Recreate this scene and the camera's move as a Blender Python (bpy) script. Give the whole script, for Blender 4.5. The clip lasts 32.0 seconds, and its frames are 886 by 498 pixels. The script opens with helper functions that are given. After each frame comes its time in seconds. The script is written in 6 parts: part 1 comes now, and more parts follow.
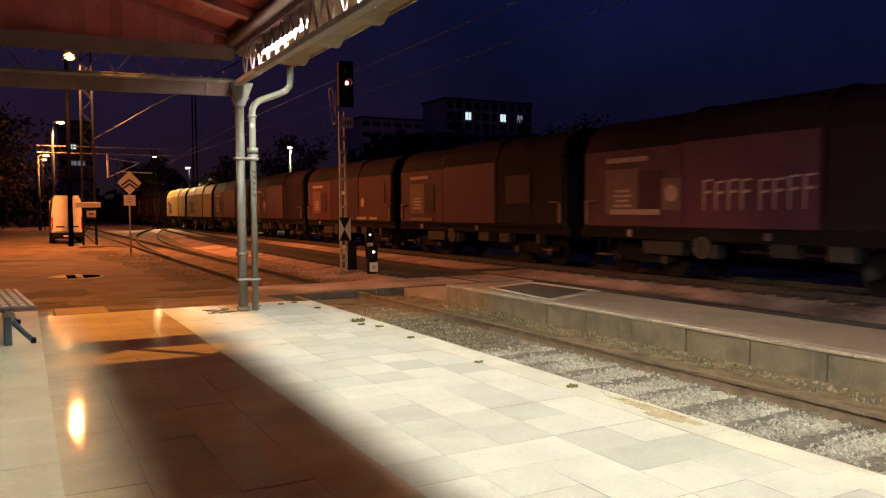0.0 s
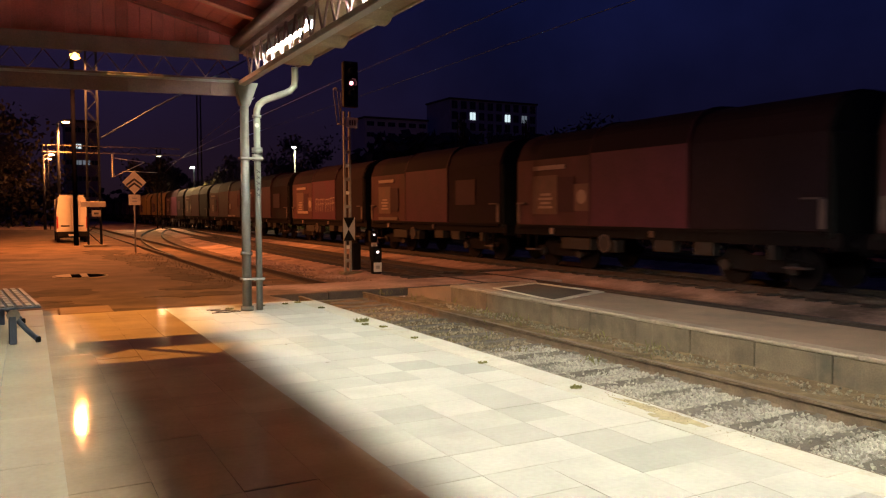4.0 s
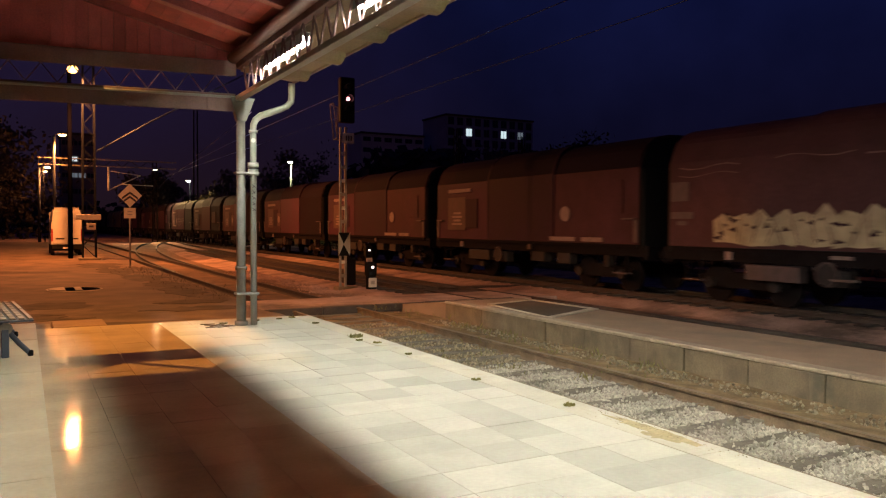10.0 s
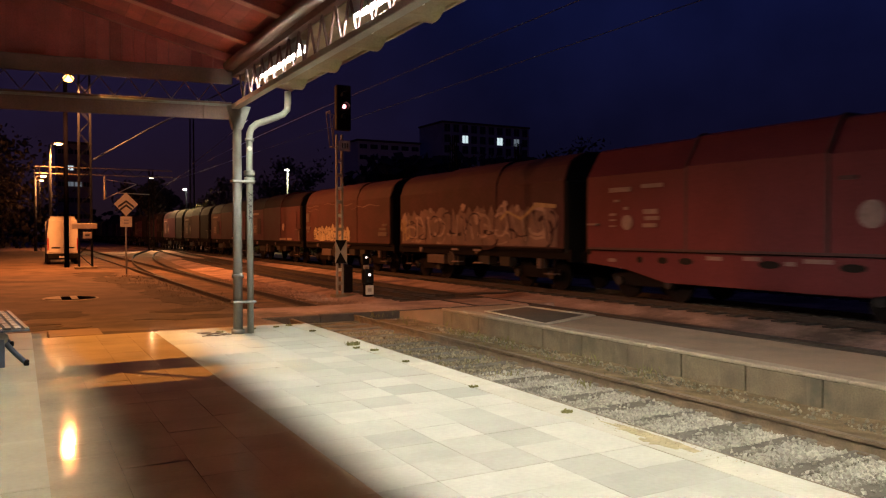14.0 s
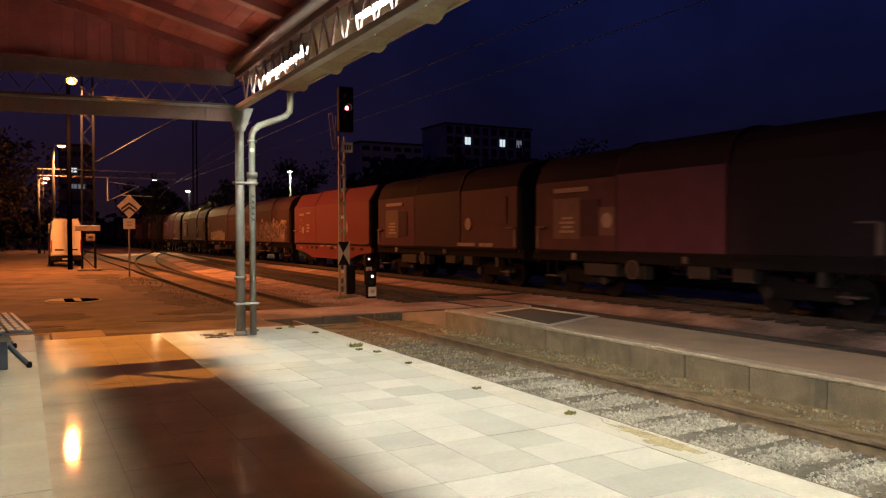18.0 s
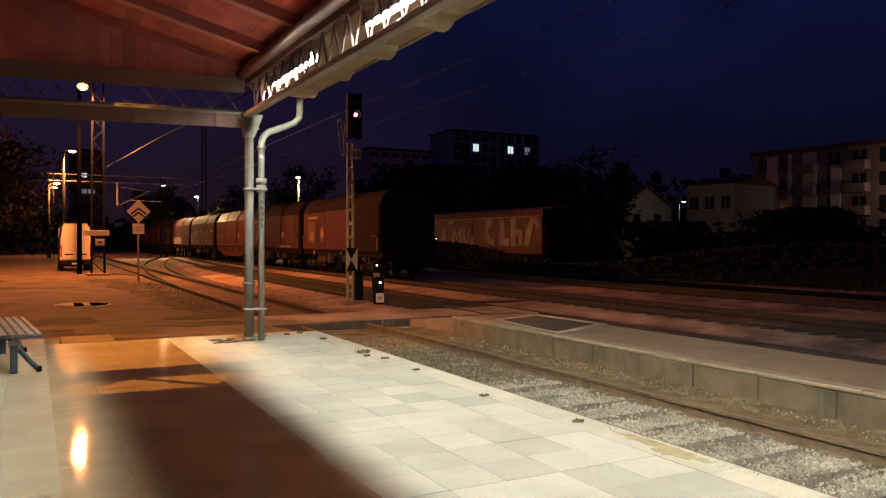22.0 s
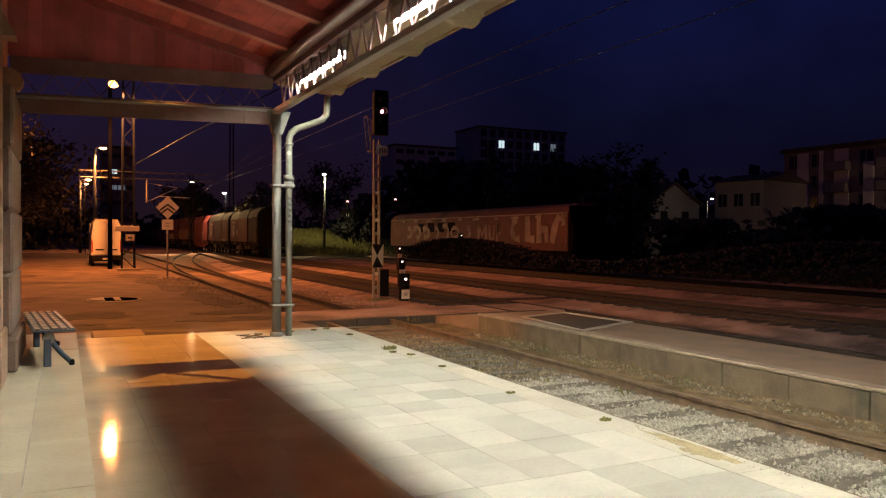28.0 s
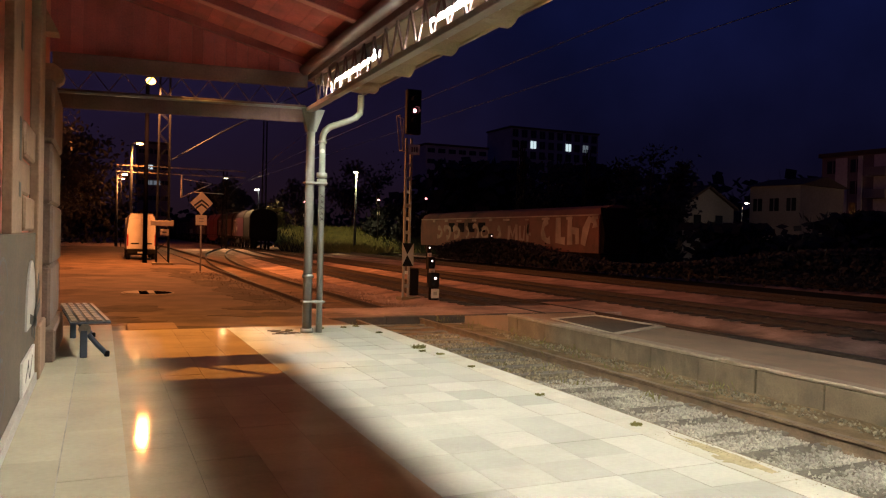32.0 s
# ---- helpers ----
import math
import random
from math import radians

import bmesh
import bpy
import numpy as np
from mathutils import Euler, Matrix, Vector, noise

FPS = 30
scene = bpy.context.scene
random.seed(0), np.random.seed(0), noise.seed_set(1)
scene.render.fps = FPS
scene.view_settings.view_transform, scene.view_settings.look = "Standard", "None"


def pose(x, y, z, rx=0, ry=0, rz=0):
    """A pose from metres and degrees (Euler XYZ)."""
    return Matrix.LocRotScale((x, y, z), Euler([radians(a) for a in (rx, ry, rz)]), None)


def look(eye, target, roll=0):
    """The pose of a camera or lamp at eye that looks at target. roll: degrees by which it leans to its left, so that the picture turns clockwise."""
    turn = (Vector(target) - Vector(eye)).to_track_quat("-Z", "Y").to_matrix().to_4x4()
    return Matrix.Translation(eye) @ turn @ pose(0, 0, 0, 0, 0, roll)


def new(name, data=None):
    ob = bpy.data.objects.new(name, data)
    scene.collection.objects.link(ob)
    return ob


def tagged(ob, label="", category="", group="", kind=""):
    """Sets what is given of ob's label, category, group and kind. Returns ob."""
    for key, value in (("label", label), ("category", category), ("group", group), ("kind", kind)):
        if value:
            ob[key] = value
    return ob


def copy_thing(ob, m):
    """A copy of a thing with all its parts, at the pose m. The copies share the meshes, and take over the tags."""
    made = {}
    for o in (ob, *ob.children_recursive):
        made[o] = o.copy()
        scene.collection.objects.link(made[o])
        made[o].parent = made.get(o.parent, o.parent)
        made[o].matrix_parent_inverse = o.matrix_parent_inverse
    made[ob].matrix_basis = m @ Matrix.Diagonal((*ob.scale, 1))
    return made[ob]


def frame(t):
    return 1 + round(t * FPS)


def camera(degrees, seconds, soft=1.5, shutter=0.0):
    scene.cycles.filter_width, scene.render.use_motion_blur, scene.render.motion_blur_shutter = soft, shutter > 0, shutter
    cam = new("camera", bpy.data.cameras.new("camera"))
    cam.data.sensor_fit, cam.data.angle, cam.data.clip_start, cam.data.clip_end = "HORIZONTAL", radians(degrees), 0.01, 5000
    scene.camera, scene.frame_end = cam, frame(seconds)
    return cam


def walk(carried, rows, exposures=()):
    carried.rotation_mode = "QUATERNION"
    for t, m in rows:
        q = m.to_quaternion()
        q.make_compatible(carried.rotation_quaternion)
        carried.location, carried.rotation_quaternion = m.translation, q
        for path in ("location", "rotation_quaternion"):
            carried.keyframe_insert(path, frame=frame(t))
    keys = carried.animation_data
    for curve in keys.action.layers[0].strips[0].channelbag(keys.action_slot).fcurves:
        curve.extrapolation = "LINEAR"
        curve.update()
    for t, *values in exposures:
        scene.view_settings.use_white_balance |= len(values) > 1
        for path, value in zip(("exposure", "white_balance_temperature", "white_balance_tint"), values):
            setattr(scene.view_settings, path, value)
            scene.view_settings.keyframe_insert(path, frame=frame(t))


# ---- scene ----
cam = camera(60.0, 32.0, soft=1.2, shutter=0.7)
PATH = [
    (0, (-2.951, 0.616, 1.537), (-1.994, 2.369, 1.437), -0.3),
    (0.5, (-2.952, 0.608, 1.542), (-1.998, 2.363, 1.444), -0.3),
    (1, (-2.955, 0.614, 1.539), (-2.0, 2.368, 1.442), -0.2),
    (1.5, (-2.956, 0.615, 1.539), (-2.003, 2.37, 1.443), -0.2),
    (2, (-2.955, 0.613, 1.54), (-2.002, 2.369, 1.445), -0.2),
    (2.5, (-2.953, 0.607, 1.544), (-2.001, 2.363, 1.448), -0.2),
    (3, (-2.946, 0.616, 1.539), (-1.995, 2.372, 1.442), -0.2),
    (3.5, (-2.948, 0.621, 1.539), (-1.999, 2.379, 1.439), -0.2),
    (5.5, (-2.951, 0.612, 1.544), (-2.004, 2.371, 1.451), -0.0),
    (6, (-2.956, 0.608, 1.546), (-2.008, 2.367, 1.46), -0.0),
    (6.5, (-2.958, 0.601, 1.544), (-2.009, 2.359, 1.464), 0.1),
    (7, (-2.953, 0.61, 1.543), (-2.004, 2.369, 1.465), 0.2),
    (7.5, (-2.949, 0.608, 1.543), (-2.0, 2.367, 1.468), 0.2),
    (8, (-2.948, 0.607, 1.545), (-1.997, 2.366, 1.472), 0.2),
    (8.5, (-2.949, 0.601, 1.55), (-1.998, 2.359, 1.48), 0.2),
    (9, (-2.956, 0.596, 1.55), (-2.001, 2.352, 1.486), 0.3),
    (9.5, (-2.951, 0.602, 1.545), (-1.994, 2.357, 1.485), 0.3),
    (10, (-2.949, 0.601, 1.549), (-1.99, 2.355, 1.49), 0.3),
    (10.5, (-2.942, 0.609, 1.546), (-1.981, 2.362, 1.49), 0.3),
    (11, (-2.941, 0.618, 1.545), (-1.977, 2.37, 1.49), 0.3),
    (11.5, (-2.939, 0.614, 1.546), (-1.976, 2.366, 1.492), 0.3),
    (12, (-2.945, 0.605, 1.549), (-1.98, 2.356, 1.498), 0.2),
    (12.5, (-2.947, 0.6, 1.551), (-1.981, 2.35, 1.503), 0.2),
    (13, (-2.946, 0.599, 1.551), (-1.979, 2.349, 1.507), 0.1),
    (13.5, (-2.944, 0.598, 1.551), (-1.979, 2.349, 1.508), 0.1),
    (14, (-2.947, 0.6, 1.552), (-1.981, 2.35, 1.511), 0.0),
    (14.5, (-2.942, 0.601, 1.548), (-1.976, 2.352, 1.509), -0.0),
    (16.5, (-2.941, 0.609, 1.548), (-1.977, 2.361, 1.509), -0.1),
    (17, (-2.94, 0.601, 1.55), (-1.978, 2.354, 1.512), -0.1),
    (17.5, (-2.945, 0.6, 1.552), (-1.983, 2.353, 1.514), -0.1),
    (18, (-2.939, 0.613, 1.549), (-1.979, 2.367, 1.512), -0.1),
    (18.5, (-2.945, 0.606, 1.549), (-1.986, 2.361, 1.514), -0.0),
    (19, (-2.95, 0.601, 1.554), (-1.992, 2.356, 1.519), -0.1),
    (19.5, (-2.958, 0.597, 1.555), (-2.003, 2.354, 1.526), -0.0),
    (20, (-2.961, 0.599, 1.554), (-2.008, 2.357, 1.528), 0.0),
    (20.5, (-2.957, 0.597, 1.551), (-2.008, 2.357, 1.527), 0.1),
    (21, (-2.955, 0.603, 1.549), (-2.009, 2.365, 1.527), 0.1),
    (21.5, (-2.959, 0.604, 1.552), (-2.014, 2.367, 1.532), 0.2),
    (22, (-2.953, 0.605, 1.553), (-2.01, 2.369, 1.533), 0.2),
    (22.5, (-2.952, 0.607, 1.551), (-2.012, 2.373, 1.531), 0.2),
    (23, (-2.948, 0.607, 1.551), (-2.011, 2.374, 1.529), 0.2),
    (23.5, (-2.949, 0.611, 1.552), (-2.015, 2.379, 1.528), 0.2),
    (24, (-2.947, 0.611, 1.551), (-2.015, 2.381, 1.525), 0.2),
    (24.5, (-2.948, 0.62, 1.548), (-2.019, 2.391, 1.518), 0.2),
    (25, (-2.942, 0.623, 1.548), (-2.016, 2.395, 1.513), 0.2),
    (25.5, (-2.948, 0.624, 1.553), (-2.023, 2.397, 1.518), 0.2),
    (27.5, (-2.962, 0.621, 1.556), (-2.068, 2.41, 1.525), 0.3),
    (28, (-2.968, 0.615, 1.555), (-2.083, 2.409, 1.526), 0.4),
    (28.5, (-2.973, 0.62, 1.554), (-2.098, 2.418, 1.529), 0.5),
    (29, (-2.976, 0.623, 1.555), (-2.114, 2.427, 1.535), 0.7),
    (29.5, (-2.977, 0.62, 1.556), (-2.127, 2.43, 1.537), 0.8),
    (30, (-2.975, 0.623, 1.55), (-2.134, 2.437, 1.532), 1.0),
    (30.5, (-2.979, 0.627, 1.549), (-2.145, 2.445, 1.53), 1.3),
    (31, (-2.979, 0.632, 1.552), (-2.151, 2.452, 1.532), 1.3),
    (31.5, (-2.975, 0.634, 1.55), (-2.155, 2.458, 1.526), 1.3),
    (32, (-2.981, 0.636, 1.555), (-2.166, 2.462, 1.524), 1.4),
]
walk(cam, [(t, look(eye, target, roll)) for t, eye, target, roll in PATH], [(0.0, 0.33), (9.0, 0.33), (9.6, 0.19), (32.0, 0.19)])

# ---------------------------------------------------------------- world, lamps
SODIUM = (1.0, 0.295, 0.07)
HAZY = (1.0, 0.33, 0.12)
TUBE = (1.0, 0.965, 0.825)

world = bpy.data.worlds.new("dusk_sky")
scene.world = world
world.use_nodes = True
wn, wl = world.node_tree.nodes, world.node_tree.links
bg = wn["Background"]
tc = wn.new("ShaderNodeTexCoord")
sx = wn.new("ShaderNodeSeparateXYZ")
rp = wn.new("ShaderNodeValToRGB")
wl.new(tc.outputs["Generated"], sx.inputs[0])
wl.new(sx.outputs["Z"], rp.inputs[0])
cl = wn.new("ShaderNodeTexNoise")
cl.inputs["Scale"].default_value, cl.inputs["Detail"].default_value = 5.0, 6
cm = wn.new("ShaderNodeMapRange")
cm.inputs[1].default_value, cm.inputs[2].default_value, cm.inputs[3].default_value, cm.inputs[4].default_value = 0.3, 0.7, 0.62, 1.25
mx = wn.new("ShaderNodeMix")
mx.data_type, mx.blend_type = "RGBA", "MULTIPLY"
mx.inputs[0].default_value = 1.0
wl.new(tc.outputs["Generated"], cl.inputs["Vector"])
wl.new(cl.outputs[0], cm.inputs[0])
wl.new(rp.outputs[0], mx.inputs[6])
wl.new(cm.outputs[0], mx.inputs[7])
cr = rp.color_ramp
cr.elements[0].position, cr.elements[0].color = 0.0, (0.0060, 0.0036, 0.0075, 1)
cr.elements[1].position, cr.elements[1].color = 1.0, (0.0022, 0.0030, 0.0200, 1)
for pos, col in ((0.10, (0.0036, 0.0032, 0.0135, 1)), (0.27, (0.0034, 0.0046, 0.0265, 1))):
    el = cr.elements.new(pos)
    el.color = col
bg.inputs[1].default_value = 0.95
# a faint sodium glow of the station yard on the low sky to the north
dt = wn.new("ShaderNodeVectorMath")
dt.operation = "DOT_PRODUCT"
dt.inputs[1].default_value = (-0.10, 0.985, -0.12)
wl.new(tc.outputs["Generated"], dt.inputs[0])
gm = wn.new("ShaderNodeMapRange")
gm.interpolation_type = "SMOOTHSTEP"
gm.inputs[1].default_value, gm.inputs[2].default_value = 0.70, 1.0
wl.new(dt.outputs["Value"], gm.inputs[0])
gc = wn.new("ShaderNodeMix")
gc.data_type, gc.blend_type = "RGBA", "ADD"
wl.new(gm.outputs[0], gc.inputs[0])
wl.new(mx.outputs[2], gc.inputs[6])
gc.inputs[7].default_value = (0.0072, 0.0026, 0.0022, 1)
wl.new(gc.outputs[2], bg.inputs[0])


def lamp(name, kind, at, power, color, size=0.1, aim=None, cone=150, blend=0.6):
    d = bpy.data.lights.new(name, kind)
    d.energy, d.color = power, color
    if kind == "AREA":
        d.size = size
    else:
        d.shadow_soft_size = size
    if kind == "SPOT":
        d.spot_size, d.spot_blend = radians(cone), blend
    o = new(name, d)
    o.matrix_world = look(at, aim) if aim else pose(*at)
    return o


lamp("gable_lamp_light", "SPOT", (-1.65, 13.48, 4.84), 1600, (1.0, 0.385, 0.07), 0.008, (-1.65, 13.6, 0.0), 168, 0.2)
lamp("mast_lamp_light", "SPOT", (-0.85, 43.3, 9.05), 12000, SODIUM, 0.26, (0.2, 42.5, -0.4), 164)
# Added fill light for yard, sign and train, out of view behind the wall.
lamp("unseen_fill_light", "POINT", (-7.5, 29.5, 8.4), 3600, HAZY, 0.12)
lamp("yard_lamp_light", "SPOT", (-0.53, 59.9, 7.5), 3200, SODIUM, 0.12, (1.5, 60.0, -0.4), 150)
lamp("north_lamp_light", "POINT", (-0.75, 89.2, 7.0), 1800, SODIUM, 0.12)
lamp("far_north_lamp_light", "POINT", (-0.45, 111.7, 8.0), 1200, SODIUM, 0.12)
lamp("gantry_lamp_light", "SPOT", (9.6, 88.5, 7.3), 5200, (1.0, 0.60, 0.26), 0.12, (11.6, 83.0, -0.5), 125)
lamp("far_yard_lamp_light", "SPOT", (17.5, 113.0, 7.4), 3000, (1.0, 0.62, 0.25), 0.12, (16.0, 106.0, -0.4), 160)
lamp("house_lamp_light", "POINT", (51.4, 54.0, 5.15), 60, (1.0, 0.75, 0.45), 0.15)
# Added before the apartment facade without a fixture, for the street lamp there.
lamp("block_front_light", "POINT", (75.0, 46.0, 7.2), 300, (1.0, 0.6, 0.35), 0.15)
lamp("bank_lamp_light", "SPOT", (22.3, 80.0, 8.0), 2200, (1.0, 0.86, 0.38), 0.12, (21.0, 82.0, 0.0), 150)

# ---------------------------------------------------------------- materials
def mat(name, base, rough=0.7, metal=0.0, vary=0.25, scale=6.0, fine=60.0, bump=0.25, dirt=None, dirt_at=0.55, rand=0.0, spec=0.5, world=False, island=0.0, grain=0.5, streak=None):
    """A surface with stains at one scale, grain at another, and fine relief."""
    m = bpy.data.materials.new(name)
    m.use_nodes = True
    n, l = m.node_tree.nodes, m.node_tree.links
    b = n["Principled BSDF"]
    tc = n.new("ShaderNodeTexCoord")
    a = n.new("ShaderNodeTexNoise"); a.inputs["Scale"].default_value = scale; a.inputs["Detail"].default_value = 5
    f = n.new("ShaderNodeTexNoise"); f.inputs["Scale"].default_value = fine; f.inputs["Detail"].default_value = 3
    geo = n.new("ShaderNodeNewGeometry")
    where = geo.outputs["Position"] if world else tc.outputs["Object"]
    l.new(where, a.inputs["Vector"]); l.new(where, f.inputs["Vector"])
    lo = tuple(c * (1 - vary) for c in base); hi = tuple(min(1, c * (1 + vary)) for c in base)
    r = n.new("ShaderNodeValToRGB")
    r.color_ramp.elements[0].position, r.color_ramp.elements[0].color = 0.3, (*lo, 1)
    r.color_ramp.elements[1].position, r.color_ramp.elements[1].color = 0.7, (*hi, 1)
    l.new(a.outputs[0], r.inputs[0])
    g = n.new("ShaderNodeMix"); g.data_type = "RGBA"; g.blend_type = "MULTIPLY"; g.inputs[0].default_value = grain
    fr = n.new("ShaderNodeValToRGB")
    fr.color_ramp.elements[0].position, fr.color_ramp.elements[0].color = 0.3, (0.6, 0.6, 0.6, 1)
    fr.color_ramp.elements[1].position, fr.color_ramp.elements[1].color = 0.65, (1, 1, 1, 1)
    l.new(f.outputs[0], fr.inputs[0]); l.new(r.outputs[0], g.inputs[6]); l.new(fr.outputs[0], g.inputs[7])
    out = g.outputs[2]
    if dirt:
        d = n.new("ShaderNodeTexNoise"); d.inputs["Scale"].default_value = scale * 0.37; d.inputs["Detail"].default_value = 7
        d.inputs["Roughness"].default_value = 0.65
        l.new(where, d.inputs["Vector"])
        dr = n.new("ShaderNodeValToRGB")
        dr.color_ramp.elements[0].position, dr.color_ramp.elements[0].color = dirt_at, (0, 0, 0, 1)
        dr.color_ramp.elements[1].position, dr.color_ramp.elements[1].color = min(1, dirt_at + 0.14), (1, 1, 1, 1)
        l.new(d.outputs[0], dr.inputs[0])
        x = n.new("ShaderNodeMix"); x.data_type = "RGBA"
        l.new(dr.outputs[0], x.inputs[0]); l.new(out, x.inputs[6]); x.inputs[7].default_value = (*dirt, 1)
        out = x.outputs[2]
    if streak:
        sm = n.new("ShaderNodeMapping"); sm.inputs["Scale"].default_value = (9.0, 9.0, 0.7)
        sn = n.new("ShaderNodeTexNoise"); sn.inputs["Scale"].default_value = 1.0; sn.inputs["Detail"].default_value = 6
        l.new(where, sm.inputs["Vector"]); l.new(sm.outputs[0], sn.inputs["Vector"])
        sr = n.new("ShaderNodeValToRGB")
        sr.color_ramp.elements[0].position, sr.color_ramp.elements[0].color = 0.60, (0, 0, 0, 1)
        sr.color_ramp.elements[1].position, sr.color_ramp.elements[1].color = 0.85, (0.6, 0.6, 0.6, 1)
        l.new(sn.outputs[0], sr.inputs[0])
        sx_ = n.new("ShaderNodeMix"); sx_.data_type = "RGBA"
        l.new(sr.outputs[0], sx_.inputs[0]); l.new(out, sx_.inputs[6]); sx_.inputs[7].default_value = (*streak, 1)
        out = sx_.outputs[2]
    if island:
        mi = n.new("ShaderNodeMapRange"); mi.inputs[3].default_value = 1 - island; mi.inputs[4].default_value = 1 + island
        l.new(geo.outputs["Random Per Island"], mi.inputs[0])
        hi_ = n.new("ShaderNodeHueSaturation"); l.new(mi.outputs[0], hi_.inputs["Value"]); l.new(out, hi_.inputs["Color"])
        out = hi_.outputs[0]
    if rand:
        oi = n.new("ShaderNodeObjectInfo")
        mr = n.new("ShaderNodeMapRange"); mr.inputs[3].default_value = 1 - rand; mr.inputs[4].default_value = 1 + rand
        l.new(oi.outputs["Random"], mr.inputs[0])
        hs = n.new("ShaderNodeHueSaturation"); l.new(mr.outputs[0], hs.inputs["Value"]); l.new(out, hs.inputs["Color"])
        out = hs.outputs[0]
    l.new(out, b.inputs["Base Color"])
    rr = n.new("ShaderNodeMapRange"); rr.inputs[3].default_value = max(0.03, rough * 0.8); rr.inputs[4].default_value = min(1, rough * 1.25)
    l.new(a.outputs[0], rr.inputs[0]); l.new(rr.outputs[0], b.inputs["Roughness"])
    b.inputs["Metallic"].default_value = metal
    b.inputs["Specular IOR Level"].default_value = spec
    if bump:
        bp = n.new("ShaderNodeBump"); bp.inputs["Strength"].default_value = bump; bp.inputs["Distance"].default_value = 0.01
        l.new(f.outputs[0], bp.inputs["Height"]); l.new(bp.outputs[0], b.inputs["Normal"])
    return m


def glow(name, color, strength):
    m = bpy.data.materials.new(name)
    m.use_nodes = True
    b = m.node_tree.nodes["Principled BSDF"]
    b.inputs["Base Color"].default_value = (0.5, 0.5, 0.5, 1)
    b.inputs["Emission Color"].default_value = (*color, 1)
    b.inputs["Emission Strength"].default_value = strength
    return m


def glass(name, color=(0.02, 0.025, 0.03)):
    m = bpy.data.materials.new(name)
    m.use_nodes = True
    b = m.node_tree.nodes["Principled BSDF"]
    b.inputs["Base Color"].default_value = (*color, 1)
    b.inputs["Roughness"].default_value = 0.08
    return m


M_TILE = mat("stone_tile", (0.385, 0.382, 0.325), 0.30, vary=0.11, scale=1.9, fine=26, bump=0.05, rand=0.09, grain=0.22, spec=0.15, world=True, dirt=(0.315, 0.305, 0.25), dirt_at=0.54)
M_TILE_GREY = mat("grey_stone_tile", (0.318, 0.315, 0.267), 0.30, vary=0.12, scale=2.2, fine=26, bump=0.05, rand=0.10, grain=0.2, spec=0.15, world=True)
M_TILE_EDGE = mat("stained_edge_tile", (0.42, 0.40, 0.325), 0.4, vary=0.12, scale=3.2, fine=30, bump=0.1, rand=0.06, grain=0.25, spec=0.12, world=True, dirt=(0.27, 0.215, 0.115), dirt_at=0.555)
M_SLAB = mat("polished_slab", (0.365, 0.335, 0.245), 0.5, vary=0.12, scale=1.6, fine=22, bump=0.05, rand=0.08, grain=0.2, spec=0.03, world=True)
# Browner than the other tiles: the orange glow reflected here is in the colour.
M_MID = mat("glow_tinted_polished_stone", (0.415, 0.335, 0.225), 0.06, vary=0.13, scale=1.7, fine=28, grain=0.2, bump=0.02, rand=0.06, spec=0.018, world=True)
M_JOINT = mat("joint_mortar", (0.32, 0.30, 0.245), 0.8, vary=0.3, scale=3)
M_SLABFACE = mat("stained_concrete_slab", (0.135, 0.103, 0.060), 0.9, vary=0.3, scale=2.6, fine=50, bump=0.6, dirt=(0.066, 0.056, 0.034), dirt_at=0.50, world=True, streak=(0.20, 0.165, 0.10))
M_CONC = mat("weathered_concrete", (0.19, 0.16, 0.11), 0.9, vary=0.25, scale=2.2, fine=50, bump=0.5, dirt=(0.095, 0.08, 0.055), dirt_at=0.54, world=True)
M_CONC_TOP = mat("platform_asphalt", (0.225, 0.15, 0.095), 0.9, vary=0.2, scale=1.5, fine=70, bump=0.5, dirt=(0.14, 0.10, 0.07), dirt_at=0.57)
M_ASPHALT = mat("yard_asphalt", (0.15, 0.105, 0.078), 0.85, spec=0.10, vary=0.32, scale=1.1, fine=45, bump=0.45, dirt=(0.075, 0.055, 0.042), dirt_at=0.52)
# Near-black blue base holds back the orange lamplight on masts.
M_MAST = mat("darkened_mast_steel", (0.003, 0.006, 0.015), 0.8, 0.0, vary=0.25, scale=3, spec=0.2)
M_SOIL = mat("trodden_soil", (0.085, 0.062, 0.046), 0.9, vary=0.4, scale=2, fine=25, bump=0.8, spec=0.1, world=True)
M_COPE = mat("pale_worn_concrete", (0.27, 0.215, 0.15), 0.9, vary=0.2, scale=3, fine=40, bump=0.4, dirt=(0.16, 0.12, 0.08), dirt_at=0.58, world=True)
M_FRAME = mat("pale_concrete_frame", (0.42, 0.35, 0.26), 0.85, vary=0.15, scale=4, fine=40, bump=0.3, world=True)
M_COVER = mat("rusty_cover_plate", (0.085, 0.062, 0.042), 0.8, vary=0.3, scale=2, fine=30, bump=0.3, spec=0.2)
M_FIELD = mat("unlit_dark_ground", (0.022, 0.022, 0.014), 0.95, vary=0.4, scale=0.8, fine=12, bump=0.8, spec=0.03)
M_MUD = mat("dark_damp_earth", (0.038, 0.026, 0.020), 0.85, vary=0.4, scale=3, fine=30, bump=0.8, world=True)
M_GROUND = mat("dark_gravel_ground", (0.4224, 0.294, 0.246), 0.95, spec=0.06, vary=0.4, scale=0.9, fine=14, bump=1.0, dirt=(0.13, 0.095, 0.078), dirt_at=0.53)
M_BALLAST = mat("grey_ballast", (0.30, 0.27, 0.205), 0.9, vary=0.35, scale=3, fine=25, bump=0.8, dirt=(0.13, 0.105, 0.065), dirt_at=0.55)
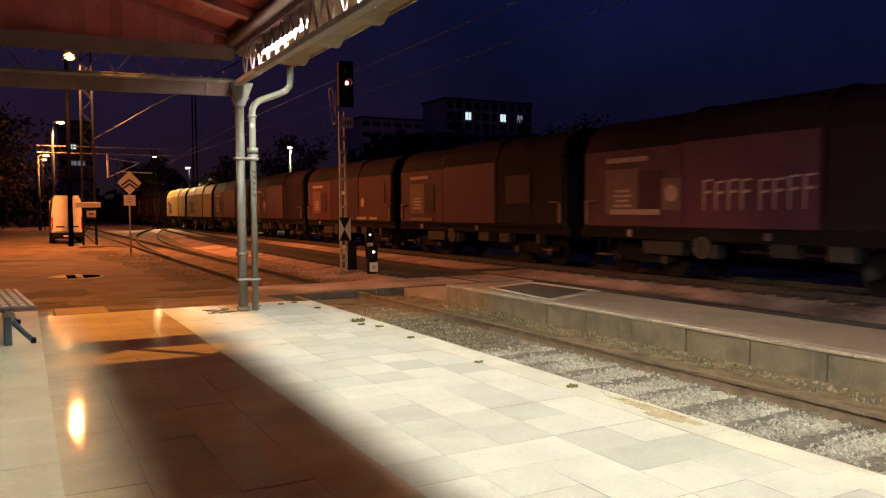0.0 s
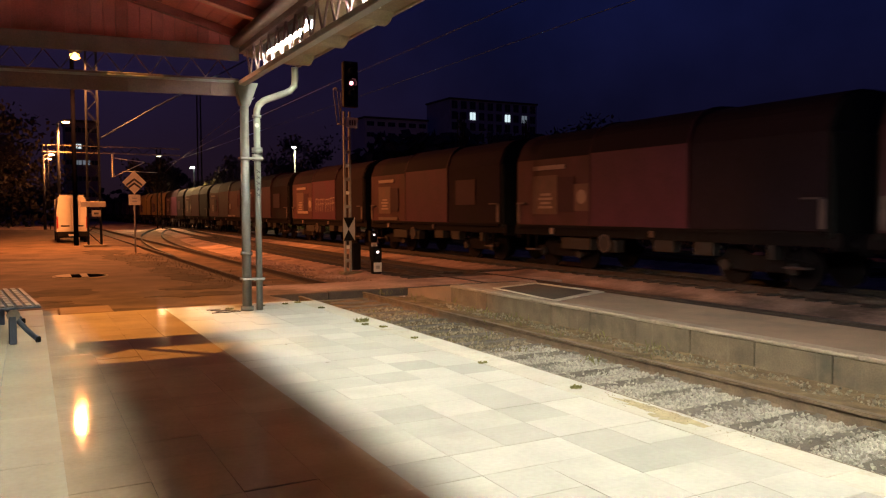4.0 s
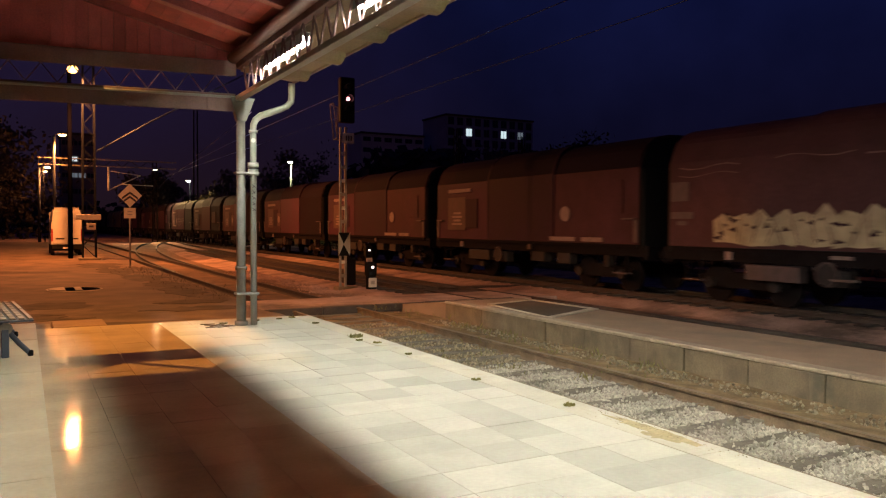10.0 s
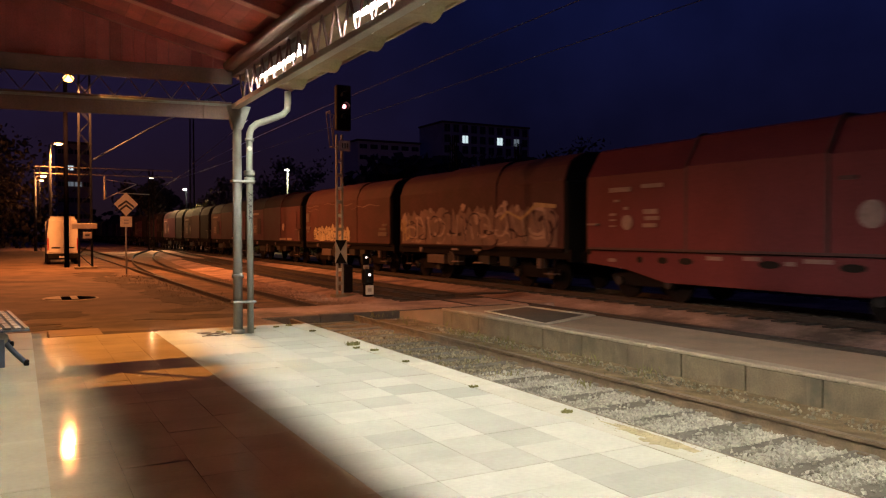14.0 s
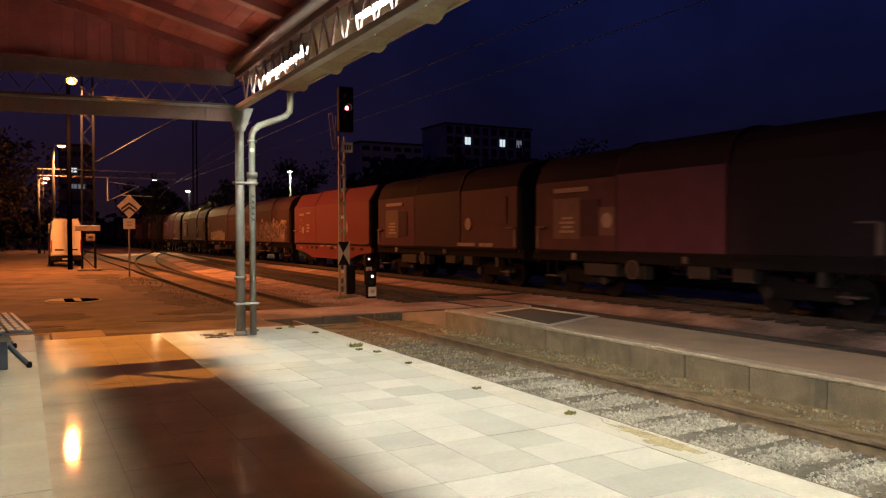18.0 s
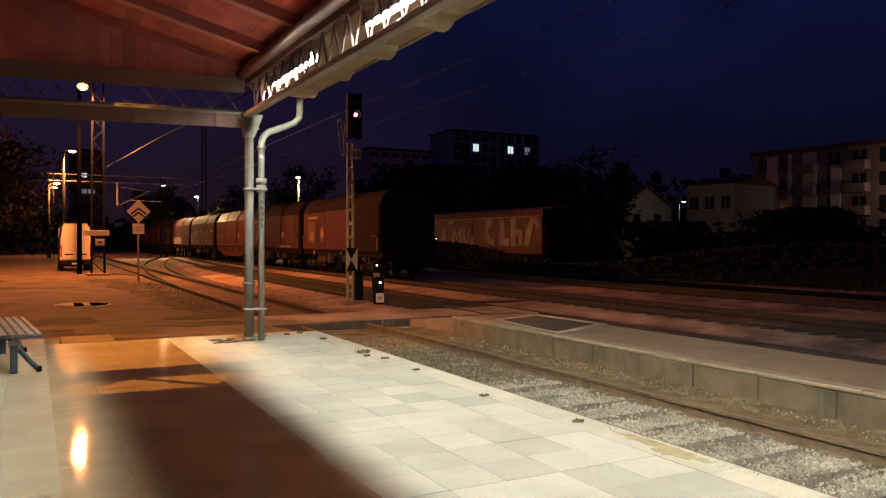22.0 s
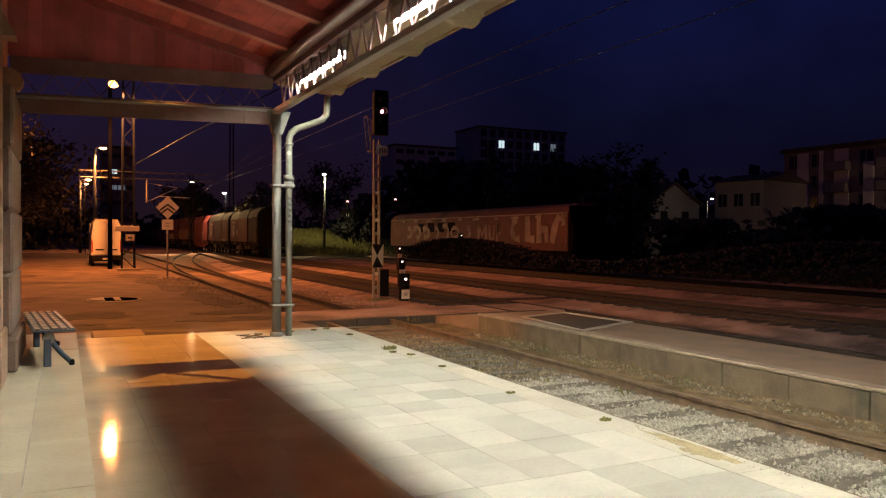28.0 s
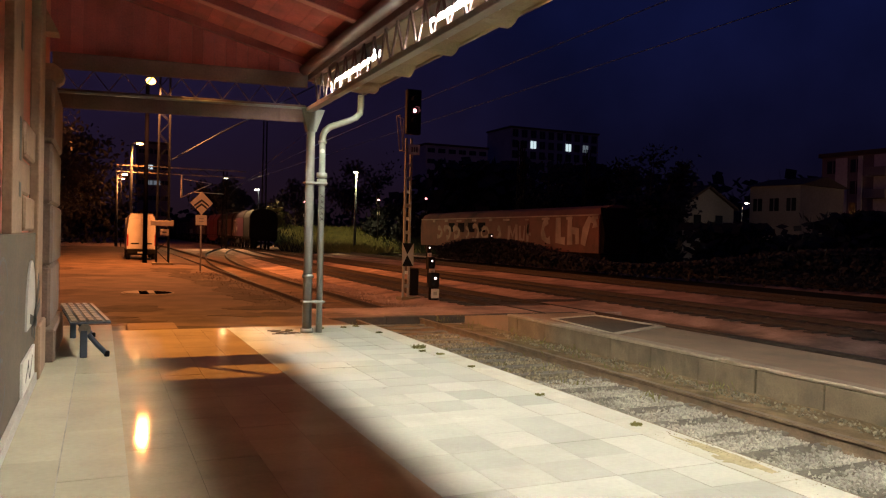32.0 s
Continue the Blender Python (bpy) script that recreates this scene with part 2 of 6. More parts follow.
M_STONES = mat("broken_ballast_stones", (0.324, 0.2992, 0.242), 0.9, vary=0.25, scale=2, fine=25, bump=0.5, world=True, island=0.35)
M_MOSS = mat("dry_yellow_moss", (0.27, 0.225, 0.135), 0.95, vary=0.4, scale=8, fine=60, bump=0.4, world=True, island=0.4)
M_RUST = mat("rusty_rail_steel", (0.145, 0.102, 0.060), 0.8, 0.2, vary=0.35, scale=5, fine=50, bump=0.5)
M_FARRUST = mat("darker_rail_steel", (0.045, 0.032, 0.027), 0.85, 0.1, vary=0.35, scale=5, fine=50, bump=0.5)
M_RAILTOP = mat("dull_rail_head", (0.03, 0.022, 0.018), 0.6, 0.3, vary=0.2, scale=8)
M_SHINY = mat("polished_rail_head", (0.45, 0.43, 0.41), 0.25, 0.9, vary=0.1)
M_BEDSOIL = mat("dusty_brown_track_soil", (0.175, 0.125, 0.070), 0.95, vary=0.35, scale=3.5, fine=35, bump=0.9, dirt=(0.10, 0.078, 0.045), dirt_at=0.52, spec=0.06, world=True)
M_DULLSTONE = mat("dusty_brown_stones", (0.21, 0.175, 0.115), 0.9, vary=0.25, scale=2, fine=25, bump=0.5, world=True, island=0.4)
M_RUSTHEAD = mat("brown_rusted_rail_head", (0.15, 0.108, 0.062), 0.75, 0.1, vary=0.2, scale=6, fine=50, bump=0.3)
M_YARDBED = mat("trodden_yard_ballast", (0.198, 0.1323, 0.0902), 0.9, spec=0.08, vary=0.35, scale=1.6, fine=30, bump=0.7, dirt=(0.085, 0.062, 0.046), dirt_at=0.53, world=True)
M_SLEEPER2 = mat("darker_timber_sleeper", (0.055, 0.045, 0.038), 0.9, vary=0.35, scale=4, fine=40, bump=0.9)
M_SLEEPER = mat("weathered_timber_sleeper", (0.115, 0.098, 0.072), 0.9, vary=0.35, scale=4, fine=40, bump=0.9)
M_STEEL = mat("pale_grey_painted_steel", (0.25, 0.255, 0.235), 0.5, vary=0.14, scale=4, fine=60, bump=0.12, dirt=(0.13, 0.11, 0.085), dirt_at=0.60)
M_BEAM = mat("grey_painted_beam", (0.16, 0.10, 0.09), 0.7, spec=0.2, vary=0.15, scale=3, fine=50, bump=0.15, dirt=(0.10, 0.065, 0.06), dirt_at=0.6)
M_COLUMN = mat("grimy_grey_column_paint", (0.125, 0.122, 0.108), 0.6, vary=0.2, scale=4, fine=60, bump=0.12, dirt=(0.10, 0.085, 0.068), dirt_at=0.56)
M_PIPE = mat("light_green_painted_pipe", (0.195, 0.202, 0.175), 0.5, vary=0.12, scale=5, fine=60, bump=0.12, dirt=(0.15, 0.125, 0.10), dirt_at=0.62)
M_ROOF = mat("red_stained_board", (0.47, 0.118, 0.10), 0.65, vary=0.28, scale=2.5, fine=45, bump=0.25, rand=0.20, dirt=(0.25, 0.075, 0.06), dirt_at=0.56)
M_GABLE = mat("red_gable_plank", (0.40, 0.105, 0.095), 0.7, vary=0.25, scale=2.5, fine=45, bump=0.25, rand=0.18)
M_LITEDGE = mat("lit_edge_pink", (0.50, 0.23, 0.19), 0.6, vary=0.2, scale=3, fine=50, bump=0.2)
M_RAFTER = mat("red_stained_rafter", (0.29, 0.078, 0.068), 0.65, vary=0.2, scale=3, fine=50, bump=0.25)
M_SOFFIT = mat("cream_painted_soffit", (0.24, 0.185, 0.12), 0.7, vary=0.15, scale=3, fine=40, bump=0.2, dirt=(0.13, 0.10, 0.07), dirt_at=0.6)
M_TUBE = glow("lit_fluorescent_tube", TUBE, 900)
M_SODIUM = glow("lit_sodium_bulb", (1.0, 0.5, 0.16), 16)
M_MASTBULB = glow("glaring_sodium_bulb", (1.0, 0.44, 0.10), 9)
M_WHITEBULB = glow("lit_white_bulb", (1.0, 0.9, 0.7), 18)
M_LAMPBOX = glow("lit_white_lamp_glass", (1.0, 0.88, 0.62), 6)
M_RED = glow("lit_red_signal_lens", (1.0, 0.30, 0.36), 6)
M_WHITE = glow("lit_white_signal_lens", (1.0, 0.72, 0.68), 3)
M_BLACK = mat("black_metal_and_shade", (0.007, 0.007, 0.007), 0.6, vary=0.2, spec=0.12)
M_DARKSTEEL = mat("dark_steel", (0.010, 0.008, 0.009), 0.8, 0.0, vary=0.25, scale=5, spec=0.05)
M_GALV = mat("galvanised_steel", (0.30, 0.285, 0.265), 0.6, 0.15, vary=0.2, scale=4)
M_WPLATE = mat("white_enamel_plate", (0.72, 0.70, 0.64), 0.5, vary=0.1, scale=5, dirt=(0.45, 0.42, 0.36), dirt_at=0.63)
M_GREYPLATE = mat("grey_enamel_plate", (0.42, 0.40, 0.36), 0.5, vary=0.1, scale=5)
M_SIGN = mat("pale_reflective_sign", (0.80, 0.74, 0.55), 0.5, vary=0.08, scale=4)
M_BARS = mat("dark_print", (0.05, 0.045, 0.04), 0.6)
M_VAN = mat("white_van_paint", (0.576, 0.56, 0.512), 0.3, vary=0.05, scale=2, bump=0.03, dirt=(0.5, 0.46, 0.4), dirt_at=0.64)
M_GLASS = glass("dark_window_glass")
M_RUBBER = mat("black_rubber", (0.02, 0.02, 0.02), 0.85)
M_TAIL = mat("red_lamp_plastic", (0.30, 0.02, 0.015), 0.3, vary=0.1)
M_HOOD_A = mat("maroon_wagon_hood", (0.060, 0.018, 0.036), 0.55, spec=0.12, vary=0.22, scale=0.9, fine=18, bump=0.12, dirt=(0.036, 0.014, 0.022), dirt_at=0.55)
M_HOOD_B = mat("dark_maroon_wagon_hood", (0.031, 0.011, 0.021), 0.6, spec=0.12, vary=0.25, scale=0.8, fine=16, bump=0.12, dirt=(0.025, 0.012, 0.018), dirt_at=0.53)
M_HOOD_C = mat("bright_red_wagon_hood", (0.125, 0.029, 0.033), 0.5, spec=0.12, vary=0.12, scale=1.0, fine=20, bump=0.08, dirt=(0.10, 0.018, 0.02), dirt_at=0.62)
M_HOOD_D = mat("faded_red_brown_hood", (0.074, 0.032, 0.034), 0.65, spec=0.12, vary=0.25, scale=0.8, fine=14, bump=0.15, dirt=(0.052, 0.022, 0.024), dirt_at=0.55)
# This ochre also holds the yellow lamplight its wagons pass through.
M_HOOD_E = mat("lamp_yellow_hood", (0.30, 0.20, 0.075), 0.6, spec=0.12, vary=0.2, scale=0.9, fine=18, bump=0.12, dirt=(0.19, 0.12, 0.05), dirt_at=0.58)
M_RIB = mat("dark_hood_seam", (0.055, 0.022, 0.022), 0.7)
M_LABEL = mat("faded_white_label", (0.23, 0.165, 0.15), 0.7, vary=0.2, scale=6, fine=30)
M_LABEL2 = mat("grimy_white_label", (0.085, 0.056, 0.053), 0.7, vary=0.3, scale=5, fine=30)
M_LABEL3 = mat("rust_tinted_label", (0.078, 0.036, 0.033), 0.7, vary=0.3, scale=3, fine=24)
M_UNDER = mat("grimy_underframe_gear", (0.020, 0.017, 0.017), 0.7, 0.0, spec=0.3, vary=0.3, scale=6)
M_TAG_D = mat("dull_spray_paint_ground", (0.16, 0.095, 0.085), 0.7, vary=0.35, scale=1.8)
M_TAG_Y = mat("pale_yellow_spray_paint", (0.36, 0.30, 0.19), 0.6, vary=0.3, scale=3)
M_TAG_W = mat("pale_spray_paint", (0.29, 0.20, 0.18), 0.6, vary=0.35, scale=2.5)
M_TAG_O = mat("ochre_spray_paint", (0.34, 0.24, 0.12), 0.6, vary=0.3, scale=3)
M_COACH = mat("rusty_coach_side", (0.17, 0.075, 0.066), 0.75, vary=0.3, scale=0.7, fine=12, dirt=(0.06, 0.038, 0.036), dirt_at=0.52)
M_COACH_TAG = mat("pale_coach_tag", (0.36, 0.28, 0.265), 0.7, vary=0.35, scale=1.0)
M_PLASTER = mat("pale_station_plaster", (0.30, 0.195, 0.125), 0.85, vary=0.2, scale=1.6, fine=30, bump=0.3, dirt=(0.19, 0.12, 0.08), dirt_at=0.57)
M_QUOIN = mat("grey_quoin_stone", (0.17, 0.118, 0.088), 0.85, vary=0.25, scale=3, fine=40, bump=0.5, dirt=(0.16, 0.14, 0.12), dirt_at=0.55)
M_BRICKRED = mat("rust_red_painted_wall", (0.52, 0.18, 0.10), 0.8, vary=0.2, scale=2, fine=35, bump=0.3, dirt=(0.18, 0.07, 0.045), dirt_at=0.6)
# Leaf colours hold the light: near-black for unlit trees, yellow for the lamplit shrub.
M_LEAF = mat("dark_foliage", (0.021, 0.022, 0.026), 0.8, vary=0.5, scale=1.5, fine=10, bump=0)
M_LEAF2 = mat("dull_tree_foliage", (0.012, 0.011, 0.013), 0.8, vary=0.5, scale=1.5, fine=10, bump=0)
M_BARK = mat("dark_bark", (0.07, 0.055, 0.04), 0.9, vary=0.3, scale=6, bump=0.8)
M_GRASS = mat("grass_blades", (0.16, 0.145, 0.045), 0.8, vary=0.4, scale=2, fine=20, bump=0)
M_FACADE = mat("grey_brown_facade", (0.24, 0.21, 0.22), 0.9, vary=0.15, scale=0.5, fine=6, bump=0.1)
M_FACADE2 = mat("pale_facade", (0.33, 0.29, 0.27), 0.9, vary=0.12, scale=0.4, fine=6, bump=0.1)
M_FACADE3 = mat("white_rendered_facade", (0.72, 0.70, 0.66), 0.9, vary=0.08, scale=0.2, fine=3, bump=0.05)
# Pale base puts the haze over the far tower into its colour.
M_TOWER = mat("haze_paled_tower", (0.5, 0.48, 0.52), 0.9, vary=0.12, scale=0.3, fine=4, bump=0.05)
M_TILEROOF = mat("dark_tile_roof", (0.09, 0.06, 0.05), 0.9, vary=0.3, scale=2)
M_WINLIT = glow("lit_room_window", (0.75, 0.95, 1.0), 0.75)
M_WINDIM = glow("dim_room_window", (0.7, 0.85, 1.0), 0.12)
M_WAINSCOT = mat("scratched_grey_plaster", (0.115, 0.088, 0.064), 0.85, vary=0.22, scale=1.8, fine=30, bump=0.3, dirt=(0.12, 0.095, 0.07), dirt_at=0.55)
# Darkest hood tone, for the upper hoods and the -y section.
M_HOOD_DARK = mat("darkest_hood_tone", (0.0135, 0.0075, 0.0115), 0.75, spec=0.08, vary=0.35, scale=0.9, fine=14, bump=0.15, dirt=(0.024, 0.010, 0.014), dirt_at=0.56)
M_HOOD_F = mat("faded_rust_hood", (0.060, 0.023, 0.030), 0.6, spec=0.12, vary=0.28, scale=1.1, fine=18, bump=0.12, dirt=(0.040, 0.017, 0.018), dirt_at=0.54)
M_BENCH = mat("pale_bench_slat", (0.23, 0.21, 0.17), 0.5, vary=0.12, scale=6, fine=40)
M_CAST = mat("painted_cast_iron", (0.05, 0.065, 0.095), 0.6, 0.0, vary=0.2)
M_DEADGRASS = mat("dead_brown_grass", (0.115, 0.082, 0.05), 0.9, vary=0.4, scale=2, fine=20, bump=0)
M_STAIN = mat("yellow_stained_tile", (0.34, 0.29, 0.165), 0.6, vary=0.3, scale=6, fine=40, bump=0.1, spec=0.1, world=True, dirt=(0.24, 0.19, 0.09), dirt_at=0.54)
# Blue base cancels the orange lamplight on the stay cable.
M_STAY = mat("blue_grey_stay_cable", (0.012, 0.028, 0.075), 0.6, 0.0, vary=0.1)
# Black that keeps lamplight off the pole and stands for the shaft's dark.
M_POLE = mat("shade_black", (0.002, 0.002, 0.004), 0.9, vary=0.1, spec=0.0)
# Lit copy of the foliage, with the lamp's yellow in the colour.
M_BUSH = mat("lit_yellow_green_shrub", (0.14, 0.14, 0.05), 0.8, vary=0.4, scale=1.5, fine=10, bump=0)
# Blue base cancels the orange lamplight on the wires.
M_WIRE = mat("blue_line_wire", (0.03, 0.09, 0.24), 0.6, 0.0, vary=0.1)

# ---------------------------------------------------------------- mesh helpers
def box(bm, x0, x1, y0, y1, z0, z1, bevel=0.0):
    vs = [bm.verts.new((x, y, z)) for z in (z0, z1) for y in (y0, y1) for x in (x0, x1)]
    fs = []
    for q in ((0, 2, 3, 1), (4, 5, 7, 6), (0, 1, 5, 4), (2, 6, 7, 3), (0, 4, 6, 2), (1, 3, 7, 5)):
        fs.append(bm.faces.new([vs[i] for i in q]))
    if bevel:
        es = list({e for f in fs for e in f.edges})
        bmesh.ops.bevel(bm, geom=es, offset=bevel, segments=1, affect="EDGES")
    return bm


def B(x0, x1, y0, y1, z0, z1, bevel=0.0):
    return box(bmesh.new(), x0, x1, y0, y1, z0, z1, bevel)


def rod(bm, a, b, r, n=8, r2=None, caps=True):
    """A round bar from a to b."""
    a, b = Vector(a), Vector(b)
    q = (b - a).to_track_quat("Z", "Y")
    r2 = r if r2 is None else r2
    rings = []
    for p, rad in ((a, r), (b, r2)):
        rings.append([bm.verts.new(p + q @ Vector((rad * math.cos(2 * math.pi * i / n), rad * math.sin(2 * math.pi * i / n), 0))) for i in range(n)])
    for i in range(n):
        f = bm.faces.new((rings[0][i], rings[0][(i + 1) % n], rings[1][(i + 1) % n], rings[1][i]))
        f.smooth = n > 5
    if caps:
        bm.faces.new(rings[0][::-1])
        bm.faces.new(rings[1])
    return bm


def R(a, b, r, n=8, r2=None):
    return rod(bmesh.new(), a, b, r, n, r2)


def bar(bm, a, b, w, h):
    """A flat-sided bar from a to b."""
    a, b = Vector(a), Vector(b)
    d = (b - a).normalized()
    up = Vector((0, 0, 1)) if abs(d.z) < 0.95 else Vector((0, 1, 0))
    s = d.cross(up).normalized() * (w / 2)
    u = s.cross(d).normalized() * (h / 2)
    vs = [bm.verts.new(p + i * s + j * u) for p in (a, b) for i, j in ((-1, -1), (1, -1), (1, 1), (-1, 1))]
    for q in ((3, 2, 1, 0), (4, 5, 6, 7), (0, 1, 5, 4), (1, 2, 6, 5), (2, 3, 7, 6), (3, 0, 4, 7)):
        bm.faces.new([vs[i] for i in q])
    return bm


def tube_path(bm, pts, r, n=10):
    """A bent pipe through pts."""
    pts = [Vector(p) for p in pts]
    rings = []
    for i, p in enumerate(pts):
        d = (pts[min(i + 1, len(pts) - 1)] - pts[max(i - 1, 0)]).normalized()
        q = d.to_track_quat("Z", "Y")
        rings.append([bm.verts.new(p + q @ Vector((r * math.cos(2 * math.pi * k / n), r * math.sin(2 * math.pi * k / n), 0))) for k in range(n)])
    for a, b in zip(rings, rings[1:]):
        off = min(range(n), key=lambda o: (a[0].co - b[o].co).length)
        for k in range(n):
            f = bm.faces.new((a[k], a[(k + 1) % n], b[(k + 1 + off) % n], b[(k + off) % n]))
            f.smooth = True
    bm.faces.new(rings[0][::-1])
    bm.faces.new(rings[-1])
    return bm


def prism(bm, pts, axis, a, b):
    """A solid with the outline pts, from a to b along axis (0: x, 1: y, 2: z)."""
    def at(p, v):
        return {0: (v, p[0], p[1]), 1: (p[0], v, p[1]), 2: (p[0], p[1], v)}[axis]
    lo = [bm.verts.new(at(p, a)) for p in pts]
    hi = [bm.verts.new(at(p, b)) for p in pts]
    n = len(pts)
    for i in range(n):
        bm.faces.new((lo[i], lo[(i + 1) % n], hi[(i + 1) % n], hi[i]))
    bm.faces.new(lo[::-1])
    bm.faces.new(hi)
    return bm


def mesh_of(name, bm, material):
    bmesh.ops.recalc_face_normals(bm, faces=bm.faces)
    me = bpy.data.meshes.new(name)
    bm.to_mesh(me)
    bm.free()
    me.materials.append(material)
    return me


def part(name, bm, material, parent, label=""):
    o = new(name, mesh_of(name, bm, material))
    o.parent = parent
    if label:
        o["label"] = label
    return o


def thing(name, label, category, at=None, group="", kind=""):
    o = new(name)
    o.empty_display_size = 0.2
    if at is not None:
        o.matrix_world = at if isinstance(at, Matrix) else pose(*at)
    return tagged(o, label, category, group, kind)


def solo(name, bm, material, label, category, kind="", group=""):
    return tagged(new(name, mesh_of(name, bm, material)), label, category, group, kind)


def stones(rng, count, spot, lo, hi, squash=0.7):
    """Loose stones as one mesh from arrays. spot gives a place."""
    base = np.array([(0, 0, 1), (0.9, 0, 0.1), (0.1, 0.9, -0.1), (-0.9, 0.1, 0.1), (0, -0.9, 0), (0, 0.1, -0.8)])
    tri = np.array([(0, 1, 2), (0, 2, 3), (0, 3, 4), (0, 4, 1), (5, 2, 1), (5, 3, 2), (5, 4, 3), (5, 1, 4)])
    vs, fs = [], []
    for i in range(count):
        x, y, z = spot()
        s = rng.uniform(lo, hi)
        e = Euler((rng.random() * 6.28, rng.random() * 6.28, rng.random() * 6.28)).to_matrix()
        p = (base * (1 + np.random.uniform(-0.3, 0.3, (6, 3)))) * s * np.array((1.15, 0.9, squash))
        vs.append(p @ np.array(e).T + (x, y, z))
        fs.append(tri + 6 * i)
    me = bpy.data.meshes.new("stones")
    me.from_pydata(np.concatenate(vs).tolist(), [], np.concatenate(fs).tolist())
    return me

# ---------------------------------------------------------------- ground and tracks
def bend(y, k, y0=20.0):
    """How far a track has swung aside at y; k 'turnout' is the diverging branch."""
    if k == "turnout":
        return 0.0019 * max(0.0, y - 28.0) ** 2
    return k * max(0.0, y - y0) ** 2


def strip(name, bm_rows, material, label, category, kind="structure"):
    """A sheet from rows of equal point counts."""
    bm = bmesh.new()
    rows = [[bm.verts.new(p) for p in r] for r in bm_rows]
    for a, b in zip(rows, rows[1:]):
        for i in range(len(a) - 1):
            bm.faces.new((a[i], a[i + 1], b[i + 1], b[i]))
    return solo(name, bm, material, label, category, kind)


strip("ground", [[(x, y, -0.45) for x in (-1500, -60, 60, 1500)] for y in (-1500, -60, 200, 1800)], M_GROUND, "dark gravelly railway ground reaching the horizon", "ground")
# Sheet added to keep the unlit ground black; the shade is in its colour.
strip("darkened_ground", [[(22.5, -400, -0.442), (900, -400, -0.442)], [(22.5, 76, -0.442), (900, 76, -0.442)], [(60, 400, -0.442), (900, 400, -0.442)]], M_FIELD, "sheet darkened for the unlit ground beyond the tracks", "ground")

K_NEAR, K_TRAIN = "turnout", 0.0


def rail_profile():
    return [(-0.065, -0.17), (0.065, -0.17), (0.065, -0.155), (0.012, -0.13), (0.012, -0.045), (0.036, -0.03), (0.036, 0.0), (-0.036, 0.0), (-0.036, -0.03), (-0.012, -0.045), (-0.012, -0.13), (-0.065, -0.155)]


def track(x0, k, z, y_from, y_to, head, sleepers_to, y0=20.0, every=0.6, rail_mat=None, bed=None):
    """A track of two rails, timber sleepers and a bed of ballast; z is the rail head."""
    ys = [y_from] + [y for y in range(int(y_from) + 2, int(y_to), 6) if y > y_from + 1] + [y_to]
    t = thing("railway_track", "old railway track with rusty rails on timber sleepers in ballast", "railway track", kind="structure")
    prof = rail_profile()
    for side in (-0.75, 0.75):
        bm = bmesh.new()
        rings = [[bm.verts.new((x0 + bend(y, k, y0) + side + px, y, z + pz)) for px, pz in prof] for y in ys]
        for a, b in zip(rings, rings[1:]):
            for i in range(len(prof)):
                bm.faces.new((a[i], a[(i + 1) % len(prof)], b[(i + 1) % len(prof)], b[i]))
        # Tracks from x = 4 on take the darker rail and sleeper colours.
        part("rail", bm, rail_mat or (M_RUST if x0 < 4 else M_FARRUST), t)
        if x0 == 2.85:
            for j in range(26):
                yc = 2.835 + 0.615 * j
                if yc < 15:
                    cx = x0 + side + (0.085 if side < 0 else -0.085)
                    part("rail_clip", B(cx - 0.035, cx + 0.035, yc - 0.045, yc + 0.045, z - 0.165, z - 0.10, 0.01), M_RUST, t)
        bm = bmesh.new()
        rings = [[bm.verts.new((x0 + bend(y, k, y0) + side + px, y, z + 0.003)) for px in (-0.032, 0.032)] for y in ys]
        for a, b in zip(rings, rings[1:]):
            bm.faces.new((a[0], a[1], b[1], b[0]))
        part("rail_head", bm, head, t)
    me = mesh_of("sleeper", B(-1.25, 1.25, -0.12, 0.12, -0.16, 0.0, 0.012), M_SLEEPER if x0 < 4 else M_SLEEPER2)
    rng = random.Random(int(x0 * 100))
    y, far = y_from + 0.3, bmesh.new()
    count = 0
    while y < sleepers_to:
        if count < 110:
            s = new("sleeper", me)
            s.parent = t
            s.matrix_world = pose(x0 + bend(y, k, y0) + rng.uniform(-0.03, 0.03), y + rng.uniform(-0.03, 0.03), z - 0.118, 0, 0, rng.uniform(-1.2, 1.2))
        else:
            box(far, x0 + bend(y, k, y0) - 1.25, x0 + bend(y, k, y0) + 1.25, y - 0.12, y + 0.12, z - 0.28, z - 0.118)
        count += 1
        y += every
    if far.verts:
        tagged(part("far_sleepers", far, M_SLEEPER if x0 < 4 else M_SLEEPER2, t), kind="stuff")
    else:
        far.free()
    bm = bmesh.new()
    rows = [[bm.verts.new((x0 + bend(yy, k, y0) + dx, yy, z + dz)) for dx, dz in ((-2.3, -0.24), (-1.5, -0.145), (-0.8, -0.155), (0.8, -0.155), (1.5, -0.145), (2.3, -0.24))] for yy in ys]
    for a, b in zip(rows, rows[1:]):
        for i in range(5):
            bm.faces.new((a[i], a[i + 1], b[i + 1], b[i]))
    part("ballast_bed", bm, bed or (M_BALLAST if x0 < 4 else M_GROUND), t, "bed of broken grey stone")
    return t


track(2.85, 0.0, -0.27, -14.07, 16.9, M_RUSTHEAD, 16.4, every=0.615)
track(2.9, 0.0, -0.272, 16.9, 32, M_RAILTOP, 16.9, rail_mat=M_FARRUST, bed=M_YARDBED)
track(2.95, K_NEAR, -0.270, 32, 104, M_RAILTOP, 32, rail_mat=M_FARRUST, bed=M_YARDBED)
track(2.952, 0.0, -0.276, 32, 150, M_RAILTOP, 32, rail_mat=M_FARRUST, bed=M_YARDBED)
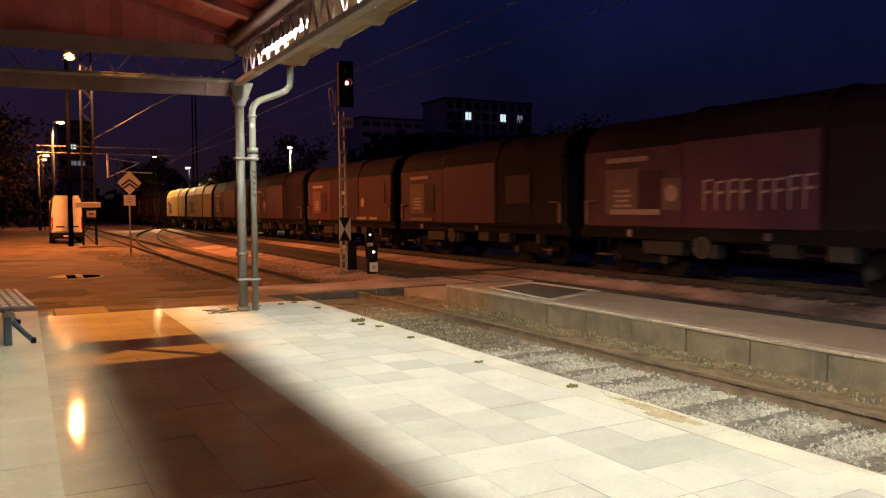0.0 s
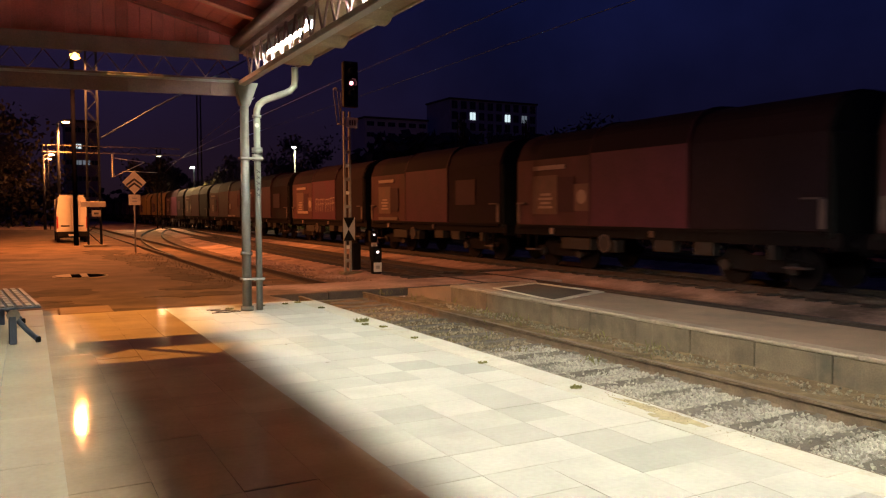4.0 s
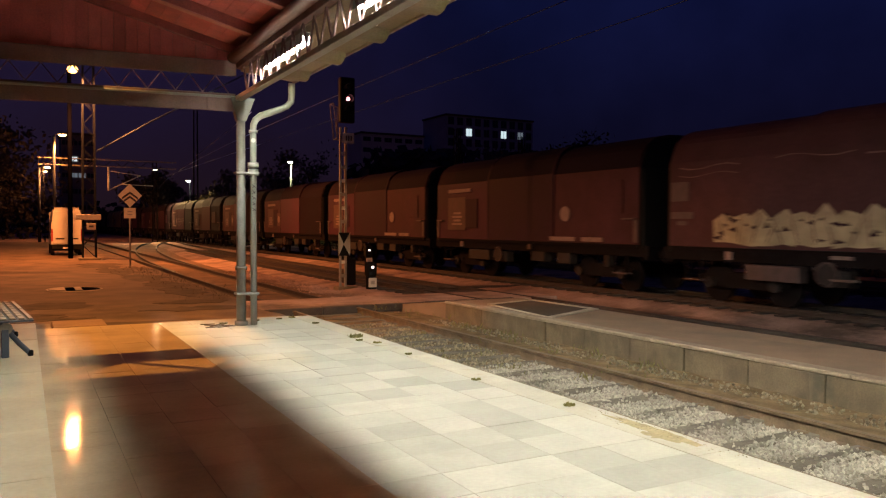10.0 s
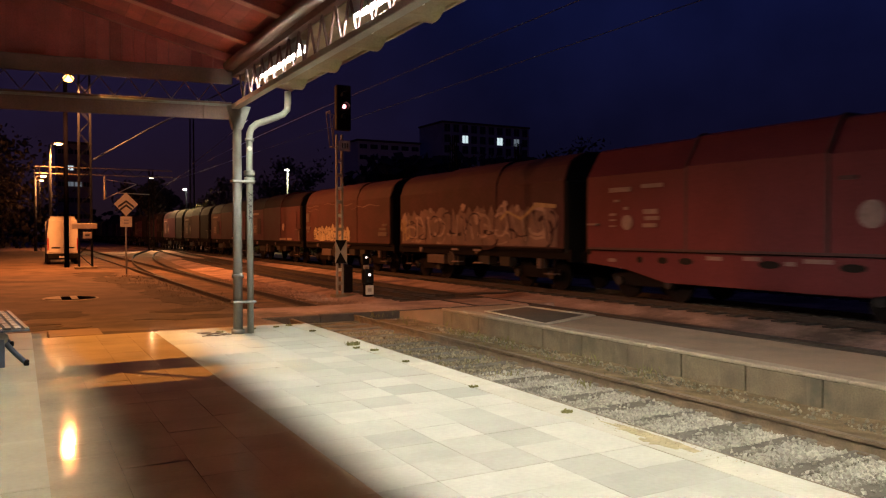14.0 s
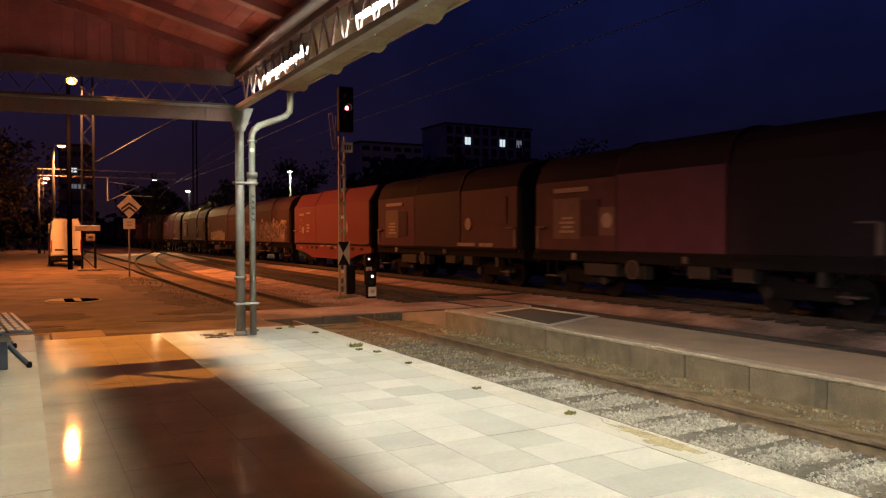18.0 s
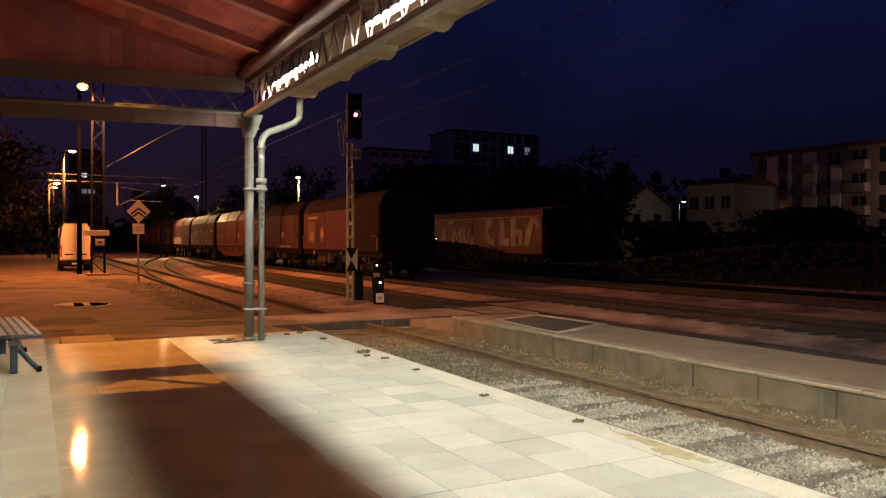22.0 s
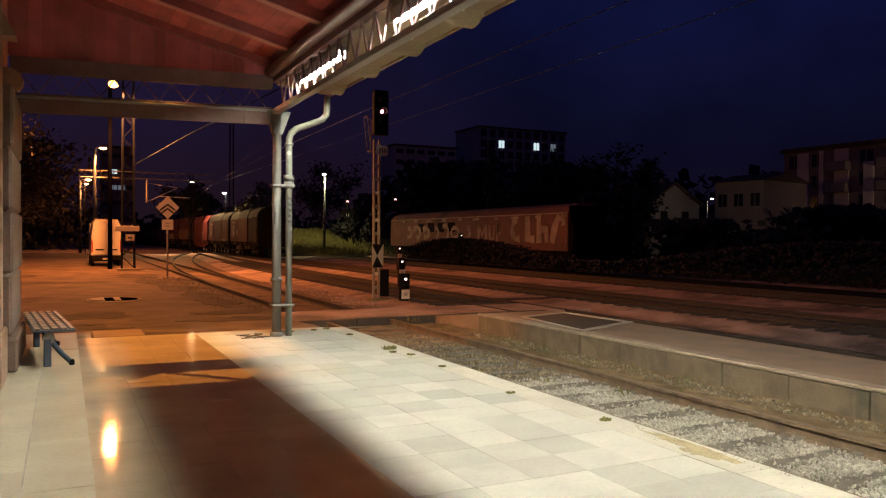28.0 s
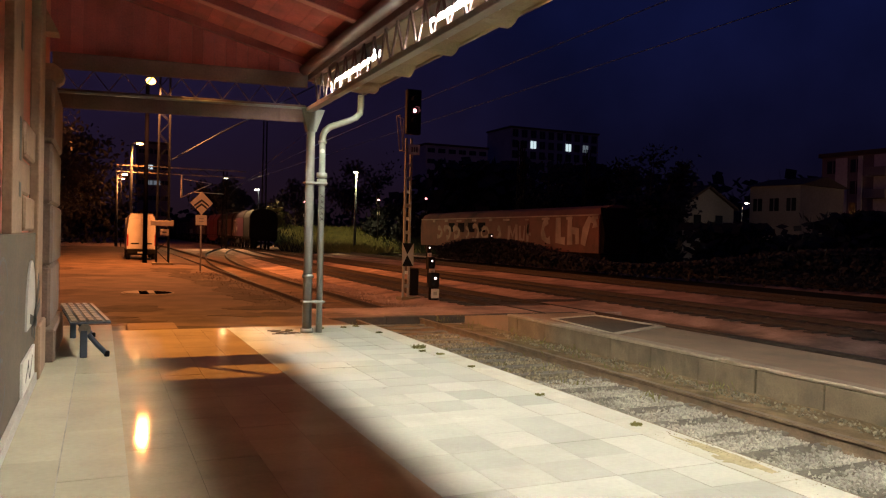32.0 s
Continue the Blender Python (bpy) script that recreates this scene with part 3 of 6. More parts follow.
track(7.65, 0.0007, -0.22, -14, 170, M_RAILTOP, 60)
track(12.45, K_TRAIN, -0.20, -140, 420, M_RAILTOP, 70)
track(19.0, 0.0003, -0.22, -40, 170, M_SHINY, 50)
track(27.5, 0.0, -0.22, -20, 120, M_RAILTOP, 60)

# ---------------------------------------------------------------- platform
platform = thing("platform", "low station platform paved with worn pale stone tiles", "platform", kind="structure")
part("platform_body", B(-6.0, 1.30, -16.0, 13.30, -0.60, -0.035), M_CONC, platform, "concrete platform body with a stained face")
part("platform_wing", B(-6.0, -2.60, 13.30, 14.25, -0.60, -0.03), M_CONC, platform)
part("mortar_bed", B(-6.0, 1.32, -16.0, 13.32, -0.034, -0.005), M_JOINT, platform)


def tile_mesh(w, d, material, g=0.0012):
    return mesh_of("tile", box(bmesh.new(), -w / 2 + g, w / 2 - g, -d / 2 + g, d / 2 - g, -0.03, 0.0), material)


rng = random.Random(5)
TW, TD = 3.84 / 9, 0.409
m_tile, m_grey, m_mid = tile_mesh(TW, TD, M_TILE), tile_mesh(TW, TD, M_TILE_GREY), tile_mesh(TW, TD, M_MID, 0.0012)
m_edge, m_slab, m_wide = tile_mesh(0.325, 0.9, M_TILE_EDGE), tile_mesh(0.405, 1.28, M_SLAB, 0.0014), tile_mesh(0.42, 1.28, M_SLAB, 0.0014)
# tiles replaced with a greyer stone, and tiles known to be pale, by column and row
GREY = {(7, 0), (6, 1), (7, 2), (7, 3), (7, 4), (5, 2), (5, 3), (6, 6), (6, 8), (5, 6), (8, 6), (7, 9), (6, 11)}
PALE = {(6, 0), (7, 1), (8, 0), (8, 1), (8, 2), (8, 3), (6, 4), (6, 6), (5, 5), (7, 6), (6, 2)}


def lay(me, x, y):
    o = new("tile", me)
    o.parent = platform
    o.matrix_world = pose(x, y, rng.uniform(-0.0015, 0.0015), rng.uniform(-0.12, 0.12), rng.uniform(-0.12, 0.12), rng.uniform(-0.12, 0.12))
    return o


rest, rest_mid, rest_slab = bmesh.new(), bmesh.new(), bmesh.new()
for c in range(9):
    x = -2.8 + TW * (c + 0.5)
    for r in range(-48, 22):
        y = 4.378 + TD * (r + 0.5)
        if y > 13.2 or y < -15.5:
            continue
        grey = (c, r) in GREY or ((c, r) not in PALE and rng.random() < 0.20)
        if y > 2.0:
            lay(m_mid if c < 4 else m_grey if grey else m_tile, x, y)
        else:
            box(rest_mid if c < 4 else rest, x - TW / 2 + 0.003, x + TW / 2 - 0.003, y - TD / 2 + 0.003, y + TD / 2 - 0.003, -0.03, 0.0)
for r in range(-20, 13):
    y = 1.75 + 0.9 * r
    if y > 2.5:
        lay(m_edge, 1.205, y + 0.3)
    else:
        box(rest, 1.046, 1.364, y + 0.3 - 0.446, y + 0.3 + 0.446, -0.03, 0.0)
for r in range(-13, 10):
    y = 0.72 + 1.28 * r + 0.64
    for x, me, o in ((-3.0, m_slab, 0.0), (-3.42, m_wide, 0.5)):
        if y + o > 13.7:
            continue
        if y > 1.5:
            lay(me, x, y + o)
        else:
            box(rest_slab, x - 0.2, x + 0.2, y + o - 0.636, y + o + 0.636, -0.03, 0.0)
part("end_slab", B(-3.62, -2.80, 13.525, 14.2, -0.03, 0.0, 0.004), M_SLAB, platform, "pale stone slab past the platform end")
tagged(part("far_tiles", rest, M_TILE, platform), kind="stuff")
tagged(part("far_tiles", rest_mid, M_MID, platform), kind="stuff")
tagged(part("far_tiles", rest_slab, M_SLAB, platform), kind="stuff")

# ---------------------------------------------------------------- yard, island platform, crossing
strip("yard_pavement", [[(-40, 13.30, -0.20), (1.30, 13.30, -0.20), (1.75, 13.30, -0.30)],
                        [(-40, 24, -0.22), (1.30, 24, -0.22), (1.9, 24, -0.33)],
                        [(-40, 40, -0.26), (0.9, 40, -0.26), (2.0, 40, -0.36)],
                        [(-40, 90, -0.30), (2.5, 90, -0.30), (4.0, 90, -0.40)]], M_ASPHALT, "patched worn asphalt of the station yard", "pavement")
island = thing("island_platform", "narrow low concrete platform between the tracks", "platform", kind="structure")
me_face = mesh_of("wall_slab", B(0.0, 0.16, -0.5035, 0.5035, -0.50, 0.0, 0.010), M_SLABFACE)
for i in range(28):
    s = new("wall_slab", me_face)
    s.parent = island
    s.matrix_world = pose(4.665 + 0.005 * math.sin(i * 2.3), 13.516 - 1.02 * i, -0.035, 0, 0, 0.3 * math.sin(i * 1.7))
part("wall_slab", B(4.665, 4.825, 14.033, 14.415, -0.535, -0.035, 0.010), M_SLABFACE, island)
for i in range(10):
    y1 = 14.415 - 2.95 * i
    part("coping", B(4.645, 4.86, y1 - 2.944, y1, -0.034, 0.018 + 0.003 * math.sin(i * 1.9), 0.012), M_COPE, island, "worn concrete coping edge")
part("platform_top", B(4.85, 6.5, -15, 14.40, -0.5, 0.008), M_CONC_TOP, island, "dusty asphalt platform surface")
PIT = [(4.88, 11.18), (5.12, 13.32), (6.30, 13.72), (6.36, 11.90)]
mid = (5.665, 12.53)
bm = bmesh.new()
lo_o, hi_o = [(p[0] + 0.13 * (1 if p[0] > mid[0] else -0.3), p[1] + 0.13 * (1 if p[1] > mid[1] else -1)) for p in PIT], PIT
for k in range(4):
    a, b, c, d = lo_o[k], lo_o[(k + 1) % 4], hi_o[(k + 1) % 4], hi_o[k]
    prism(bm, [a, b, c, d], 2, 0.004, 0.026)
part("pit_frame", bm, M_FRAME, island, "pale concrete frame of a cover")
bm = bmesh.new()
prism(bm, PIT, 2, 0.0, 0.016)
part("pit_cover", bm, M_COVER, island, "dark steel cover plate")
bm = bmesh.new()
prism(bm, [(14.42, -0.45), (14.42, -0.01), (16.6, -0.25), (16.8, -0.45)], 0, 4.70, 6.6)
part("ramp", bm, M_CONC_TOP, island, "trodden earth ramp")
# trodden soil filling the space between the rail and the island wall
rs = random.Random(77)
rows = []
for j in range(120):
    y = -14 + 0.25 * j
    rows.append([(x, y, z + rs.uniform(-0.012, 0.012)) for x, z in ((3.668, -0.305), (3.78, -0.300), (3.95, -0.312), (4.12, -0.322), (4.30, -0.335), (4.48, -0.345), (4.70, -0.35))])
strip("trackside_soil", rows, M_BEDSOIL, "dry brown soil packed against the low platform wall", "soil")
rows = []
for j in range(60):
    y = 9.2 + 0.12 * j
    h = min(1.0, (y - 9.2) / 2.5) * 0.035
    rows.append([(x, y, -0.428 + h * (0.6 + 0.4 * math.sin(x * 7 + y * 3)) + rs.uniform(-0.006, 0.006)) for x in (1.38, 1.6, 1.85, 2.1, 2.35, 2.6, 2.85, 3.1, 3.3, 3.5)])
strip("track_soil", rows, M_BEDSOIL, "brown soil and dust silting up the old track", "soil")
def puddle(at, rx, ry, seed, material, label, name="mud_patch"):
    """A thin uneven patch lying on the ground."""
    r = random.Random(seed)
    ring = [(at[0] + rx * math.cos(a) * r.uniform(0.6, 1.15), at[1] + ry * math.sin(a) * r.uniform(0.6, 1.15)) for a in [i * 0.2618 for i in range(24)]]
    bm = bmesh.new()
    prism(bm, ring, 2, at[2] - 0.03, at[2])
    return solo(name, bm, material, label, "mud", "structure")


for at, rx, ry in (((7.6, 18.9, -0.268), 1.3, 0.8), ((6.0, 18.6, -0.262), 1.1, 0.3), ((9.3, 20.6, -0.270), 1.4, 0.35)):
    puddle(at, rx, ry, int(at[0] * 10), M_MUD, "dark damp earth beside the tracks")
for at, rx, ry in (((-1.3, 14.9, -0.196), 2.2, 0.55), ((-3.6, 16.6, -0.197), 1.7, 0.9), ((0.2, 17.2, -0.199), 1.0, 0.5)):
    puddle(at, rx, ry, int(at[1] * 10), M_SOIL, "dark trodden soil on the yard pavement", "soil_patch")
for i, (x, y, rx, ry) in enumerate(((-2.5, 19.0, 1.0, 0.9), (-3.9, 18.6, 0.9, 1.3), (0.4, 18.7, 0.75, 0.5), (0.75, 21.8, 0.55, 1.6), (0.7, 24.8, 0.6, 1.7), (0.55, 28.2, 0.7, 2.1), (0.3, 32.5, 0.8, 2.6), (0.0, 37.5, 0.9, 3.0), (-4.4, 33.0, 1.6, 1.0), (-5.2, 39.0, 1.5, 1.6))):
    zs = -0.20 - 0.02 * (y - 13.3) / 10.7 if y < 24 else -0.22 - 0.04 * (y - 24) / 16
    puddle((x, y, zs + 0.005 + 0.0012 * (i % 4)), rx, ry, 60 + i, M_SOIL, "dark trodden soil and dead grass on the yard", "soil_patch")
crossing = thing("track_crossing", "trodden foot crossing of earth and old timbers over the tracks", "crossing", kind="structure")
part("deck", B(1.4, 9.2, 16.62, 18.7, -0.42, -0.238, 0.02), M_GROUND, crossing)
for i in range(5):
    part("edge_timber", B(1.5 + 1.28 * i, 2.74 + 1.28 * i, 16.44 + 0.05 * (i % 2) + 0.04 * i, 16.62 + 0.05 * (i % 2) + 0.04 * i, -0.40, -0.232, 0.012), M_SLEEPER2, crossing, "dark old edge timber")
solo("end_step", B(-0.9, 1.22, 13.33, 14.55, -0.30, -0.125, 0.02), M_CONC_TOP, "dusty low concrete step at the platform end", "step", "structure")

# ---------------------------------------------------------------- canopy
canopy = thing("platform_canopy", "pitched station canopy with red timber underside and pale steel trusses", "canopy", kind="structure")
Y0, Y1 = -13.0, 12.75
SL = 0.25


def roof_z(x):
    return 4.29 - SL * x


bm = bmesh.new()
prism(bm, [(0.94, roof_z(0.94)), (-6.0, roof_z(-6.0)), (-6.0, roof_z(-6.0) + 0.10), (0.94, roof_z(0.94) + 0.10)], 1, Y0, Y1)
part("roof_deck", bm, M_RAFTER, canopy)
for i in range(28):
    xa, xb = -0.16 - i * 0.205, -0.16 - (i + 1) * 0.205 + 0.009
    bm = bmesh.new()
    prism(bm, [(xa, roof_z(xa) - 0.024), (xb, roof_z(xb) - 0.024), (xb, roof_z(xb) - 0.001), (xa, roof_z(xa) - 0.001)], 1, Y0 + 0.05, Y1 - 0.05)
    part("board", bm, M_ROOF, canopy)
for i in range(16):
    y = 11.23 - 1.5 * i
    bm = bmesh.new()
    prism(bm, [(-0.02, roof_z(-0.02) - 0.11), (-0.10, roof_z(-0.10) - 0.16), (-5.9, roof_z(-5.9) - 0.16), (-5.9, roof_z(-5.9) - 0.02), (-0.02, roof_z(-0.02) - 0.02)], 1, y - 0.06, y + 0.06)
    raf = part("rafter", bm, M_RAFTER, canopy)
    # Pale strip: the bright lit line under each rafter, put in as colour.
    bm = bmesh.new()
    prism(bm, [(-0.10, roof_z(-0.10) - 0.161), (-5.9, roof_z(-5.9) - 0.161), (-5.9, roof_z(-5.9) - 0.175), (-0.10, roof_z(-0.10) - 0.175)], 1, y - 0.066, y + 0.066)
    part("lit_edge", bm, M_LITEDGE, raf, "pale strip painted as the light on the rafter's lower edge")
# gable closing boards, upright planks
for i in range(38):
    xa, xb = 0.15 - 0.162 * i, 0.15 - 0.162 * (i + 1) + 0.006
    bm = bmesh.new()
    prism(bm, [(xa, 4.0), (xb, 4.0), (xb, roof_z(xb) - 0.03), (xa, roof_z(xa) - 0.03)], 1, 12.60 + 0.004 * (i % 2), 12.66)
    part("gable_board", bm, M_GABLE, canopy)
part("gable_backing", prism(bmesh.new(), [(0.2, 4.01), (-6.0, 4.01), (-6.0, roof_z(-6.0) + 0.05), (0.2, roof_z(0.2) + 0.05)], 1, 12.67, 12.70), M_GABLE, canopy)
part("end_rafter", prism(bmesh.new(), [(-0.02, roof_z(-0.02) - 0.14), (-5.9, roof_z(-5.9) - 0.14), (-5.9, roof_z(-5.9) - 0.02), (-0.02, roof_z(-0.02) - 0.02)], 1, 12.50, 12.597), M_RAFTER, canopy)
# edge truss along the platform
ZB, ZT = 3.52, 3.96
truss = thing("edge_truss", "long pale lattice truss carrying the canopy edge", "truss")
part("lower_chord", B(-0.097, 0.012, Y0, 12.62, ZB - 0.07, ZB, 0.006), M_STEEL, truss)
# Also placed to keep the end tube's light off the column top.
part("gusset", B(0.013, 0.055, 11.5, 12.45, ZB - 0.045, ZB - 0.03), M_BEAM, truss, "flat gusset plate over the column")
part("upper_chord", B(-0.05, 0.05, Y0, 12.62, ZT, ZT + 0.09, 0.006), M_BEAM, truss)
bm = bmesh.new()
rod(bm, (-0.12, Y0, 4.10), (-0.12, 12.5, 4.10), 0.085, 14)
part("pipe", bm, M_BEAM, truss, "thick dark pipe along the truss")
y, up = 12.3, False
while y > 0:
    bm = bmesh.new()
    bar(bm, (0, y, ZB if up else ZT), (0, y - 0.20, ZT if up else ZB), 0.022, 0.024)
    part("diagonal", bm, M_BEAM, truss)
    y -= 0.20
    up = not up
# eave
def eave_z(x):
    return 3.985 - 0.10 * x


eave = thing("canopy_eave", "cream painted eave boards with rounded rafter tails and a gutter", "eave")
for i in range(4):
    xa, xb = 0.895 - i * 0.21, 0.895 - (i + 1) * 0.21 + 0.006
    bm = bmesh.new()
    prism(bm, [(xa, eave_z(xa) - 0.022), (xb, eave_z(xb) - 0.022), (xb, eave_z(xb)), (xa, eave_z(xa))], 1, Y0, Y1)
    part("eave_board", bm, M_SOFFIT, eave)
part("fascia", B(0.897, 0.93, Y0, Y1, 3.845, 4.22), M_SOFFIT, eave)
bm = bmesh.new()
g = [(1.00 + 0.07 * math.cos(a), 4.02 + 0.07 * math.sin(a)) for a in [math.pi + i * math.pi / 8 for i in range(9)]]
gi = [(1.00 + (x - 1.00) * 0.9, 4.02 + (z - 4.02) * 0.9) for x, z in g[::-1]]
prism(bm, g + gi, 1, Y0, Y1)
part("gutter", bm, M_GALV, eave)
for i in range(16):
    y = 12.03 - 1.43 * i
    bm = bmesh.new()
    lobe = [(y + 0.24, 3.875), (y + 0.20, 3.83), (y + 0.13, 3.79), (y + 0.05, 3.765), (y - 0.04, 3.765), (y - 0.12, 3.785), (y - 0.19, 3.83), (y - 0.24, 3.875)]
    prism(bm, lobe, 0, 0.50, 0.892)
    part("rafter_tail", bm, M_SOFFIT, eave)
for y in (9.13, 8.75, 12.4, 7.48, 7.97):
    bm = bmesh.new()
    rod(bm, (0.62, y, 3.87), (0.62, y, 3.91), 0.010, 6)
    bmesh.ops.create_uvsphere(bm, u_segments=10, v_segments=7, radius=0.022, matrix=Matrix.Translation((0.62, y, 3.86)))
    part("porcelain_insulator", bm, M_WPLATE, eave, "small white porcelain insulator")

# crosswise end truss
# Leans 1.3 degrees to fit the camera's view.
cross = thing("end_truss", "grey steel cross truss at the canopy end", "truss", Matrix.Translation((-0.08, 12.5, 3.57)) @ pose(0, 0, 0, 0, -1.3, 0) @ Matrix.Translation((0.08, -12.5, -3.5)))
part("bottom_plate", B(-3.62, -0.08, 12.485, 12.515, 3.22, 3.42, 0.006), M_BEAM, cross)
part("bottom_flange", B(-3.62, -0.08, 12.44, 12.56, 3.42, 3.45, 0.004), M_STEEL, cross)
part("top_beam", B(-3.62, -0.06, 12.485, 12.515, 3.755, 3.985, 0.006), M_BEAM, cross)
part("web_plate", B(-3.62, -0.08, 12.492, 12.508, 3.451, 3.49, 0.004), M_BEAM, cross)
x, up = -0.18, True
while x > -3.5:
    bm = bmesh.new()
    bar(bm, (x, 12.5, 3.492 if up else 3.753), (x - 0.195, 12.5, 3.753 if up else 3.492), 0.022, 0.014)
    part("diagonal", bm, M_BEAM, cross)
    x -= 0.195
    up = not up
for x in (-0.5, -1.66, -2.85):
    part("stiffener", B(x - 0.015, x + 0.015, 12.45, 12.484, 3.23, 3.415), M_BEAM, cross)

# column and downpipe
column = thing("canopy_column", "slim pale steel canopy column with a cast base", "column", (0, 12.5, 0))
part("shaft", R((0, 0, 0), (0, 0, 3.22), 0.075, 16, 0.065), M_COLUMN, column)
part("base_ring", R((0, 0, 0), (0, 0, 0.07), 0.10, 16), M_COLUMN, column)
part("collar", R((0, 0, 0.86), (0, 0, 0.92), 0.092, 16), M_COLUMN, column)
part("upper_collar", R((0, 0, 2.32), (0, 0, 2.36), 0.082, 16), M_COLUMN, column)
bm = bmesh.new()
prism(bm, [(-0.07, 3.15), (0.07, 3.15), (0.20, 3.50), (-0.16, 3.50)], 1, -0.07, 0.07)
part("capital", bm, M_COLUMN, column)
drain = thing("rain_downpipe", "pale painted rain downpipe with stickers beside the column", "pipe", (0, 12.5, 0))
bm = bmesh.new()
pts = [(0.19, -0.02, 0.0), (0.185, -0.02, 3.0), (0.19, -0.02, 3.10), (0.22, -0.02, 3.18), (0.30, -0.02, 3.25), (0.62, -0.02, 3.38), (0.72, -0.02, 3.43), (0.79, -0.02, 3.51), (0.80, -0.02, 3.62), (0.80, -0.02, 3.80)]
tube_path(bm, pts, 0.052, 12)
part("pipe_run", bm, M_PIPE, drain)
for z0, z1, r in ((2.32, 2.42, 0.08), (2.44, 2.52, 0.085), (0.46, 0.50, 0.075), (2.98, 3.02, 0.07)):
    part("pipe_collar", R((0.186, -0.02, z0), (0.186, -0.02, z1), r, 14), M_PIPE, drain)

# fluorescent fittings inside the truss
for y, x in ((10.55, 0.085), (7.05, 0.094), (3.55, 0.108), (0.05, 0.108), (-3.45, 0.108), (-6.95, 0.108)):
    f = thing("tube_light", "bright twin fluorescent tube light inside the truss", "light", (x, y, 3.79), group="tube lights in the canopy truss")
    part("housing", B(-0.055, 0.06, -0.95, 0.95, 0.05, 0.10, 0.006), M_STEEL, f)
    # Lips added to cut off the tubes' light towards wall, eave and train.
    part("cutoff_lip", B(-0.064, -0.056, -0.95, 0.95, -0.034, 0.10), M_STEEL, f)
    part("cutoff_lip", B(0.061, 0.069, -0.95, 0.95, -0.015, 0.10), M_STEEL, f)
    part("tube", R((0, -0.90, 0), (0, 0.90, 0), 0.019, 10), M_TUBE, f, "glowing tube")
    for e in (-0.92, 0.92):
        part("socket", B(-0.022, 0.022, e - 0.015, e + 0.015, -0.02, 0.06), M_STEEL, f)

# station wall
wall = thing("wall_station", "station building wall with pale pilasters and rust-red panels", "wall", kind="structure")
part("wall_body", B(-4.4, -3.66, -16, 12.60, -0.2, 6.2), M_BRICKRED, wall)
part("wainscot", B(-3.66, -3.585, -16, 9.45, 0.0, 1.50, 0.008), M_WAINSCOT, wall, "scratched pale plaster wainscot with faint tags")
part("skirting", B(-3.585, -3.545, -16, 9.3, 0.0, 0.10, 0.004), M_GREYPLATE, wall, "pale stone skirting")
part("low_plate", B(-3.584, -3.560, 7.95, 9.2, 0.11, 0.40, 0.003), M_WPLATE, wall, "white enamel plate near the floor")
for y0, z0, y1, z1 in ((8.2, 0.20, 8.5, 0.34), (8.45, 0.34, 8.6, 0.17), (8.65, 0.17, 8.9, 0.33)):
    bm = bmesh.new()
    bar(bm, (-3.559, y0, z0), (-3.559, y1, z1), 0.003, 0.025)
    part("marker_stroke", bm, M_BARS, wall, "dark marker stroke")
for y0, y1 in ((7.22, 8.02), (2.3, 3.0), (-2.0, -1.3)):
    part("pilaster", B(-3.66, -3.592, y0, y1, 1.50, 5.2, 0.006), M_PLASTER, wall, "tall peeling pale pilaster")
for z, h in ((2.1, 0.35), (3.0, 0.22), (1.8, 0.12)):
    part("peeled_patch", B(-3.5915, -3.589, 7.72, 7.86, z, z + h), M_BARS, wall, "dark patch where paint has peeled")
for i in range(3):
    part("quoin", B(-3.66, -3.585 - 0.03 * (i % 2), 8.25, 9.25 - 0.18 * (i % 2), 1.52 + 0.33 * i, 1.83 + 0.33 * i, 0.02), M_PLASTER, wall, "pale stone block")
bm = bmesh.new()
prism(bm, [(8.35 + 0.5 * (1 - math.cos(a)), 0.62 + 0.62 * math.sin(a)) for a in [i * math.pi / 10 for i in range(11)]], 0, -3.60, -3.568)
part("arched_panel", bm, M_GREYPLATE, wall, "pale round-topped panel")
for a, b in (((8.9, 0.55), (9.8, 0.95)), ((9.0, 0.62), (9.9, 0.75)), ((9.2, 0.45), (9.7, 1.05)), ((8.7, 0.70), (9.5, 0.58))):
    bm = bmesh.new()
    bar(bm, (-3.566, a[0], a[1]), (-3.566, b[0], b[1]), 0.004, 0.09)
    part("paint_smear", bm, M_BARS, wall, "dark paint smear")
part("door_post", B(-3.66, -3.57, 9.55, 10.25, 0.0, 5.0, 0.01), M_PLASTER, wall)
part("post_plinth", B(-3.66, -3.53, 9.42, 10.3, 0.0, 0.55, 0.015), M_PLASTER, wall)
part("pier_core", B(-4.2, -3.55, 10.62, 12.58, 0.0, 3.22), M_QUOIN, wall)
for i in range(4):
    part("quoin", B(-4.2, -3.505 + 0.015 * (i % 2), 10.58, 12.62, 0.40 + 0.72 * i, 1.105 + 0.72 * i, 0.03), M_QUOIN, wall)
part("pier_base", B(-4.2, -3.445, 10.50, 12.70, 0.0, 0.38, 0.02), M_QUOIN, wall)
bm = bmesh.new()
prism(bm, [(-3.66, 3.38), (-3.50, 3.38), (-3.45, 3.42), (-3.43, 3.50), (-3.47, 3.58), (-3.56, 3.64), (-3.66, 3.64)], 1, 11.6, 11.85)
part("scroll_bracket", bm, M_PLASTER, wall)
bm = bmesh.new()
prism(bm, [(-3.66, 3.72), (-3.44, 3.72), (-3.66, 4.15)], 1, 10.2, 10.5)
part("cornice_bracket", bm, M_PLASTER, wall)
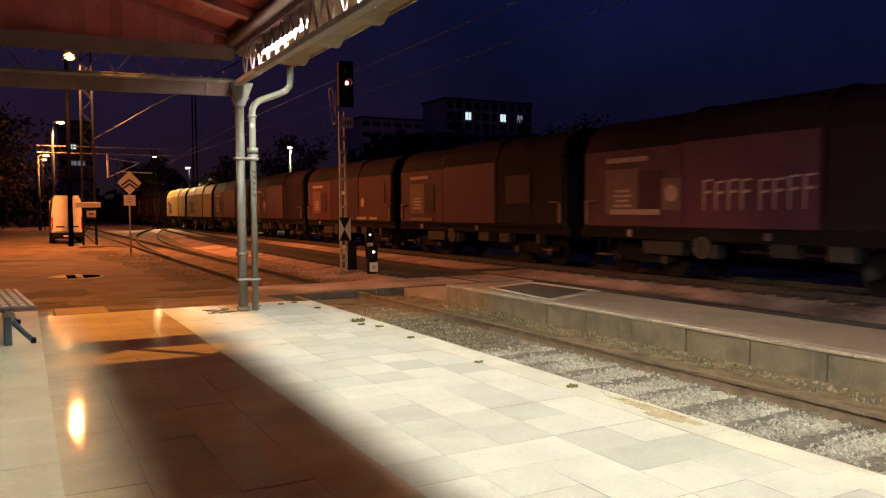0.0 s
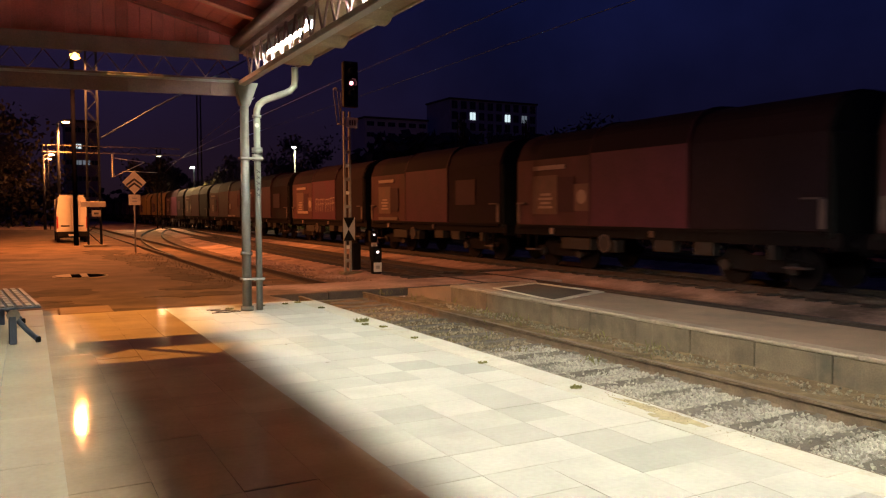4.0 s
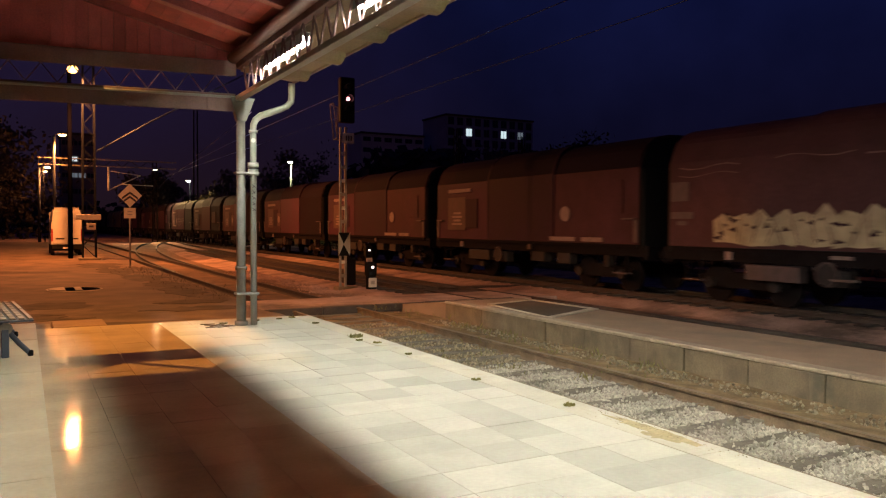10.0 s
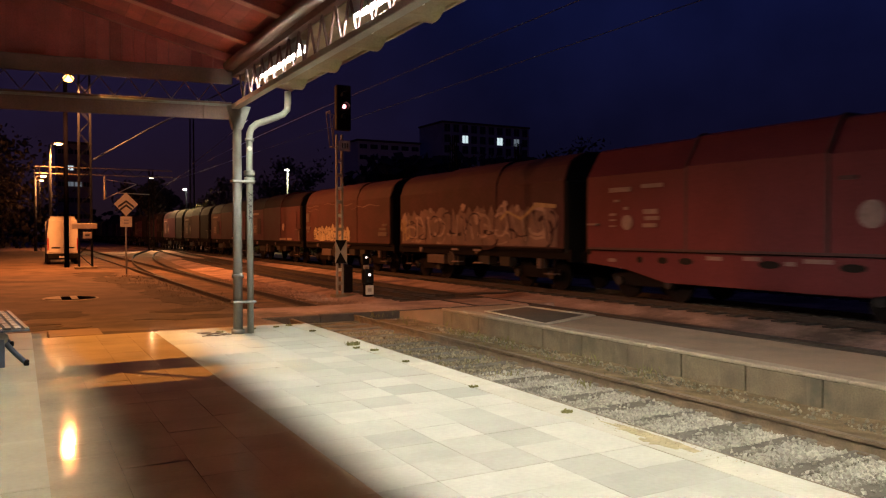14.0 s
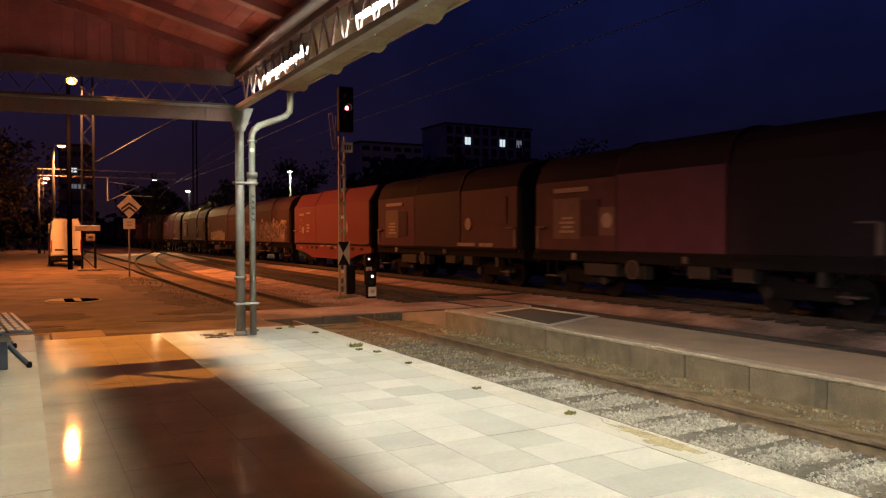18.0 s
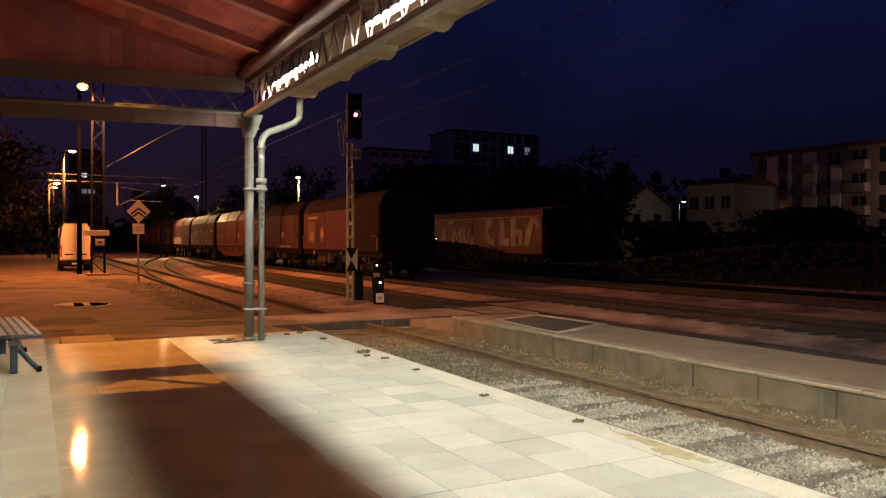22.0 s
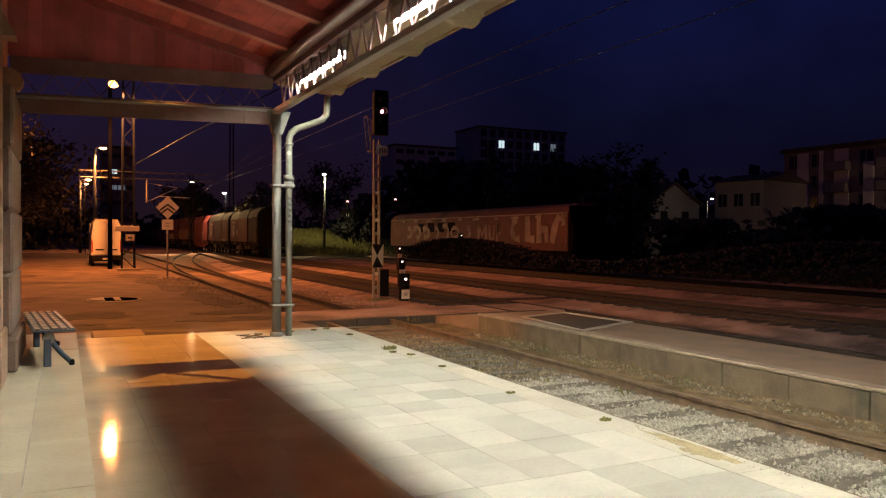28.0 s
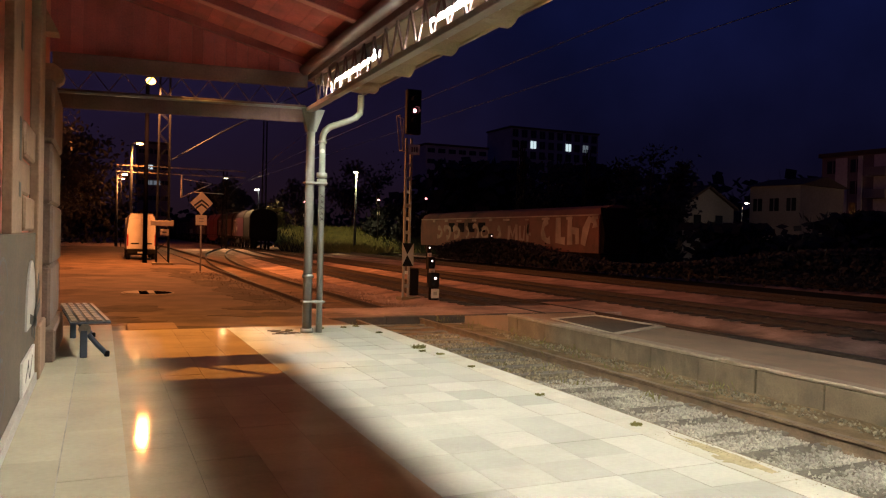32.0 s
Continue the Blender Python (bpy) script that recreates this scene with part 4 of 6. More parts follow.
for i, (cy, cz, r) in enumerate(((6.6, 1.15, 0.20), (6.5, 0.45, 0.22), (7.6, 0.9, 0.12), (9.0, 1.0, 0.3), (5.8, 0.8, 0.3))):
    bm = bmesh.new()
    n = 18
    for k in range(n - 3):
        t0, t1 = 6.28 * k / n + i, 6.28 * (k + 1) / n + i
        q = [(cy + rr * r * 1.6 * math.cos(t), cz + rr * r * math.sin(t)) for t, rr in ((t0, 1.0), (t1, 1.0), (t1, 0.86), (t0, 0.86))]
        bm.faces.new([bm.verts.new((-3.583, a, b)) for a, b in q])
    part("marker_tag", bm, M_BARS, wall, "dark looping tag stroke")

# ---------------------------------------------------------------- freight train
PITCH = 12.04
WAGONS = 26


def hood_outline(w=1.45, z0=1.30, zs=3.45, zr=4.20):
    """Cross-section of a telescopic hood, above the rail head."""
    pts = [(-w, z0), (-w, zs - 0.15), (-w + 0.06, zs + 0.02)]
    for i in range(1, 8):
        a = i / 8
        pts.append((-(w - 0.1) * math.cos(a * math.pi / 2) ** 0.75, zs + 0.05 + (zr - zs - 0.05) * math.sin(a * math.pi / 2)))
    right = [(-x, z) for x, z in pts[::-1]]
    return pts + [(0, zr)] + right


def ribbon(bm, pts, width, x):
    """A flat brush stroke on the wagon's side, through (y, z) points."""
    n = len(pts)
    left, right = [], []
    for i, (y, z) in enumerate(pts):
        a, b = pts[max(0, i - 1)], pts[min(n - 1, i + 1)]
        d = Vector((b[0] - a[0], b[1] - a[1]))
        d = d.normalized() if d.length > 1e-6 else Vector((1, 0))
        w = width * (0.75 + 0.25 * math.sin(i * 1.7)) / 2
        left.append(bm.verts.new((x, y - d.y * w, z + d.x * w)))
        right.append(bm.verts.new((x, y + d.y * w, z - d.x * w)))
    for i in range(n - 1):
        bm.faces.new((left[i], left[i + 1], right[i + 1], right[i]))


def arc(cy, cz, ry, rz, a0, a1, n=8):
    return [(cy + ry * math.cos(radians(a0 + (a1 - a0) * i / n)), cz + rz * math.sin(radians(a0 + (a1 - a0) * i / n))) for i in range(n + 1)]


def scrawl(rng, y0, y1, z0, z1, letters, width, x):
    """Bulky illegible strokes in a row."""
    made = []
    step = (y1 - y0) / letters
    for i in range(letters):
        cy = y0 + step * (i + 0.5)
        h = (z1 - z0) * rng.uniform(0.75, 1.0) / 2
        cz = z0 + h + (z1 - z0 - 2 * h) * rng.random()
        x -= 0.0004
        bm = bmesh.new()
        made.append(bm)
        k = rng.randrange(4)
        if k == 0:
            ribbon(bm, arc(cy, cz, step * 0.42, h * 0.85, 40, 320), width, x)
        elif k == 1:
            ribbon(bm, [(cy - step * 0.35, cz + h), (cy - step * 0.3, cz - h * 0.8), (cy + step * 0.1, cz - h * 0.9), (cy + step * 0.4, cz - h * 0.7)], width, x)
        elif k == 2:
            ribbon(bm, arc(cy, cz + h * 0.4, step * 0.4, h * 0.55, -60, 200), width, x)
            ribbon(bm, [(cy - step * 0.3, cz + h * 0.7), (cy - step * 0.35, cz - h), ], width, x - 0.0002)
        else:
            ribbon(bm, [(cy - step * 0.4, cz - h), (cy - step * 0.15, cz + h * 0.8), (cy + step * 0.1, cz - h * 0.4), (cy + step * 0.4, cz + h)], width, x)
    return made


def flat(pts, x):
    """A flat patch with the outline pts, in (y, z), on the wagon's side."""
    bm = bmesh.new()
    bm.faces.new([bm.verts.new((x, y, z)) for y, z in pts])
    return bm


def spiky(rng, y0, y1, z0, z1, n, low=0.0):
    """A jagged outline: a flat foot and a top of uneven points."""
    top = [(y0 + (y1 - y0) * i / n + rng.uniform(-0.3, 0.3) * (y1 - y0) / n, z1 - (z1 - z0) * (rng.uniform(0.02, 0.14) if i % 2 else rng.uniform(0.18, 0.42))) for i in range(n + 1)]
    foot = [(y1 - (y1 - y0) * i / n, z0 + low * rng.random()) for i in range(n + 1)]
    return top + foot


def letters(name, shapes, material, w, label=""):
    for bm in shapes:
        part(name, bm, material, w, label)


def dress(w, kind):
    """Labels, tags and small gear on a wagon's visible side."""
    rng = random.Random({"maroon": 11, "dark": 12, "red": 13, "tarp": 14, "tagged": 15, "ochre": 16, "patched": 17, "lettered": 18}[kind])
    x = -1.486
    if kind in ("maroon", "dark", "ochre", "patched", "lettered"):
        part("name_plate", B(x - 0.004, x + 0.02, 2.97, 4.56, 2.97, 3.10), M_LABEL, w, "long faded white inscription plate")
        part("label_panel", B(x + 0.002, x + 0.02, 3.34, 4.60, 1.62, 2.80), M_LABEL3, w, "dull pale label panel")
        part("side_patch", B(x + 0.003, x + 0.02, 2.52, 3.335, 1.70, 2.72), M_HOOD_B, w, "darker repainted patch")
        for i in range(4):
            part("data_bar", B(x - 0.004, x + 0.02, 3.58 + 0.08 * (i % 2), 4.28 - 0.10 * ((i * 3) % 2), 1.80 + 0.13 * i, 1.87 + 0.13 * i), M_LABEL, w)
        if kind in ("maroon", "lettered", "ochre"):
            part("mark_panel", B(x + 0.002, x + 0.02, 1.85, 2.515, 1.72, 2.50), M_LABEL3, w, "dull framed panel")
            part("round_mark", R((x - 0.005, 2.19, 2.13), (x + 0.02, 2.19, 2.13), 0.21, 20), M_LABEL, w, "round white mark")
        if kind == "dark":
            part("round_mark", R((x - 0.005, -2.44, 2.13), (x + 0.02, -2.44, 2.13), 0.22, 20), M_LABEL, w, "round white mark")
            part("side_patch", B(x + 0.003, x + 0.02, -4.9, -3.9, 2.1, 3.0), M_HOOD_F, w, "paler repainted patch")
            for a, b in ((-4.1, -3.2), (-2.9, -1.7)):
                part("low_plate", B(x - 0.004, x + 0.02, a, b, 1.34, 1.46), M_LABEL, w, "long white plate at the hood's foot")
        if kind == "patched":
            part("side_patch", B(x + 0.003, x + 0.02, -3.9, -2.5, 1.95, 2.85), M_HOOD_B, w, "darker repainted patch")
            part("low_plate", B(x - 0.004, x + 0.02, 2.6, 4.6, 1.34, 1.46), M_LABEL2, w)
        if kind == "lettered":
            part("low_plate", B(x - 0.004, x + 0.02, 2.57, 4.4, 1.60, 1.74), M_LABEL, w, "long white plate at the hood's foot")
            for i in range(8):
                yy = 1.15 - 0.36 * i - (0.12 if i > 3 else 0)
                bm = bmesh.new()
                z0, z1 = 1.68 + 0.06 * rng.random(), 2.34 + 0.1 * rng.random()
                ribbon(bm, [(yy - 0.26, z1), (yy, z1 - 0.02), (yy, z0 + 0.25), (yy, z0)], 0.07, x - 0.003)
                ribbon(bm, [(yy, (z0 + z1) / 2 + 0.06), (yy - 0.22, (z0 + z1) / 2 + 0.09)], 0.07, x - 0.0035)
                part("spray_stroke", bm, M_LABEL, w, "pale upright spray stroke")
        for e in (-1, 1):
            part("hand_lever", B(-1.56, -1.46, min(e * 4.95, e * 5.40), max(e * 4.95, e * 5.40), 1.95, 1.99), M_LABEL2, w)
            part("end_stripe", B(x, x + 0.02, min(e * 5.46, e * 5.32), max(e * 5.46, e * 5.32), 1.35, 1.95), M_LABEL2, w)
    if kind == "red":
        for y0, y1, z0, z1 in ((3.72, 4.54, 2.84, 2.96), (2.58, 3.33, 2.90, 3.0), (2.76, 3.26, 2.24, 2.36), (2.72, 3.2, 2.08, 2.18), (2.80, 3.28, 1.90, 2.0), (4.28, 4.52, 2.22, 2.28), (4.28, 4.52, 2.08, 2.12), (4.28, 4.52, 1.92, 1.96), (3.82, 3.98, 2.36, 2.44), (4.15, 4.35, 2.58, 2.64)):
            part("data_bar", B(x, x + 0.02, y0, y1, z0, z1), M_LABEL, w, "white inscription bar")
        part("round_mark", R((x - 0.002, 3.85, 2.03), (x + 0.02, 3.85, 2.03), 0.20, 20), M_LABEL, w, "round white mark")
        part("round_mark", R((x - 0.002, -2.74, 2.11), (x + 0.02, -2.74, 2.11), 0.27, 20), M_LABEL, w, "round white mark")
        part("hand_lever", B(-1.58, -1.46, 4.95, 5.35, 1.97, 2.02), M_LABEL, w)
        part("latch", B(-1.53, -1.46, -2.45, -2.10, 2.78, 2.86), M_RIB, w)
        part("sill_line", B(-1.50, -1.45, -5.4, 5.4, 1.30, 1.36), M_RIB, w)
        for i, (yy, hw) in enumerate(((2.69, 0.16), (1.93, 0.22), (-0.42, 0.28), (-2.31, 0.28), (-3.27, 0.24), (3.5, 0.10), (-4.4, 0.2))):
            # Flat black ovals: the shade inside the frame's holes.
            bm = bmesh.new()
            prism(bm, [(yy + hw * math.cos(a), 1.07 + 0.085 * math.sin(a)) for a in [k * math.pi / 6 for k in range(12)]], 0, -1.367, -1.355)
            part("hole_shade", bm, M_BLACK, w, "black oval laid on as the dark of a frame hole")
        for y0, y1, z0 in ((0.85, 1.3, 1.12), (-0.2, 0.25, 1.14), (-1.9, -1.25, 1.13), (-1.05, -0.8, 1.06), (4.4, 4.7, 0.98)):
            part("frame_plate", B(-1.372, -1.355, y0, y1, z0, z0 + 0.09), M_LABEL, w, "pale plate on the frame")
    if kind == "tagged":
        for i in range(5):
            y0 = -0.92 + 0.98 * i
            top = [(y0 - 0.12 + 0.30 * k + rng.uniform(-0.06, 0.06), rng.uniform(2.06, 2.26) if k % 2 else rng.uniform(1.84, 2.02)) for k in range(5)]
            foot = [(y0 + 1.05 - 0.28 * k, 1.33 + 0.10 * rng.random()) for k in range(5)]
            part("spray_tag", flat(top + foot, x - 0.0006 * i), M_TAG_Y, w, "bulky pale yellow graffiti shape")
        for i in range(30):
            c, z = rng.uniform(-0.85, 3.95), rng.uniform(1.48, 2.05)
            r = rng.uniform(0.04, 0.10)
            a0 = rng.random() * 6.28
            part("tag_gap", flat([(c + r * rng.uniform(0.8, 2.0) * math.cos(a0 + k * 2.09), z + r * rng.uniform(0.5, 1.0) * math.sin(a0 + k * 2.09)) for k in range(3)], x - 0.004 - 0.0002 * i), M_HOOD_B, w)
        for i in range(13):
            c = -0.8 + 0.38 * i
            bm = bmesh.new()
            lean = rng.uniform(-0.3, 0.3)
            ribbon(bm, [(c, 1.42), (c + lean * 0.3, 1.62), (c + lean, 1.80 + 0.2 * rng.random()), (c + lean * 0.8, 2.08)], 0.03, x - 0.0115 - 0.0002 * i)
            part("tag_outline", bm, M_RIB, w)
        for y0, y1, z0, z1, m in ((4.85, 5.40, 2.38, 2.84, M_LABEL2), (4.72, 5.40, 1.96, 2.12, M_LABEL2), (4.9, 5.2, 1.80, 1.90, M_LABEL2), (-5.25, -4.35, 1.62, 1.80, M_LABEL2), (-5.20, -4.45, 1.88, 1.98, M_LABEL2), (-5.25, -4.75, 2.06, 2.16, M_LABEL2)):
            part("data_plate", B(x, x + 0.02, y0, y1, z0, z1), m, w)
        for i in range(7):
            yy, zz = rng.uniform(-5.0, 3.4), rng.uniform(2.9, 3.3)
            bm = bmesh.new()
            ribbon(bm, [(yy + 0.35 * k, zz + 0.05 * math.sin(k * 1.3 + i)) for k in range(6)], rng.uniform(0.015, 0.04), x)
            part("scuff", bm, M_TAG_D, w, "long pale scuff")
    if kind == "tarp":
        for i in range(5):
            y0 = -5.2 + 2.1 * i
            part("spray_ground", flat(spiky(rng, y0, y0 + 2.05, 1.34, 2.75, 7), x), M_TAG_D, w, "dull graffiti ground")
        for i in range(15):
            cy, cz, r = rng.uniform(-4.9, 5.0), rng.uniform(2.2, 2.75), rng.uniform(0.12, 0.26)
            a0 = rng.random() * 6.28
            part("spray_fleck", flat([(cy + r * rng.uniform(0.6, 1.5) * math.cos(a0 + k * 1.05), cz + r * rng.uniform(0.5, 1.1) * math.sin(a0 + k * 1.05)) for k in range(6)], x - 0.004 - 0.0003 * i), M_TAG_W, w)
        for i in range(12):
            cy, cz = rng.uniform(-4.7, 4.7), rng.uniform(1.5, 2.2)
            bm = bmesh.new()
            ribbon(bm, arc(cy, cz, rng.uniform(0.3, 0.9), rng.uniform(0.2, 0.5), rng.uniform(0, 120), rng.uniform(180, 330)), rng.uniform(0.06, 0.16), x - 0.010 - 0.0003 * i)
            part("spray_stroke", bm, M_HOOD_B if i % 2 else M_TAG_W, w)
        letters("bubble_shape", scrawl(rng, -4.9, 4.9, 1.42, 2.62, 8, 0.34, x - 0.0135), M_TAG_D, w, "fat pale graffiti shape")
        letters("bubble_core", scrawl(rng, -4.8, 4.7, 1.5, 2.5, 9, 0.13, x - 0.0165), M_TAG_W, w)
        letters("bubble_line", scrawl(rng, -4.9, 4.8, 1.45, 2.55, 10, 0.06, x - 0.0205), M_HOOD_B, w)
        bm = bmesh.new()
        ribbon(bm, [(-5.2, 2.55), (-4.2, 2.62), (-3.4, 2.2), (-2.6, 2.45), (-2.2, 2.2)], 0.15, x - 0.026)
        part("spray_stroke", bm, M_TAG_O, w, "ochre lightning stroke")
        letters("spray_tag", scrawl(rng, 4.5, 5.3, 1.40, 2.35, 3, 0.12, x - 0.027), M_TAG_O, w)
    if kind != "red":
        for yy, ww, zz, m in ((3.30, 1.35, 0.72, M_LABEL2), (1.35, 0.5, 0.70, M_UNDER), (-0.55, 0.7, 0.80, M_UNDER), (-1.9, 0.6, 0.78, M_UNDER), (-4.0, 0.2, 0.78, M_LABEL2)):
            part("under_box", B(-1.34, -1.05, yy - ww, yy, zz - 0.12, zz + 0.22, 0.015), m if kind in ("tagged", "tarp") else M_UNDER, w)
        wheel = part("brake_wheel", R((-1.40, 1.28, 0.82), (-1.36, 1.28, 0.82), 0.25, 20), M_UNDER, w, "grimy brake wheel")
        part("wheel_rim", tube_path(bmesh.new(), [(-1.405, 1.28 + 0.24 * math.cos(a), 0.82 + 0.24 * math.sin(a)) for a in [k * math.pi / 8 for k in range(17)]], 0.022, 6), M_LABEL2, wheel, "worn pale rim")
        part("release_handle", B(-1.42, -1.36, 3.64, 3.80, 1.02, 1.24, 0.01), M_LABEL, w, "small white release handle")
        part("release_handle", B(-1.42, -1.36, -0.62, -0.46, 1.04, 1.22, 0.01), M_LABEL2, w)
        if kind in ("tagged", "tarp"):
            for yy in (0.95, -0.6):
                part("frame_plate", B(-1.45, -1.40, yy - 0.22, yy + 0.22, 1.13, 1.20), M_LABEL, w, "pale plate on the frame")
                part("step", B(-1.44, -1.20, yy - 0.22, yy + 0.22, 0.70, 0.74), M_LABEL, w)
        for yy in (4.75, -4.75):
            part("step", B(-1.44, -1.20, yy - 0.25, yy + 0.25, 0.50, 0.54), M_LABEL2, w)
            for dy in (-0.22, 0.22):
                part("step_bracket", B(-1.40, -1.36, yy + dy - 0.02, yy + dy + 0.02, 0.54, 1.0), M_DARKSTEEL, w)


def wagon(kind):
    """A covered coil wagon, its leading end at +y, standing on the rail head at z = 0."""
    hood_mat = {"maroon": M_HOOD_A, "dark": M_HOOD_B, "red": M_HOOD_C, "tarp": M_HOOD_D, "tagged": M_HOOD_D, "ochre": M_HOOD_E, "patched": M_HOOD_A, "lettered": M_HOOD_A}[kind]
    label = {"maroon": "maroon covered freight wagon with telescopic hoods and white labels",
             "dark": "dark maroon covered freight wagon with grimy hoods",
             "red": "bright red covered freight wagon with a fish-belly frame",
             "tarp": "faded tarpaulin freight wagon covered in pale graffiti",
             "tagged": "faded maroon freight wagon with a yellow graffiti tag",
             "patched": "maroon covered freight wagon with darker repainted patches",
             "lettered": "maroon covered freight wagon with pale upright graffiti strokes",
             "ochre": "covered freight wagon in lamp-yellow ochre with telescopic hoods"}[kind]
    w = thing("freight_wagon", label, "freight wagon", group="wagons of the passing train")
    out = hood_outline()
    if kind == "red":
        out = [(-1.45, 1.30), (-1.45, 3.30), (-1.02, 4.02), (-0.9, 4.08), (0.9, 4.08), (1.02, 4.02), (1.45, 3.30), (1.45, 1.30)]
    for i, (a, b, s) in enumerate(((-5.48, -1.80, 1.0), (-1.86, 1.86, 1.018), (1.80, 5.48, 1.0))):
        bm = bmesh.new()
        prism(bm, [(x * s, 1.30 + (z - 1.30) * s) for x, z in out], 1, a, b)
        plain = kind in ("maroon", "dark", "patched", "lettered")
        part("hood", bm, (M_HOOD_DARK, M_HOOD_A, M_HOOD_F)[i] if plain and kind != "dark" else (M_HOOD_F, M_HOOD_B, M_HOOD_A)[i] if plain else hood_mat, w)
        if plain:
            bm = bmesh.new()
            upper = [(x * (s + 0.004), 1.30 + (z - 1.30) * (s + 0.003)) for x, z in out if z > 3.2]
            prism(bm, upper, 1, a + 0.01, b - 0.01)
            part("hood_roof", bm, M_HOOD_DARK, w, "darker upper hood")
        if kind in ("red", "maroon", "dark", "ochre", "patched", "lettered"):
            for yy in (a + 0.03, b - 0.03):
                if abs(yy) < 5:
                    bm = bmesh.new()
                    prism(bm, [(x * (s + 0.006), 1.32 + (z - 1.30) * (s + 0.006)) for x, z in out], 1, yy - 0.035, yy + 0.035)
                    part("hood_seam", bm, M_RIB if kind == "red" else M_HOOD_B, w)
    # Black ends: the shade between wagons is put in the colour.
    for e in (-5.50, 5.50):
        bm = bmesh.new()
        prism(bm, [(x * 0.985, 1.30 + (z - 1.30) * 0.985) for x, z in out], 1, e - 0.035, e + 0.035)
        part("end_cover", bm, M_BLACK, w, "black cover holding the shade on the hood end")
    part("end_wall", B(-1.40, 1.40, -5.60, -5.44, 1.15, 3.30, 0.04), M_BLACK, w)
    part("end_wall", B(-1.40, 1.40, 5.44, 5.60, 1.15, 3.30, 0.04), M_BLACK, w)
    frame_mat = M_HOOD_C if kind == "red" else M_DARKSTEEL
    for side in (-1, 1):
        bm = bmesh.new()
        if kind == "red":
            prof = [(-5.55, 1.27), (-5.55, 0.92), (-4.0, 0.80), (-2.6, 0.52), (2.6, 0.52), (4.0, 0.80), (5.55, 0.92), (5.55, 1.27)]
        else:
            prof = [(-5.75, 1.27), (-5.75, 0.98), (5.75, 0.98), (5.75, 1.27)]
        prism(bm, prof, 0, side * 1.36, side * 1.30)
        part("solebar", bm, frame_mat, w)
        if kind != "red":
            part("running_board", B(side * 1.38 - 0.06, side * 1.38 + 0.06, -5.4, 5.4, 1.21, 1.29), M_DARKSTEEL, w)
        for yb in (-3.6, 3.6):
            bm = bmesh.new()
            prism(bm, [(yb - 1.3, 0.62), (yb - 1.15, 0.42), (yb - 0.4, 0.36), (yb + 0.4, 0.36), (yb + 1.15, 0.42), (yb + 1.3, 0.62), (yb + 0.5, 0.72), (yb - 0.5, 0.72)], 0, side * 1.08, side * 0.98)
            part("bogie_side", bm, M_DARKSTEEL, w)
            for ya in (-0.9, 0.9):
                part("wheel", R((side * 0.80, yb + ya, 0.46), (side * 0.68, yb + ya, 0.46), 0.46, 20), M_DARKSTEEL, w, "dark worn steel wheel")
                part("axle_box", R((side * 1.18, yb + ya, 0.47), (side * 1.05, yb + ya, 0.47), 0.13, 12), M_UNDER, w)
    for e in (-1, 1):
        part("headstock", B(-1.30, 1.30, min(e * 5.50, e * 5.66), max(e * 5.50, e * 5.66), 0.90, 1.22, 0.01), M_DARKSTEEL, w)
        for side in (-0.875, 0.875):
            bm = bmesh.new()
            rod(bm, (side, e * 5.60, 1.04), (side, e * 5.92, 1.04), 0.09, 10)
            rod(bm, (side, e * 5.92, 1.04), (side, e * 5.98, 1.04), 0.23, 14)
            part("buffer", bm, M_DARKSTEEL, w)
    dress(w, kind)
    part("floor_frame", B(-1.25, 1.25, -5.5, 5.5, 1.0, 1.28), M_DARKSTEEL, w)
    return w


KINDS = ["maroon", "dark", "red", "tarp", "tagged", "dark", "dark", "maroon", "maroon", "patched", "lettered", "patched", "dark", "maroon", "patched", "ochre", "ochre", "maroon", "dark", "patched", "maroon", "dark", "maroon", "patched", "dark", "maroon"]
TAIL = [(0, -113.7), (2, -100.1), (3.5, -89.5), (7, -65.3), (10.5, -41.3), (13, -24.4), (14.5, -14.3), (16.5, -1.1), (18, 9.0), (19, 15.2), (20, 21.1), (22, 32.9), (24, 43.0), (26, 53.1), (28, 63.0), (30, 72.2), (32, 81.0)]
built = {}
train = []
for i in range(WAGONS):
    k = KINDS[i]
    if k not in built:
        built[k] = wagon(k)
        train.append(built[k])
    else:
        train.append(copy_thing(built[k], Matrix.Identity(4)))


def wagon_pose(y):
    x = 12.45 + bend(y, K_TRAIN)
    turn = math.degrees(math.atan(2 * K_TRAIN * max(0.0, y - 20)))
    return pose(x, y, -0.197, 0, 0, -turn)


# ---------------------------------------------------------------- signals and masts
sig = thing("main_signal", "tall lattice signal mast with dark lamp head showing red", "signal", (5.75, 23.0, -0.4))
for dx in (-0.085, 0.085):
    part("mast_post", B(dx - 0.03, dx + 0.03, -0.04, 0.04, 0, 5.0), M_GALV, sig)
for i in range(11):
    part("mast_rung", B(-0.055, 0.055, -0.035, 0.035, 0.35 + 0.42 * i, 0.45 + 0.42 * i), M_WPLATE if i % 2 else M_GALV, sig)
part("head", B(-0.08, 0.40, 0.0, 0.22, 5.15, 6.55, 0.03), M_BLACK, sig, "black signal lamp housing")
